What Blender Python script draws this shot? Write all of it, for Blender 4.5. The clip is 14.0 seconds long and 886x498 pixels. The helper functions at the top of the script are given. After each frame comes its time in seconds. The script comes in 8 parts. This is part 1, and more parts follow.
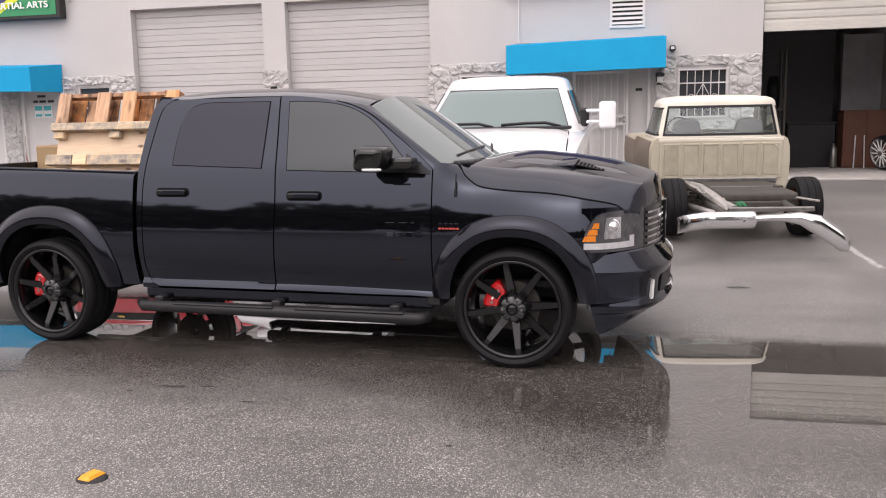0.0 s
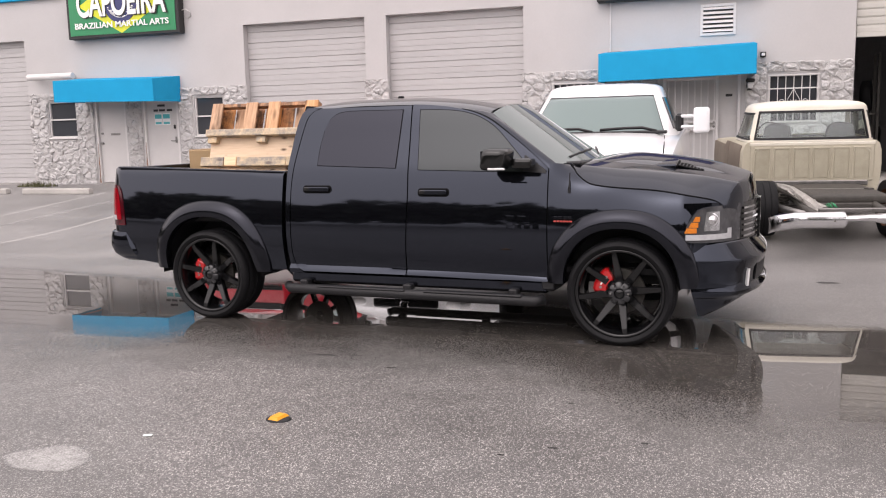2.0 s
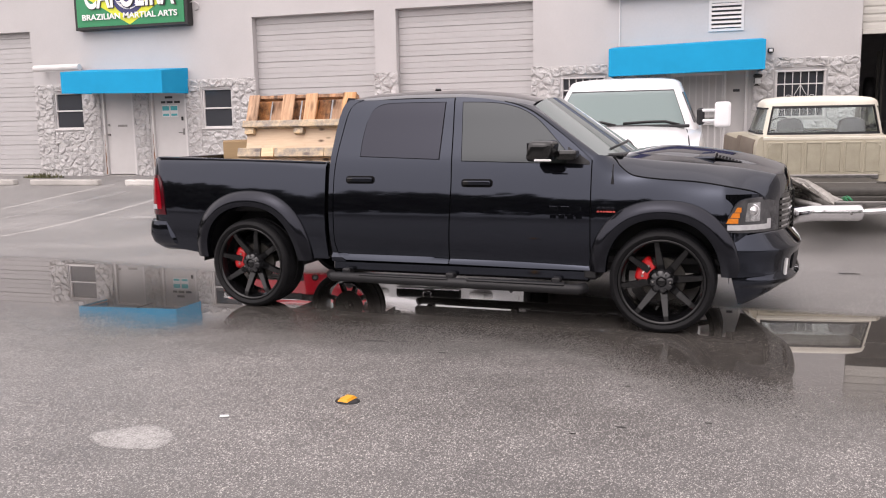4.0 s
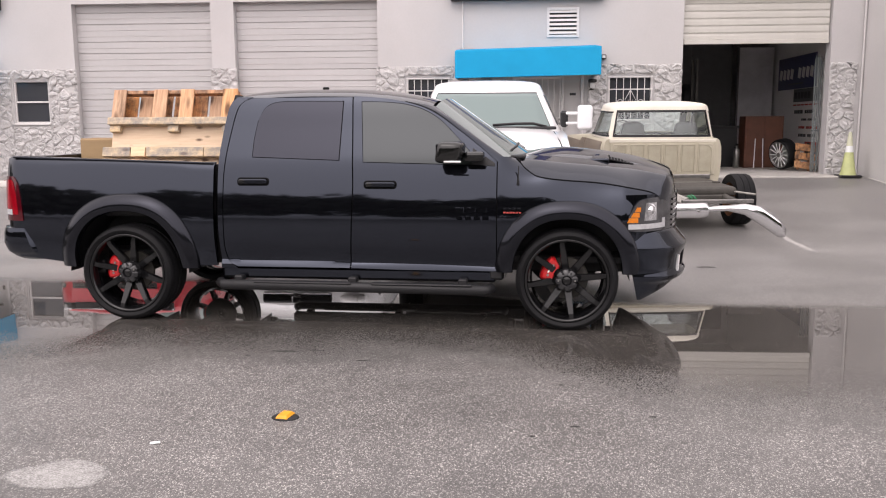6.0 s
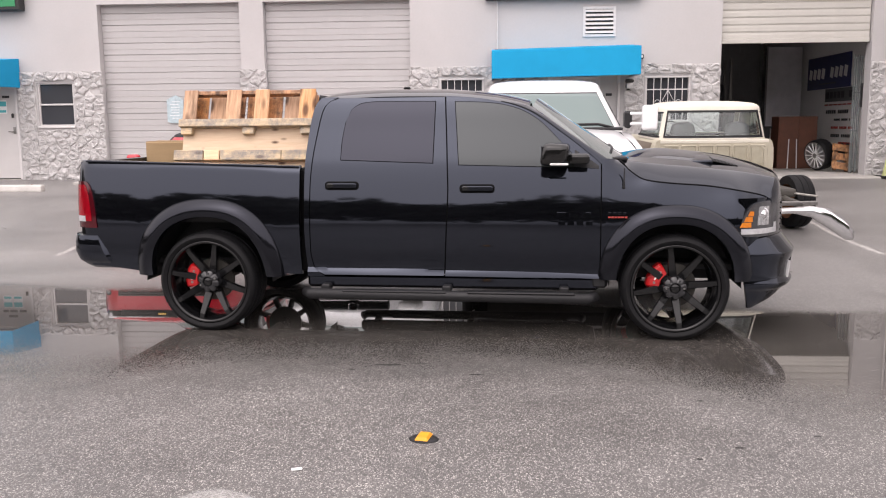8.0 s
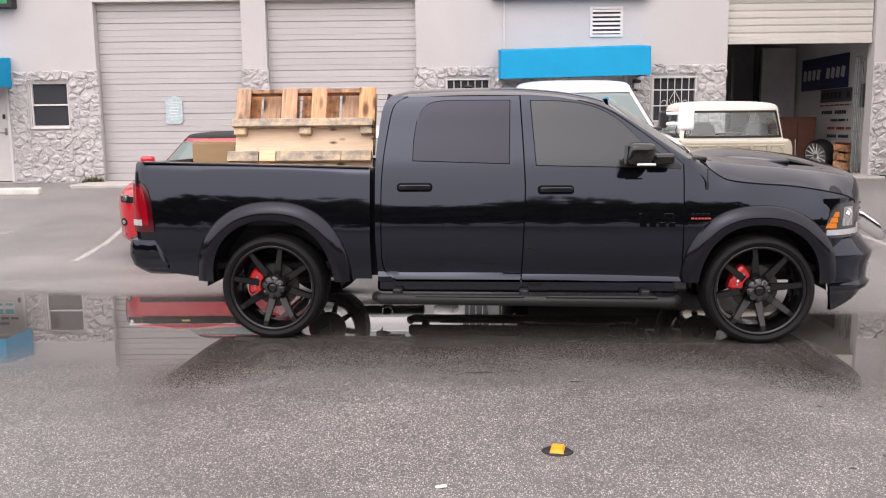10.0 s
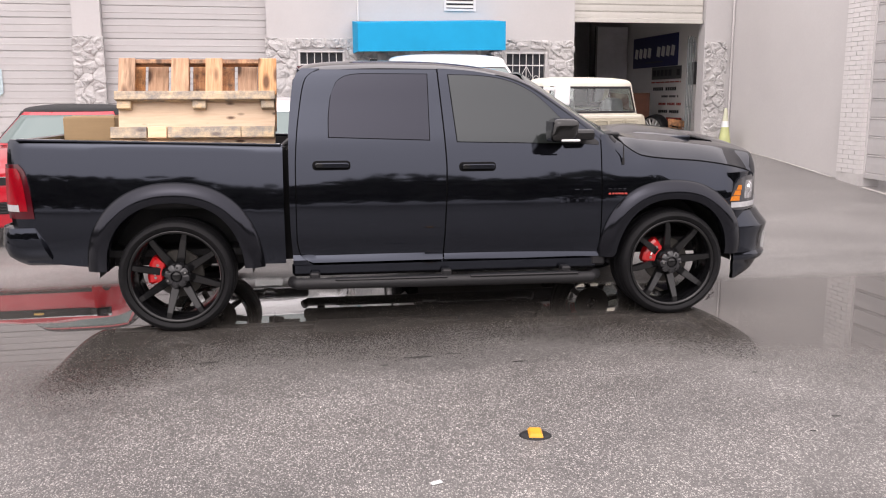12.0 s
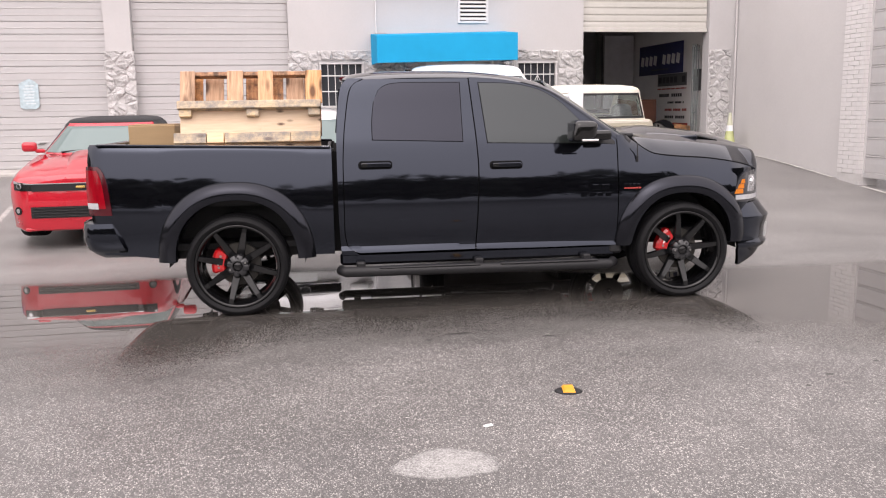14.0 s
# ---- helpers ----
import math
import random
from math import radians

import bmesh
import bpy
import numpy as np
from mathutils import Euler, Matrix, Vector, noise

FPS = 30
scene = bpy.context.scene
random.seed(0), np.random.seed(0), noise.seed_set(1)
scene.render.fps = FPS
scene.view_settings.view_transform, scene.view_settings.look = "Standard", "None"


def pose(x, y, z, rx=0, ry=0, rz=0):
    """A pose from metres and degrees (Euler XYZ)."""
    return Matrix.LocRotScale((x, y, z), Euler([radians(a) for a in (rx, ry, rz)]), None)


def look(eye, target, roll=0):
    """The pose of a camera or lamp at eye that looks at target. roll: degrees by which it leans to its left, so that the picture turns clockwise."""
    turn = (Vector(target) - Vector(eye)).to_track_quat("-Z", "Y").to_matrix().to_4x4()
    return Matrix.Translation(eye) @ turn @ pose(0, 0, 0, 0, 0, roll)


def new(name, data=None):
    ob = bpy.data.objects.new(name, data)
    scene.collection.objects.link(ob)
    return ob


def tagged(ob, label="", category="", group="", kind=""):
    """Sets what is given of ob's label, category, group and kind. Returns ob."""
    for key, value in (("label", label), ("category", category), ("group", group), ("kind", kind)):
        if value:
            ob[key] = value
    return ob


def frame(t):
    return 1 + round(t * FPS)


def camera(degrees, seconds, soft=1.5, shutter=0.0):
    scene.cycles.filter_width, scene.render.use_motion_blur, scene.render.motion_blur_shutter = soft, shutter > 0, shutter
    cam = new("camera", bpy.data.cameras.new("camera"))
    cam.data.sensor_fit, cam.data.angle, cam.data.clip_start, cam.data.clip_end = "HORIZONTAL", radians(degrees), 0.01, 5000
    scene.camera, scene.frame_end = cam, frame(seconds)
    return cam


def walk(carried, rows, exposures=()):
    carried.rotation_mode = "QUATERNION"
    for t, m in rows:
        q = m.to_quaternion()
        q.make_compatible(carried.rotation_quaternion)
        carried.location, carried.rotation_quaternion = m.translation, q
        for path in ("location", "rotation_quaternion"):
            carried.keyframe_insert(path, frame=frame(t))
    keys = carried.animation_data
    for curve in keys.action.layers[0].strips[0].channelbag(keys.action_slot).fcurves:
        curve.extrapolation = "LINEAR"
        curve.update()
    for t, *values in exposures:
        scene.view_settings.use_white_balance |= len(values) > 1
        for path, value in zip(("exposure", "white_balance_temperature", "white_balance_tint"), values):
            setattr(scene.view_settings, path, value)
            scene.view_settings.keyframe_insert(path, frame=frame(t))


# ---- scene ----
# ---------------------------------------------------------------- camera
cam = camera(55.3, 14.0, 1.1)
PATH = [
    (0, (0.238, 0.207, 1.581), (-0.179, 2.141, 1.291), -1.1),
    (0.5, (0.168, 0.003, 1.586), (-0.245, 1.938, 1.292), -0.7),
    (1, (0.06, -0.203, 1.577), (-0.35, 1.733, 1.287), -0.8),
    (1.5, (0.063, -0.413, 1.585), (-0.417, 1.508, 1.303), -1.3),
    (2, (0.137, -0.609, 1.577), (-0.458, 1.281, 1.305), -1.3),
    (2.2, (0.157, -0.657, 1.591), (-0.431, 1.235, 1.317), -1.2),
    (4.5, (-0.381, -0.904, 1.566), (-0.946, 0.992, 1.276), -1.0),
    (5, (-0.5, -0.828, 1.584), (-0.961, 1.095, 1.289), -0.8),
    (5.5, (-0.707, -0.86, 1.571), (-0.828, 1.114, 1.274), -0.5),
    (6, (-0.985, -0.894, 1.587), (-1.116, 1.08, 1.294), -0.3),
    (6.5, (-1.194, -0.839, 1.582), (-1.328, 1.135, 1.29), -0.5),
    (7, (-1.397, -0.694, 1.581), (-1.521, 1.28, 1.287), -0.5),
    (7.5, (-1.579, -0.655, 1.578), (-1.699, 1.32, 1.287), -0.6),
    (8, (-1.793, -0.637, 1.586), (-1.911, 1.338, 1.297), -0.5),
    (8.2, (-1.883, -0.64, 1.598), (-1.999, 1.336, 1.311), -0.6),
    (10.5, (-2.803, -0.427, 1.577), (-2.755, 1.551, 1.29), -0.4),
    (11, (-2.973, -0.37, 1.58), (-2.813, 1.601, 1.284), -0.4),
    (11.5, (-3.15, -0.232, 1.566), (-2.929, 1.731, 1.253), -0.3),
    (12, (-3.315, -0.198, 1.591), (-2.937, 1.735, 1.242), -0.2),
    (12.5, (-3.505, -0.266, 1.585), (-3.139, 1.67, 1.24), -0.2),
    (13, (-3.622, -0.362, 1.586), (-3.252, 1.574, 1.247), -0.5),
    (13.5, (-3.666, -0.546, 1.571), (-3.3, 1.392, 1.24), -0.7),
    (14, (-3.654, -0.82, 1.558), (-3.289, 1.12, 1.232), -0.9),
]
walk(cam, [(t, look(eye, target, roll)) for t, eye, target, roll in PATH],
     exposures=[(0, 0.63, 6850, 19), (2, 0.62, 6850, 19), (5, 0.66, 6850, 19), (8, 0.73, 6850, 19), (10.5, 0.78, 6850, 19), (12, 0.85, 6850, 19), (14, 0.88, 6850, 19)])

# ---------------------------------------------------------------- overcast daylight
world = bpy.data.worlds.new("overcast_sky")
scene.world = world
world.use_nodes = True
wn, wl = world.node_tree.nodes, world.node_tree.links
sky = wn.new("ShaderNodeTexSky")
sky.sky_type, sky.sun_disc = "NISHITA", False
sky.sun_elevation, sky.sun_rotation = radians(55), radians(200)
sky.air_density, sky.dust_density = 1.0, 6.0
grey = wn.new("ShaderNodeHueSaturation")
grey.inputs["Saturation"].default_value = 0.12
veil = wn.new("ShaderNodeMix")
veil.data_type = "RGBA"
veil.inputs[0].default_value = 0.72
veil.inputs[7].default_value = (9.4, 9.3, 9.5, 1)
wl.new(sky.outputs[0], grey.inputs["Color"])
wl.new(grey.outputs[0], veil.inputs[6])
# an overcast sky, brighter overhead than at the horizon and brighter on the sun's side
height = wn.new("ShaderNodeTexGradient")
height.texture_mapping.mapping_x = "Z"
rise = wn.new("ShaderNodeMapRange")
rise.inputs[3].default_value, rise.inputs[4].default_value = 0.98, 1.32
wl.new(height.outputs["Fac"], rise.inputs[0])
dome = wn.new("ShaderNodeMix")
dome.data_type, dome.blend_type = "RGBA", "MULTIPLY"
dome.inputs[0].default_value = 1.0
wl.new(veil.outputs[2], dome.inputs[6])
wl.new(rise.outputs[0], dome.inputs[7])
southing = wn.new("ShaderNodeTexGradient")
southing.texture_mapping.mapping_x = "Y"
southing.texture_mapping.translation = (0.5, 0.0, 0.0)
southing.texture_mapping.scale = (0.5, 1.0, 1.0)
lean = wn.new("ShaderNodeMapRange")
lean.inputs[3].default_value, lean.inputs[4].default_value = 1.42, 0.95
wl.new(southing.outputs["Fac"], lean.inputs[0])
sunward = wn.new("ShaderNodeMix")
sunward.data_type, sunward.blend_type = "RGBA", "MULTIPLY"
sunward.inputs[0].default_value = 1.0
wl.new(dome.outputs[2], sunward.inputs[6])
wl.new(lean.outputs[0], sunward.inputs[7])
wl.new(sunward.outputs[2], wn["Background"].inputs[0])
wn["Background"].inputs[1].default_value = 0.1025
sun = new("sun", bpy.data.lights.new("sun", "SUN"))
sun.data.energy, sun.data.angle, sun.data.color = 0.6, radians(150), (1.0, 0.97, 0.94)
sun.matrix_world = look((-6, -14, 22), (0, 6, 0))

# ---------------------------------------------------------------- materials


def nodes_of(name):
    m = bpy.data.materials.new(name)
    m.use_nodes = True
    t = m.node_tree
    return m, t.nodes, t.links, t.nodes["Principled BSDF"]


def ramp(nodes, a, b, ca, cb):
    r = nodes.new("ShaderNodeValToRGB")
    r.color_ramp.elements[0].position, r.color_ramp.elements[1].position = a, b
    r.color_ramp.elements[0].color, r.color_ramp.elements[1].color = (*ca, 1), (*cb, 1)
    return r


def noise_tex(nodes, links, coord, scale, detail=4.0, rough=0.55, stretch=None):
    n = nodes.new("ShaderNodeTexNoise")
    n.inputs["Scale"].default_value, n.inputs["Detail"].default_value = scale, detail
    n.inputs["Roughness"].default_value = rough
    if stretch:
        mp = nodes.new("ShaderNodeMapping")
        mp.inputs["Scale"].default_value = stretch
        links.new(coord, mp.inputs[0])
        coord = mp.outputs[0]
    links.new(coord, n.inputs["Vector"])
    return n


def mixed(nodes, links, fac, a, b):
    m = nodes.new("ShaderNodeMix")
    m.data_type = "RGBA"
    for value, slot in ((fac, 0), (a, 6), (b, 7)):
        if isinstance(value, (tuple, list)):
            m.inputs[slot].default_value = (*value[:3], 1)
        elif isinstance(value, (int, float)):
            m.inputs[slot].default_value = value
        else:
            links.new(value, m.inputs[slot])
    return m.outputs[2]


def surface(name, color, rough=0.5, metal=0.0, var=0.12, scale=3.0, bump=0.0, bump_scale=60.0, coat=0.0,
            rough_var=0.08, spec=0.5, fine=70.0, relief=0.01, tint=None, stretch=None, per_piece=0.0, coat_ior=1.5, spec_tint=(1, 1, 1)):
    """A painted, plastic, metal or stone surface with variation at two scales."""
    m, n, l, p = nodes_of(name)
    tc = n.new("ShaderNodeTexCoord").outputs["Object"]
    big, small = noise_tex(n, l, tc, scale, 5, 0.6, stretch), noise_tex(n, l, tc, fine, 3)
    dark = tint or tuple(c * (1 - var * 2.2) for c in color)
    light = tuple(min(1, c * (1 + var * 0.5)) for c in color)
    r = ramp(n, 0.3, 0.72, dark, light)
    l.new(big.outputs["Fac"], r.inputs[0])
    speck = ramp(n, 0.35, 0.7, tuple(c * (1 - var * 0.8) for c in color), light)
    l.new(small.outputs["Fac"], speck.inputs[0])
    out = mixed(n, l, 0.35, r.outputs[0], speck.outputs[0])
    if per_piece:
        info = n.new("ShaderNodeObjectInfo")
        hs = n.new("ShaderNodeHueSaturation")
        mr = n.new("ShaderNodeMapRange")
        mr.inputs[3].default_value, mr.inputs[4].default_value = 1 - per_piece, 1 + per_piece
        l.new(info.outputs["Random"], mr.inputs[0])
        l.new(mr.outputs[0], hs.inputs["Value"])
        l.new(out, hs.inputs["Color"])
        out = hs.outputs[0]
    l.new(out, p.inputs["Base Color"])
    p.inputs["Metallic"].default_value = metal
    p.inputs["Coat Weight"].default_value = coat
    p.inputs["Coat Roughness"].default_value = 0.02
    p.inputs["Coat IOR"].default_value = coat_ior
    p.inputs["Specular IOR Level"].default_value = spec
    p.inputs["Specular Tint"].default_value = (*spec_tint, 1)
    rr = n.new("ShaderNodeMapRange")
    rr.inputs[3].default_value, rr.inputs[4].default_value = max(0.0, rough - rough_var), min(1, rough + rough_var)
    l.new(big.outputs["Fac"], rr.inputs[0])
    l.new(rr.outputs[0], p.inputs["Roughness"])
    if bump:
        b = n.new("ShaderNodeBump")
        b.inputs["Strength"].default_value, b.inputs["Distance"].default_value = bump, relief
        hn = noise_tex(n, l, tc, bump_scale, 5, 0.6, stretch)
        l.new(hn.outputs["Fac"], b.inputs["Height"])
        l.new(b.outputs[0], p.inputs["Normal"])
    return m


def stain(name, color, rough):
    """A thin worn stain: it thins out towards its rim and lets the stones through."""
    m, n, l, p = nodes_of(name)
    tc = n.new("ShaderNodeTexCoord").outputs["Object"]
    spots, wide = noise_tex(n, l, tc, 120, 3, 0.7), noise_tex(n, l, tc, 18, 4, 0.6)
    r = ramp(n, 0.3, 0.7, tuple(c * 0.6 for c in color), tuple(c * 1.3 for c in color))
    l.new(spots.outputs["Fac"], r.inputs[0])
    l.new(r.outputs[0], p.inputs["Base Color"])
    p.inputs["Roughness"].default_value = rough
    cover = n.new("ShaderNodeAttribute")
    cover.attribute_name = "cover"
    both = n.new("ShaderNodeMath")
    both.operation = "ADD"
    l.new(spots.outputs["Fac"], both.inputs[0])
    l.new(wide.outputs["Fac"], both.inputs[1])
    edge = n.new("ShaderNodeMath")
    edge.operation = "MULTIPLY_ADD"
    edge.inputs[1].default_value = 0.5
    l.new(both.outputs[0], edge.inputs[0])
    l.new(cover.outputs["Fac"], edge.inputs[2])
    a = n.new("ShaderNodeMapRange")
    a.inputs[1].default_value, a.inputs[2].default_value = 0.62, 1.1
    a.inputs[4].default_value = 0.85
    l.new(edge.outputs[0], a.inputs[0])
    l.new(a.outputs[0], p.inputs["Alpha"])
    return m


def glass(name, color, rough=0.02, trans=0.0, tint=(1, 1, 1)):
    m, n, l, p = nodes_of(name)
    p.inputs["Base Color"].default_value = (*color, 1)
    p.inputs["Roughness"].default_value = rough
    p.inputs["IOR"].default_value = 1.5
    p.inputs["Transmission Weight"].default_value = trans
    p.inputs["Specular Tint"].default_value = (*tint, 1)
    return m


def asphalt_material(name="damp_asphalt", flooded=False):
    """Damp worn asphalt: pale aggregate in a dark binder, wet sheen in patches; flooded, under a skin of still water."""
    m, n, l, p = nodes_of(name)
    tc = n.new("ShaderNodeTexCoord").outputs["Object"]
    vor = n.new("ShaderNodeTexVoronoi")
    vor.inputs["Scale"].default_value = 225
    lie = n.new("ShaderNodeMapping")
    lie.inputs["Scale"].default_value = (1.0, 0.62, 1.0)
    l.new(tc, lie.inputs[0])
    l.new(lie.outputs[0], vor.inputs["Vector"])
    grain = noise_tex(n, l, lie.outputs[0], 420, 3, 0.7)
    broad = noise_tex(n, l, tc, 0.55, 6, 0.6, (1.0, 1.6, 1.0))
    mid = noise_tex(n, l, tc, 4.0, 5, 0.65)
    sep = n.new("ShaderNodeSeparateColor")
    l.new(vor.outputs["Color"], sep.inputs[0])
    stones = ramp(n, 0.0, 0.93, (0.065, 0.063, 0.061), (1.12, 1.09, 1.05))
    for at, c in ((0.35, (0.19, 0.184, 0.179)), (0.80, (0.30, 0.291, 0.284))):
        stones.color_ramp.elements.new(at).color = (*c, 1)
    l.new(sep.outputs[0], stones.inputs[0])
    binder = ramp(n, 0.3, 0.75, (0.09, 0.087, 0.085), (0.27, 0.26, 0.255))
    l.new(grain.outputs["Fac"], binder.inputs[0])
    base = mixed(n, l, 0.40, stones.outputs[0], binder.outputs[0])
    chip = n.new("ShaderNodeTexVoronoi")
    chip.inputs["Scale"].default_value = 120
    l.new(lie.outputs[0], chip.inputs["Vector"])
    chip_sep = n.new("ShaderNodeSeparateColor")
    l.new(chip.outputs["Color"], chip_sep.inputs[0])
    chips = ramp(n, 0.05, 0.96, (0.82, 0.82, 0.82), (1.24, 1.23, 1.21))
    chips.color_ramp.elements.new(0.80).color = (1.0, 1.0, 1.0, 1)
    l.new(chip_sep.outputs[1], chips.inputs[0])
    tone = ramp(n, 0.3, 0.72, (0.41, 0.405, 0.40), (0.685, 0.675, 0.665))
    l.new(broad.outputs["Fac"], tone.inputs[0])
    tone2 = ramp(n, 0.3, 0.7, (0.84, 0.84, 0.84), (1.09, 1.09, 1.09))
    l.new(mid.outputs["Fac"], tone2.inputs[0])
    for t in (chips, tone, tone2):
        mul = n.new("ShaderNodeMix")
        mul.data_type, mul.blend_type = "RGBA", "MULTIPLY"
        mul.inputs[0].default_value = 1.0
        l.new(base, mul.inputs[6])
        l.new(t.outputs[0], mul.inputs[7])
        base = mul.outputs[2]
    # beyond the water, towards the building, the ground is toned paler
    place = n.new("ShaderNodeSeparateXYZ")
    l.new(tc, place.inputs[0])
    far_gain = n.new("ShaderNodeMapRange")
    far_gain.inputs[1].default_value, far_gain.inputs[2].default_value = 6.6, 9.5
    far_gain.inputs[3].default_value, far_gain.inputs[4].default_value = 1.04, 1.3
    l.new(place.outputs["Y"], far_gain.inputs[0])
    pale = n.new("ShaderNodeMix")
    pale.data_type, pale.blend_type = "RGBA", "MULTIPLY"
    pale.inputs[0].default_value = 1.0
    l.new(base, pale.inputs[6])
    l.new(far_gain.outputs[0], pale.inputs[7])
    shade = ramp(n, 0.3, 0.7, (0.155, 0.149, 0.145), (0.225, 0.217, 0.212))
    l.new(broad.outputs["Fac"], shade.inputs[0])
    worn = n.new("ShaderNodeMapRange")
    worn.inputs[1].default_value, worn.inputs[2].default_value = 5.5, 9.0
    worn.inputs[4].default_value = 0.55
    l.new(place.outputs["Y"], worn.inputs[0])
    base = mixed(n, l, worn.outputs[0], pale.outputs[2], shade.outputs[0])
    l.new(base, p.inputs["Base Color"])
    rr = n.new("ShaderNodeMapRange")
    rr.inputs[1].default_value, rr.inputs[2].default_value = 0.3, 0.7
    rr.inputs[3].default_value, rr.inputs[4].default_value = 0.36, 0.52
    p.inputs["IOR"].default_value = 1.6
    l.new(broad.outputs["Fac"], rr.inputs[0])
    l.new(rr.outputs[0], p.inputs["Roughness"])
    b = n.new("ShaderNodeBump")
    b.inputs["Strength"].default_value, b.inputs["Distance"].default_value = 0.35, 0.004
    hh = n.new("ShaderNodeMath")
    hh.operation = "SUBTRACT"
    l.new(grain.outputs["Fac"], hh.inputs[0])
    l.new(vor.outputs["Distance"], hh.inputs[1])
    l.new(hh.outputs[0], b.inputs["Height"])
    l.new(b.outputs[0], p.inputs["Normal"])
    if flooded:
        # the water stands between the stones and closes over them where it is deep
        depth = n.new("ShaderNodeAttribute")
        depth.attribute_name = "water_depth"
        peaks = n.new("ShaderNodeMath")
        peaks.operation = "MULTIPLY_ADD"
        peaks.inputs[1].default_value, peaks.inputs[2].default_value = 0.36, 0.30
        l.new(sep.outputs[1], peaks.inputs[0])
        over = n.new("ShaderNodeMath")
        over.operation = "SUBTRACT"
        l.new(depth.outputs["Fac"], over.inputs[0])
        l.new(peaks.outputs[0], over.inputs[1])
        cover = n.new("ShaderNodeMapRange")
        cover.inputs[1].default_value, cover.inputs[2].default_value = -0.10, 0.17
        l.new(over.outputs[0], cover.inputs[0])
        wet = n.new("ShaderNodeMix")
        wet.data_type, wet.blend_type = "RGBA", "MULTIPLY"
        wet.inputs[7].default_value = (0.46, 0.44, 0.42, 1)
        soaked = n.new("ShaderNodeMapRange")
        soaked.inputs[1].default_value, soaked.inputs[2].default_value = 0.08, 0.62
        uneven = n.new("ShaderNodeMath")
        uneven.operation = "MULTIPLY_ADD"
        uneven.inputs[1].default_value, uneven.inputs[2].default_value = 0.5, -0.25
        seep = noise_tex(n, l, tc, 1.7, 5, 0.6, (0.7, 1.6, 1.0))
        l.new(seep.outputs["Fac"], uneven.inputs[0])
        sodden = n.new("ShaderNodeMath")
        l.new(depth.outputs["Fac"], sodden.inputs[0])
        l.new(uneven.outputs[0], sodden.inputs[1])
        l.new(sodden.outputs[0], soaked.inputs[0])
        l.new(soaked.outputs[0], wet.inputs[0])
        l.new(base, wet.inputs[6])
        l.new(wet.outputs[2], p.inputs["Base Color"])
        still = n.new("ShaderNodeMix")
        l.new(cover.outputs[0], still.inputs[0])
        l.new(rr.outputs[0], still.inputs[2])
        still.inputs[3].default_value = 0.014
        l.new(still.outputs[0], p.inputs["Roughness"])
        calm = n.new("ShaderNodeMapRange")
        calm.inputs[3].default_value, calm.inputs[4].default_value = 0.35, 0.0
        l.new(cover.outputs[0], calm.inputs[0])
        l.new(calm.outputs[0], b.inputs["Strength"])
        gloss = n.new("ShaderNodeMapRange")
        gloss.inputs[3].default_value, gloss.inputs[4].default_value = 1.6, 2.3
        l.new(cover.outputs[0], gloss.inputs[0])
        l.new(gloss.outputs[0], p.inputs["IOR"])
    return m


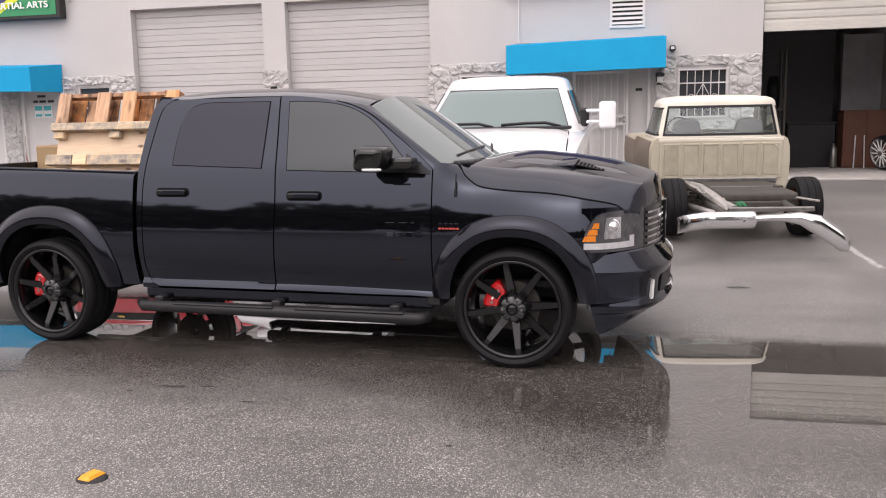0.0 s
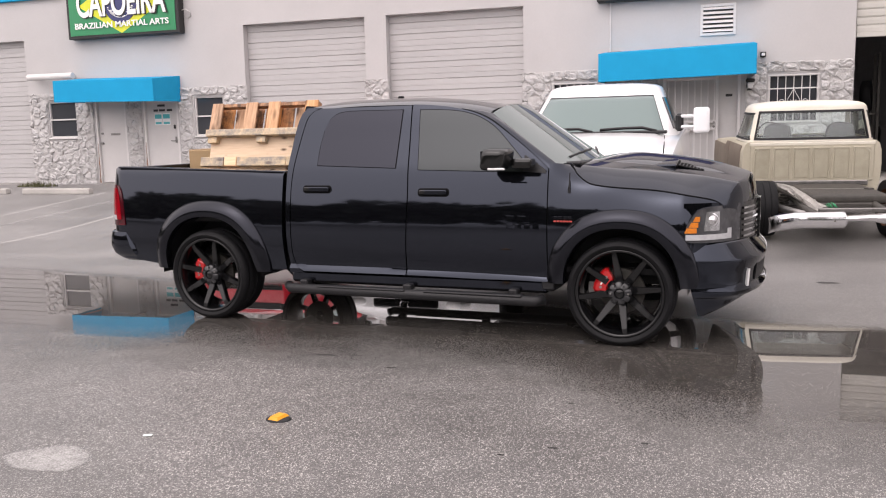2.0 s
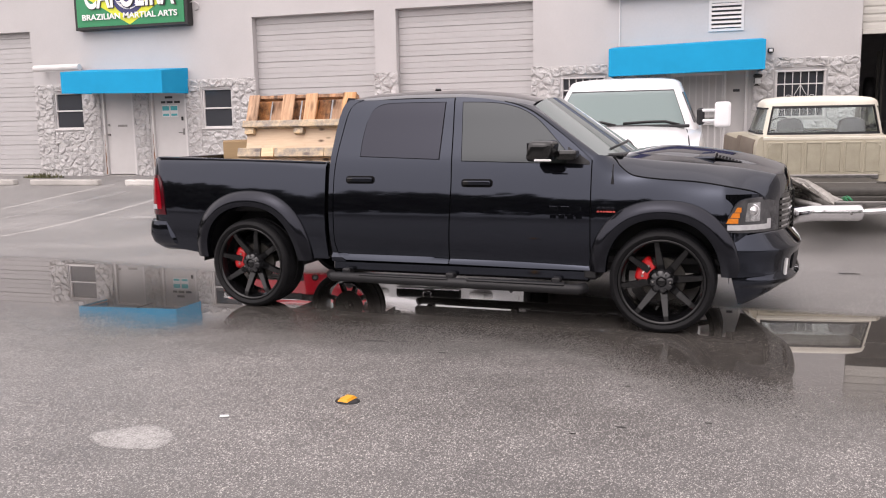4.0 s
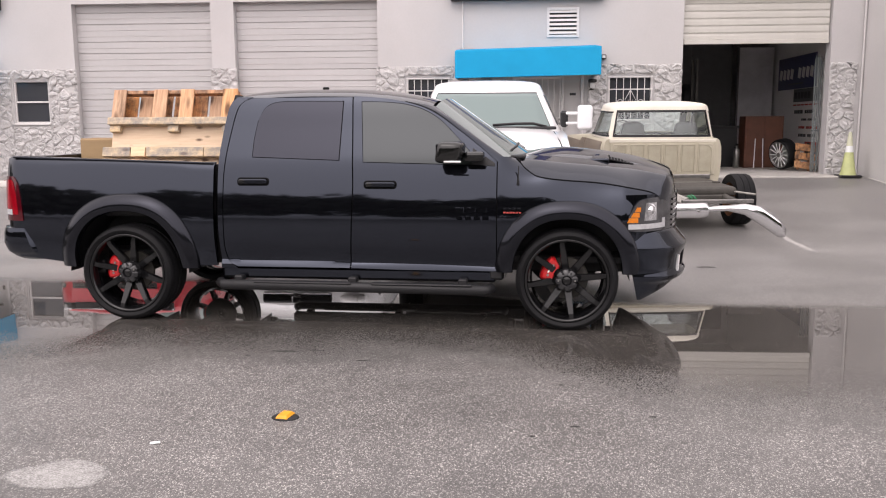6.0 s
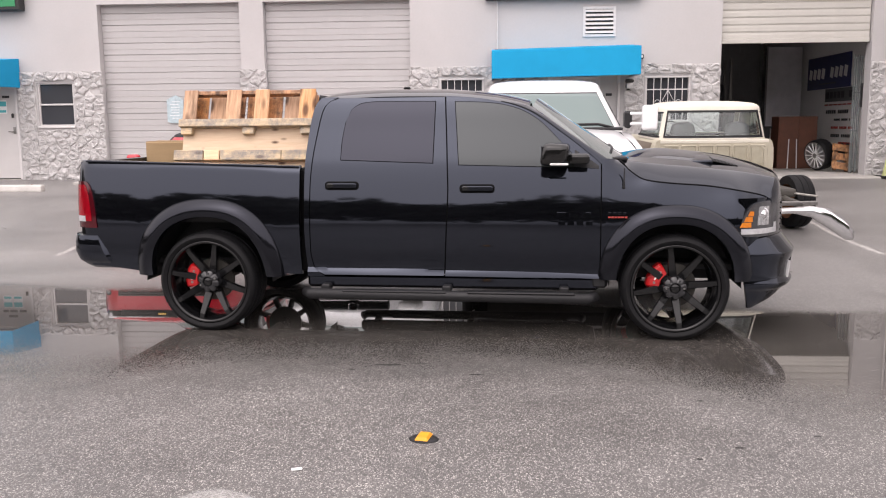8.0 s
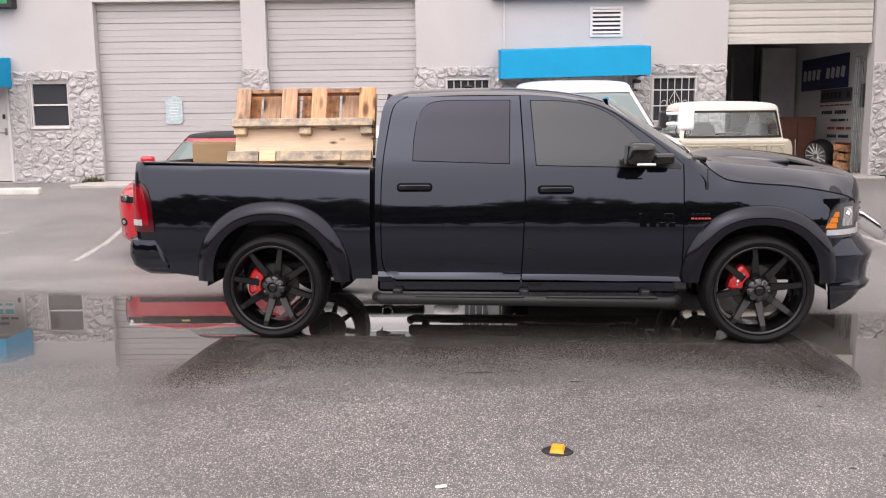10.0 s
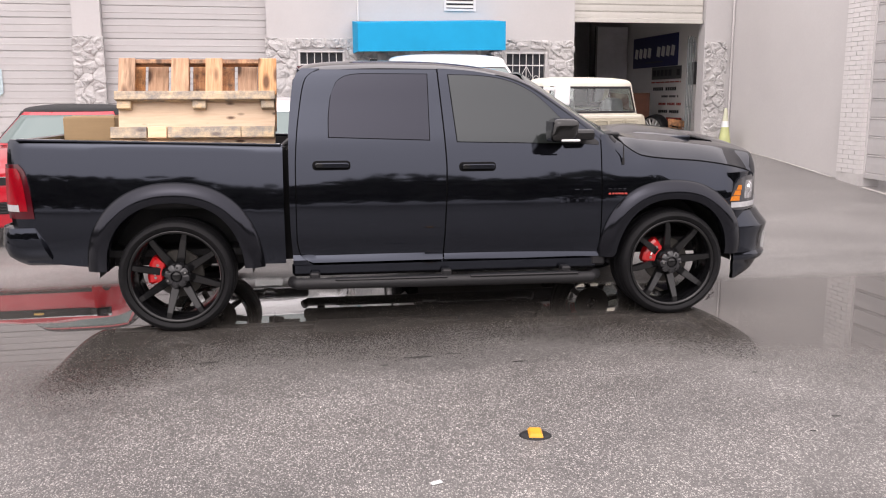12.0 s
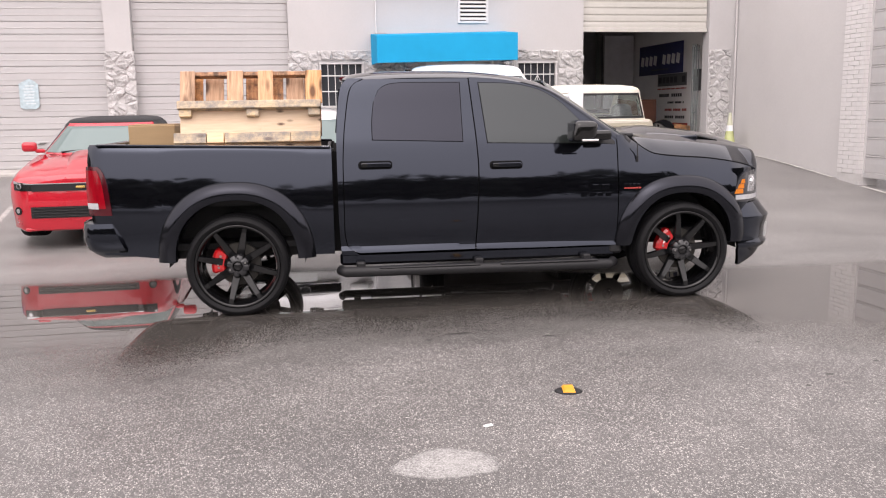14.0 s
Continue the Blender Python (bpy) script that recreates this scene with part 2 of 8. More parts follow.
def wood_material(name, pale, dark, along="x", weather=0.0, grey=(0.16, 0.135, 0.115), streaks=0.5, knot=0.085):
    """Sawn softwood: grain along the board, round knots, dark streaks and blotches of weathering."""
    m, n, l, p = nodes_of(name)
    tc = n.new("ShaderNodeTexCoord").outputs["Object"]
    st = {"x": (2, 22, 22), "z": (22, 22, 2)}[along]
    grain = noise_tex(n, l, tc, 2.4, 6, 0.65, st)
    r = ramp(n, 0.32, 0.66, dark, pale)
    l.new(grain.outputs["Fac"], r.inputs[0])
    out = r.outputs[0]
    mp = n.new("ShaderNodeMapping")
    mp.inputs["Scale"].default_value = {"x": (3.6, 9, 9), "z": (9, 9, 3.6)}[along]
    l.new(tc, mp.inputs[0])
    spots = n.new("ShaderNodeTexVoronoi")
    spots.inputs["Scale"].default_value = 1.0
    l.new(mp.outputs[0], spots.inputs["Vector"])
    k = ramp(n, knot, knot * 2.2, (1, 1, 1), (0, 0, 0))
    l.new(spots.outputs["Distance"], k.inputs[0])
    out = mixed(n, l, k.outputs[0], out, (0.13, 0.065, 0.035))
    band = noise_tex(n, l, tc, 1.3, 5, 0.6, {"x": (1.4, 9, 9), "z": (9, 9, 1.4)}[along])
    sr = ramp(n, 0.56, 0.74, (0, 0, 0), (streaks, streaks, streaks))
    l.new(band.outputs["Fac"], sr.inputs[0])
    out = mixed(n, l, sr.outputs[0], out, tuple(c * 0.28 for c in dark))
    if weather:
        wz = noise_tex(n, l, tc, 5.0, 6, 0.75)
        wr = ramp(n, 0.5 - weather * 0.2, 0.60, (0, 0, 0), (0.9, 0.9, 0.9))
        l.new(wz.outputs["Fac"], wr.inputs[0])
        out = mixed(n, l, wr.outputs[0], out, grey)
    info = n.new("ShaderNodeObjectInfo")
    hs = n.new("ShaderNodeHueSaturation")
    for lo, hi, slot in ((0.78, 1.1, "Value"), (0.85, 1.12, "Saturation")):
        mr = n.new("ShaderNodeMapRange")
        mr.inputs[3].default_value, mr.inputs[4].default_value = lo, hi
        l.new(info.outputs["Random"], mr.inputs[0])
        l.new(mr.outputs[0], hs.inputs[slot])
    l.new(out, hs.inputs["Color"])
    l.new(hs.outputs[0], p.inputs["Base Color"])
    p.inputs["Roughness"].default_value = 0.72
    b = n.new("ShaderNodeBump")
    b.inputs["Strength"].default_value, b.inputs["Distance"].default_value = 0.4, 0.003
    l.new(grain.outputs["Fac"], b.inputs["Height"])
    l.new(b.outputs[0], p.inputs["Normal"])
    return m


ASPHALT, WATER = asphalt_material(), asphalt_material("puddle_water", True)
STUCCO = surface("painted_stucco", (0.475, 0.462, 0.46), 0.8, var=0.06, scale=0.6, bump=0.25, bump_scale=90, fine=25)
STUCCO_GREY = surface("grey_side_stucco", (0.53, 0.515, 0.508), 0.8, var=0.06, scale=0.5, bump=0.25, bump_scale=90, fine=25)
STONE = surface("white_painted_stone", (0.55, 0.537, 0.532), 0.75, var=0.10, scale=9, bump=1.0, bump_scale=26, per_piece=0.05, relief=0.035)
MORTAR = surface("painted_mortar", (0.53, 0.515, 0.505), 0.85, var=0.1, scale=5, bump=0.5, bump_scale=40)
DOOR_WHITE = surface("white_slat_enamel", (0.43, 0.419, 0.418), 0.5, var=0.05, scale=1.2, fine=12, bump=0.05, per_piece=0.02)
DOOR_CREAM = surface("aged_cream_slat_enamel", (0.52, 0.504, 0.465), 0.5, var=0.08, scale=1.2, fine=12, per_piece=0.03)
INNER_WHITE = surface("white_inner_wall_paint", (0.86, 0.85, 0.84), 0.6, var=0.06, scale=1.2)
TRIM_WHITE = surface("white_trim_paint", (0.64, 0.622, 0.613), 0.55, var=0.06, scale=2)
PANEL_WHITE = surface("flush_door_paint", (0.56, 0.543, 0.534), 0.5, var=0.06, scale=1.5, fine=9)
RUST = surface("rusted_steel", (0.23, 0.10, 0.045), 0.85, var=0.3, scale=9, bump=0.4)
AWNING = surface("cyan_awning_canvas", (0.001, 0.30, 0.55), 0.8, var=0.05, scale=2.5, spec=0.15, bump=0.2, bump_scale=180, fine=120)
CONCRETE = surface("worn_concrete", (0.46, 0.44, 0.415), 0.85, var=0.16, scale=3, bump=0.4, bump_scale=50)
KERB_PALE = surface("pale_painted_concrete", (0.62, 0.60, 0.57), 0.8, var=0.16, scale=4, bump=0.4)
LINE_PAINT = stain("worn_line_paint", (0.56, 0.54, 0.52), 0.6)
PATCH_PALE = stain("pale_cement_stain", (0.35, 0.342, 0.332), 0.6)
OIL = stain("dark_oil_spot", (0.035, 0.034, 0.033), 0.35)
YELLOW = surface("yellow_marker_plastic", (0.74, 0.33, 0.015), 0.4, var=0.1, scale=20)
BLACK_PAINT = surface("black_clearcoat", (0.0023, 0.0024, 0.0033), 0.05, var=0.05, scale=1.5, rough_var=0.012, spec=0.56, spec_tint=(0.72, 0.80, 1.0))
FLARE = surface("black_flare_plastic", (0.004, 0.0042, 0.0052), 0.14, var=0.08, scale=4, rough_var=0.03, spec=0.36, spec_tint=(0.8, 0.83, 1.0))
SEAL = surface("black_rubber_seal", (0.007, 0.007, 0.0075), 0.9, var=0.1, scale=9, spec=0.1)
PLASTIC = surface("textured_black_plastic", (0.013, 0.013, 0.0145), 0.5, var=0.1, scale=6, bump=0.1, bump_scale=300, spec=0.35)
GLOSS_PLASTIC = surface("gloss_black_plastic", (0.006, 0.006, 0.006), 0.12, var=0.05, scale=4, rough_var=0.03)
TINT = glass("dark_tinted_glass", (0.004, 0.0045, 0.0055), 0.015, tint=(0.66, 0.68, 0.84))
TINT_FRONT = glass("light_tinted_glass", (0.016, 0.019, 0.018), 0.015, tint=(0.9, 0.95, 1.0))
PANE = glass("dark_window_pane", (0.05, 0.053, 0.06), 0.02)
# grey base colour takes the place of a paler reflection in barred panes
GREY_PANE = glass("grey_window_pane", (0.045, 0.048, 0.055), 0.12)
# opaque pale base colours stand in for sky mirrored in the windscreens
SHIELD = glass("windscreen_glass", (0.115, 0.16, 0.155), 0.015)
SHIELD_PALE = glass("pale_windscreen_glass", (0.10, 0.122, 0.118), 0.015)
RUBBER = surface("tyre_rubber", (0.0068, 0.0068, 0.0078), 0.6, spec=0.18, var=0.15, scale=12, bump=0.25, bump_scale=120)
RIM = surface("gloss_black_alloy", (0.005, 0.005, 0.0056), 0.15, var=0.05, scale=5, spec=0.38)
HUB = surface("grey_hub_enamel", (0.020, 0.020, 0.022), 0.25, var=0.15, scale=20)
STEEL = surface("grey_steel", (0.30, 0.29, 0.28), 0.38, metal=0.9, var=0.2, scale=12)
GATE_GREY = surface("grey_green_gate_paint", (0.20, 0.22, 0.22), 0.6, var=0.15, scale=8)
CLEAR_GLASS = glass("clear_cab_glass", (0.86, 0.93, 0.92), 0.0, trans=1.0)
CHROME = surface("chrome", (0.66, 0.66, 0.67), 0.07, metal=1.0, var=0.03, scale=6, rough_var=0.04)
CALIPER = surface("red_caliper_enamel", (0.46, 0.008, 0.010), 0.3, var=0.08, scale=20, coat=0.5)
RED_PAINT = surface("red_clearcoat", (0.45, 0.009, 0.022), 0.28, var=0.05, scale=2, coat=1.0, rough_var=0.03, spec=0.2)
RED_LENS = surface("red_lamp_lens", (0.27, 0.003, 0.010), 0.10, var=0.25, scale=14, rough_var=0.03, stretch=(1, 1, 0.15), spec=0.3)
DARK_RED_LENS = surface("dark_red_lamp_lens", (0.06, 0.002, 0.006), 0.10, var=0.1, scale=14, rough_var=0.03)
CLEAR_LENS = surface("clear_lamp_lens", (0.70, 0.70, 0.70), 0.12, var=0.08, scale=30, rough_var=0.05)
AMBER = surface("amber_reflector", (0.62, 0.19, 0.02), 0.2, var=0.15, scale=60)
LED = surface("frosted_light_guide", (0.42, 0.42, 0.43), 0.18, var=0.15, scale=30)
BOWL = surface("lamp_bowl", (0.58, 0.58, 0.59), 0.14, metal=0.8, var=0.35, scale=25)
LAMP_SHELL = surface("smoked_chrome_housing", (0.10, 0.10, 0.106), 0.14, metal=0.45, var=0.3, scale=18)
WHITE_PAINT = surface("white_clearcoat", (0.80, 0.80, 0.81), 0.3, var=0.02, scale=2, coat=0.8)
CREAM_PAINT = surface("faded_cream_paint", (0.68, 0.64, 0.545), 0.4, var=0.07, scale=3, coat=0.2, bump=0.03)
OLIVE_PAINT = surface("dull_olive_primer", (0.40, 0.37, 0.285), 0.55, var=0.16, scale=4, bump=0.05, tint=(0.26, 0.235, 0.17))
BEIGE_PAINT = surface("worn_beige_paint", (0.47, 0.435, 0.345), 0.5, var=0.12, scale=1.6, bump=0.04, tint=(0.33, 0.295, 0.215))
BROWN_PRIMER = surface("weathered_brown_primer", (0.20, 0.165, 0.13), 0.6, var=0.3, scale=3, bump=0.05, tint=(0.12, 0.085, 0.06))
GREASE = surface("greasy_frame_steel", (0.055, 0.05, 0.043), 0.6, var=0.3, scale=9, bump=0.4)
ALU = surface("raw_aluminium", (0.42, 0.40, 0.37), 0.5, metal=0.6, var=0.25, scale=14, bump=0.3)
SOFT_TOP = surface("black_canvas_top", (0.018, 0.018, 0.02), 0.85, var=0.12, scale=5, bump=0.3, bump_scale=220)
INTERIOR = surface("dark_cabin_trim", (0.05, 0.048, 0.046), 0.8, var=0.15, scale=6)
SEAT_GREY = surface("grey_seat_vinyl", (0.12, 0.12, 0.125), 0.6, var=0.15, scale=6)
PINE = wood_material("fresh_pine", (0.70, 0.43, 0.255), (0.44, 0.23, 0.115), "z", 0.0, streaks=0.85, knot=0.14)
PINE_X = wood_material("weathered_runner", (0.80, 0.62, 0.40), (0.58, 0.42, 0.25), "x", 0.35, (0.25, 0.235, 0.225), 0.3)
PLYWOOD = wood_material("pale_plywood", (0.84, 0.63, 0.43), (0.73, 0.51, 0.325), "x", streaks=0.08, knot=0.075)
STAIN_WOOD = wood_material("stained_pine", (0.68, 0.36, 0.17), (0.42, 0.18, 0.08), "z", 0.35, (0.10, 0.06, 0.04), 0.7, 0.13)
CARDBOARD = surface("brown_cardboard", (0.36, 0.245, 0.13), 0.8, var=0.08, scale=3, stretch=(1, 1, 8))
SIGN_GREEN = surface("sign_green_vinyl", (0.01, 0.22, 0.085), 0.35, var=0.06, scale=3)
SIGN_YELLOW = surface("sign_yellow_vinyl", (0.62, 0.66, 0.03), 0.35, var=0.05, scale=3)
SIGN_BLUE = surface("sign_navy_vinyl", (0.03, 0.035, 0.13), 0.4, var=0.08, scale=3)
SIGN_WHITE = surface("sign_white_vinyl", (0.80, 0.80, 0.78), 0.4, var=0.03, scale=3)
SIGN_BLACK = surface("sign_black_frame", (0.012, 0.012, 0.012), 0.45, var=0.1, scale=5)
NOTICE_TEAL = surface("teal_printed_paper", (0.06, 0.42, 0.45), 0.6, var=0.1, scale=20)
PAPER = surface("white_paper", (0.74, 0.76, 0.76), 0.7, var=0.06, scale=10)
PLAQUE = surface("pale_blue_notice", (0.46, 0.57, 0.61), 0.6, var=0.22, scale=16, fine=90)
INK = surface("black_ink", (0.03, 0.03, 0.033), 0.6, var=0.1, scale=20)
RED_INK = surface("red_ink", (0.42, 0.05, 0.04), 0.6, var=0.1, scale=20)
LIME = surface("lime_cone_plastic", (0.50, 0.54, 0.25), 0.5, var=0.1, scale=6)
LIME_PALE = surface("bleached_cone_plastic", (0.56, 0.57, 0.42), 0.5, var=0.1, scale=6)
CRATE = surface("red_brown_panel", (0.13, 0.047, 0.026), 0.6, var=0.2, scale=4)
GOLD = surface("gold_emblem", (0.75, 0.50, 0.16), 0.25, metal=0.8, var=0.1, scale=30)
# raised to a pale tone so the bay's walls bounce light inside
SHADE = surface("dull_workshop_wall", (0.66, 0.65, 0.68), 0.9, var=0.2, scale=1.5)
WEED = surface("weed_leaf", (0.105, 0.105, 0.04), 0.6, var=0.3, scale=12)
LEAF = surface("tree_leaf", (0.10, 0.112, 0.08), 0.7, var=0.35, scale=0.6)

# ---------------------------------------------------------------- building blocks


def mesh_object(name, verts, faces, material, parent=None, smooth=False, label=""):
    me = bpy.data.meshes.new(name)
    me.from_pydata([tuple(v) for v in verts], [], faces)
    me.update()
    if smooth:
        me.polygons.foreach_set("use_smooth", [True] * len(me.polygons))
    me.materials.append(material)
    ob = new(name, me)
    if parent:
        ob.parent = parent
    if label:
        tagged(ob, label)
    return ob


def part(name, bm, material, parent=None, label="", smooth=False):
    """Links a bmesh as one mesh object under a thing or a part."""
    me = bpy.data.meshes.new(name)
    bmesh.ops.recalc_face_normals(bm, faces=bm.faces[:])
    bm.to_mesh(me)
    bm.free()
    if smooth:
        me.polygons.foreach_set("use_smooth", [True] * len(me.polygons))
    me.materials.append(material)
    ob = new(name, me)
    if parent:
        ob.parent = parent
    if label:
        tagged(ob, label)
    return ob


def thing(name, m, label, category, group="", kind=""):
    """An empty at the base of a thing, which parents its parts."""
    ob = new(name)
    ob.empty_display_size = 0.1
    ob.matrix_basis = m
    return tagged(ob, label, category, group, kind)


def add_box(bm, centre, size, bevel=0.0, turn=None, seg=1):
    m = Matrix.Translation(centre) @ (turn or Matrix.Identity(4)) @ Matrix.Diagonal((*size, 1))
    got = bmesh.ops.create_cube(bm, size=1.0, matrix=m)
    if bevel:
        edges = list({e for v in got["verts"] for e in v.link_edges})
        bmesh.ops.bevel(bm, geom=edges, offset=bevel, segments=seg, affect="EDGES", profile=0.6)
    return bm


def box(centre, size, bevel=0.0, turn=None, seg=1):
    return add_box(bmesh.new(), centre, size, bevel, turn, seg)


def box_part(name, centre, size, material, parent, bevel=0.004, label="", turn=None):
    return part(name, box(centre, size, bevel, turn), material, parent, label)


def add_tube(bm, a, b, r, r2=None, n=12):
    a, b = Vector(a), Vector(b)
    d = b - a
    m = Matrix.Translation((a + b) / 2) @ d.to_track_quat("Z", "Y").to_matrix().to_4x4()
    bmesh.ops.create_cone(bm, cap_ends=True, segments=n, radius1=r, radius2=r if r2 is None else r2, depth=d.length, matrix=m)
    return bm


def tube(a, b, r, r2=None, n=12):
    return add_tube(bmesh.new(), a, b, r, r2, n)


def bent_tube(points, r, n=8):
    """A round bar along a chain of points."""
    verts, faces = [], []
    pts = [Vector(p) for p in points]
    for i, p in enumerate(pts):
        d = (pts[min(i + 1, len(pts) - 1)] - pts[max(i - 1, 0)]).normalized()
        q = d.to_track_quat("Z", "Y")
        for k in range(n):
            a = 2 * math.pi * k / n
            verts.append(p + q @ Vector((r * math.cos(a), r * math.sin(a), 0)))
    for i in range(len(pts) - 1):
        for k in range(n):
            faces.append((i * n + k, i * n + (k + 1) % n, (i + 1) * n + (k + 1) % n, (i + 1) * n + k))
    faces += [tuple(range(n))[::-1], tuple(range((len(pts) - 1) * n, len(pts) * n))]
    return verts, faces


def lathe(profile, n=48, axis="y", closed=False):
    """A ring turned round an axis: profile rows of (radius, along)."""
    verts, faces = [], []
    m = len(profile)
    for k in range(n):
        a = 2 * math.pi * k / n
        for r, h in profile:
            c, s = r * math.cos(a), r * math.sin(a)
            verts.append((c, h, s) if axis == "y" else (c, s, h))
    for k in range(n):
        for j in range(m if closed else m - 1):
            a, b = k * m + j, k * m + (j + 1) % m
            c, d = ((k + 1) % n) * m + (j + 1) % m, ((k + 1) % n) * m + j
            faces.append((a, b, c, d))
    return verts, faces


def smooth_line(xs, ys):
    """A gliding curve through the points, as a function of x."""
    xs, ys = np.array(xs, float), np.array(ys, float)
    d = np.diff(ys) / np.diff(xs)
    m = np.zeros_like(ys)
    m[0], m[-1] = d[0], d[-1]
    for i in range(1, len(xs) - 1):
        m[i] = 0 if d[i - 1] * d[i] <= 0 else 2 * d[i - 1] * d[i] / (d[i - 1] + d[i])

    def value(x):
        x = min(max(x, xs[0]), xs[-1])
        i = min(int(np.searchsorted(xs, x, "right")) - 1, len(xs) - 2)
        h = xs[i + 1] - xs[i]
        t = (x - xs[i]) / h
        return float((2 * t**3 - 3 * t**2 + 1) * ys[i] + (t**3 - 2 * t**2 + t) * h * m[i]
                     + (3 * t**2 - 2 * t**3) * ys[i + 1] + (t**3 - t**2) * h * m[i + 1])
    return value


def sheet(fn, nu, nv, thick=None):
    """A skin over a unit square: fn(u, v) gives a point; thick, a second point behind it, makes it a closed plate."""
    us, vs = np.linspace(0, 1, nu + 1), np.linspace(0, 1, nv + 1)
    verts = [fn(u, v) for u in us for v in vs]
    w = nv + 1
    faces = [(i * w + j, (i + 1) * w + j, (i + 1) * w + j + 1, i * w + j + 1) for i in range(nu) for j in range(nv)]
    if thick:
        n = len(verts)
        verts += [thick(u, v) for u in us for v in vs]
        faces += [tuple(n + k for k in reversed(f)) for f in faces]
        rim = [i * w for i in range(nu + 1)] + [nu * w + j for j in range(1, w)]
        rim += [i * w + nv for i in range(nu - 1, -1, -1)] + [j for j in range(nv - 1, 0, -1)]
        faces += [(rim[k], n + rim[k], n + rim[(k + 1) % len(rim)], rim[(k + 1) % len(rim)]) for k in range(len(rim))]
    return verts, faces


def skin(name, fn, nu, nv, material, parent, thick=None, label="", smooth=True):
    verts, faces = sheet(fn, nu, nv, thick)
    bm = bmesh.new()
    vs = [bm.verts.new(v) for v in verts]
    for f in faces:
        if len({tuple(round(c, 5) for c in verts[i]) for i in f}) > 2:
            try:
                bm.faces.new([vs[i] for i in f])
            except ValueError:
                pass
    ob = part(name, bm, material, parent, label, smooth)
    if smooth:
        ob.data.set_sharp_from_angle(angle=radians(38))
    return ob


def loft(stations, closed_ends=True):
    """A shell through cross-sections, each a list of points of the same number."""
    verts = [p for s in stations for p in s]
    m = len(stations[0])
    faces = [(i * m + j, i * m + j + 1, (i + 1) * m + j + 1, (i + 1) * m + j) for i in range(len(stations) - 1) for j in range(m - 1)]
    if closed_ends:
        faces += [tuple(range(m))[::-1], tuple(range((len(stations) - 1) * m, len(stations) * m))]
    return verts, faces


def mirrored(section):
    """Half a cross-section (x, y >= 0, z), from the sill to the middle, made whole."""
    return [(x, -y, z) for x, y, z in section] + [(x, y, z) for x, y, z in reversed(section)]


def shell(name, stations, material, parent, label="", smooth=True, angle=35):
    verts, faces = loft(stations)
    bm = bmesh.new()
    vs = [bm.verts.new(v) for v in verts]
    for f in faces:
        try:
            bm.faces.new([vs[i] for i in f])
        except ValueError:
            pass
    bmesh.ops.remove_doubles(bm, verts=bm.verts[:], dist=0.0005)
    ob = part(name, bm, material, parent, label, smooth)
    ob.data.set_sharp_from_angle(angle=radians(angle))
    return ob


def lettering(name, text, size, m, material, parent, width=None, depth=0.006):
    """Raised letters in the built-in font, each letter a part of its own."""
    cu = bpy.data.curves.new(name, "FONT")
    cu.body, cu.size, cu.extrude, cu.align_x, cu.align_y = text, size, depth / 2, "CENTER", "CENTER"
    cu.offset = size * 0.022
    tmp = bpy.data.objects.new(name, cu)
    me = bpy.data.meshes.new_from_object(tmp)
    bpy.data.objects.remove(tmp)
    if width:
        xs = [v.co.x for v in me.vertices]
        k = width / (max(xs) - min(xs))
        for v in me.vertices:
            v.co.x *= k
    me.transform(m)
    bm = bmesh.new()
    bm.from_mesh(me)
    left = set(bm.verts)
    groups = []
    while left:
        todo, seen = [left.pop()], []
        while todo:
            v = todo.pop()
            seen.append(v)
            for e in v.link_edges:
                o = e.other_vert(v)
                if o in left:
                    left.remove(o)
                    todo.append(o)
        groups.append(seen)
    for g in sorted(groups, key=lambda g: min(v.co.x for v in g)):
        index = {v: k for k, v in enumerate(g)}
        faces = {f for v in g for f in v.link_faces}
        mesh_object(name, [v.co.copy() for v in g], [[index[v] for v in f.verts] for f in sorted(faces, key=lambda f: f.index)], material, parent)
    bm.free()


def prism(ring, depth):
    """A flat shape with a real thickness: ring of points, pushed along depth."""
    bm = bmesh.new()
    a = [bm.verts.new(p) for p in ring]
    b = [bm.verts.new(Vector(p) + Vector(depth)) for p in ring]
    bm.faces.new(a), bm.faces.new(b[::-1])
    for k in range(len(ring)):
        bm.faces.new([a[k], a[(k + 1) % len(ring)], b[(k + 1) % len(ring)], b[k]])
    return bm


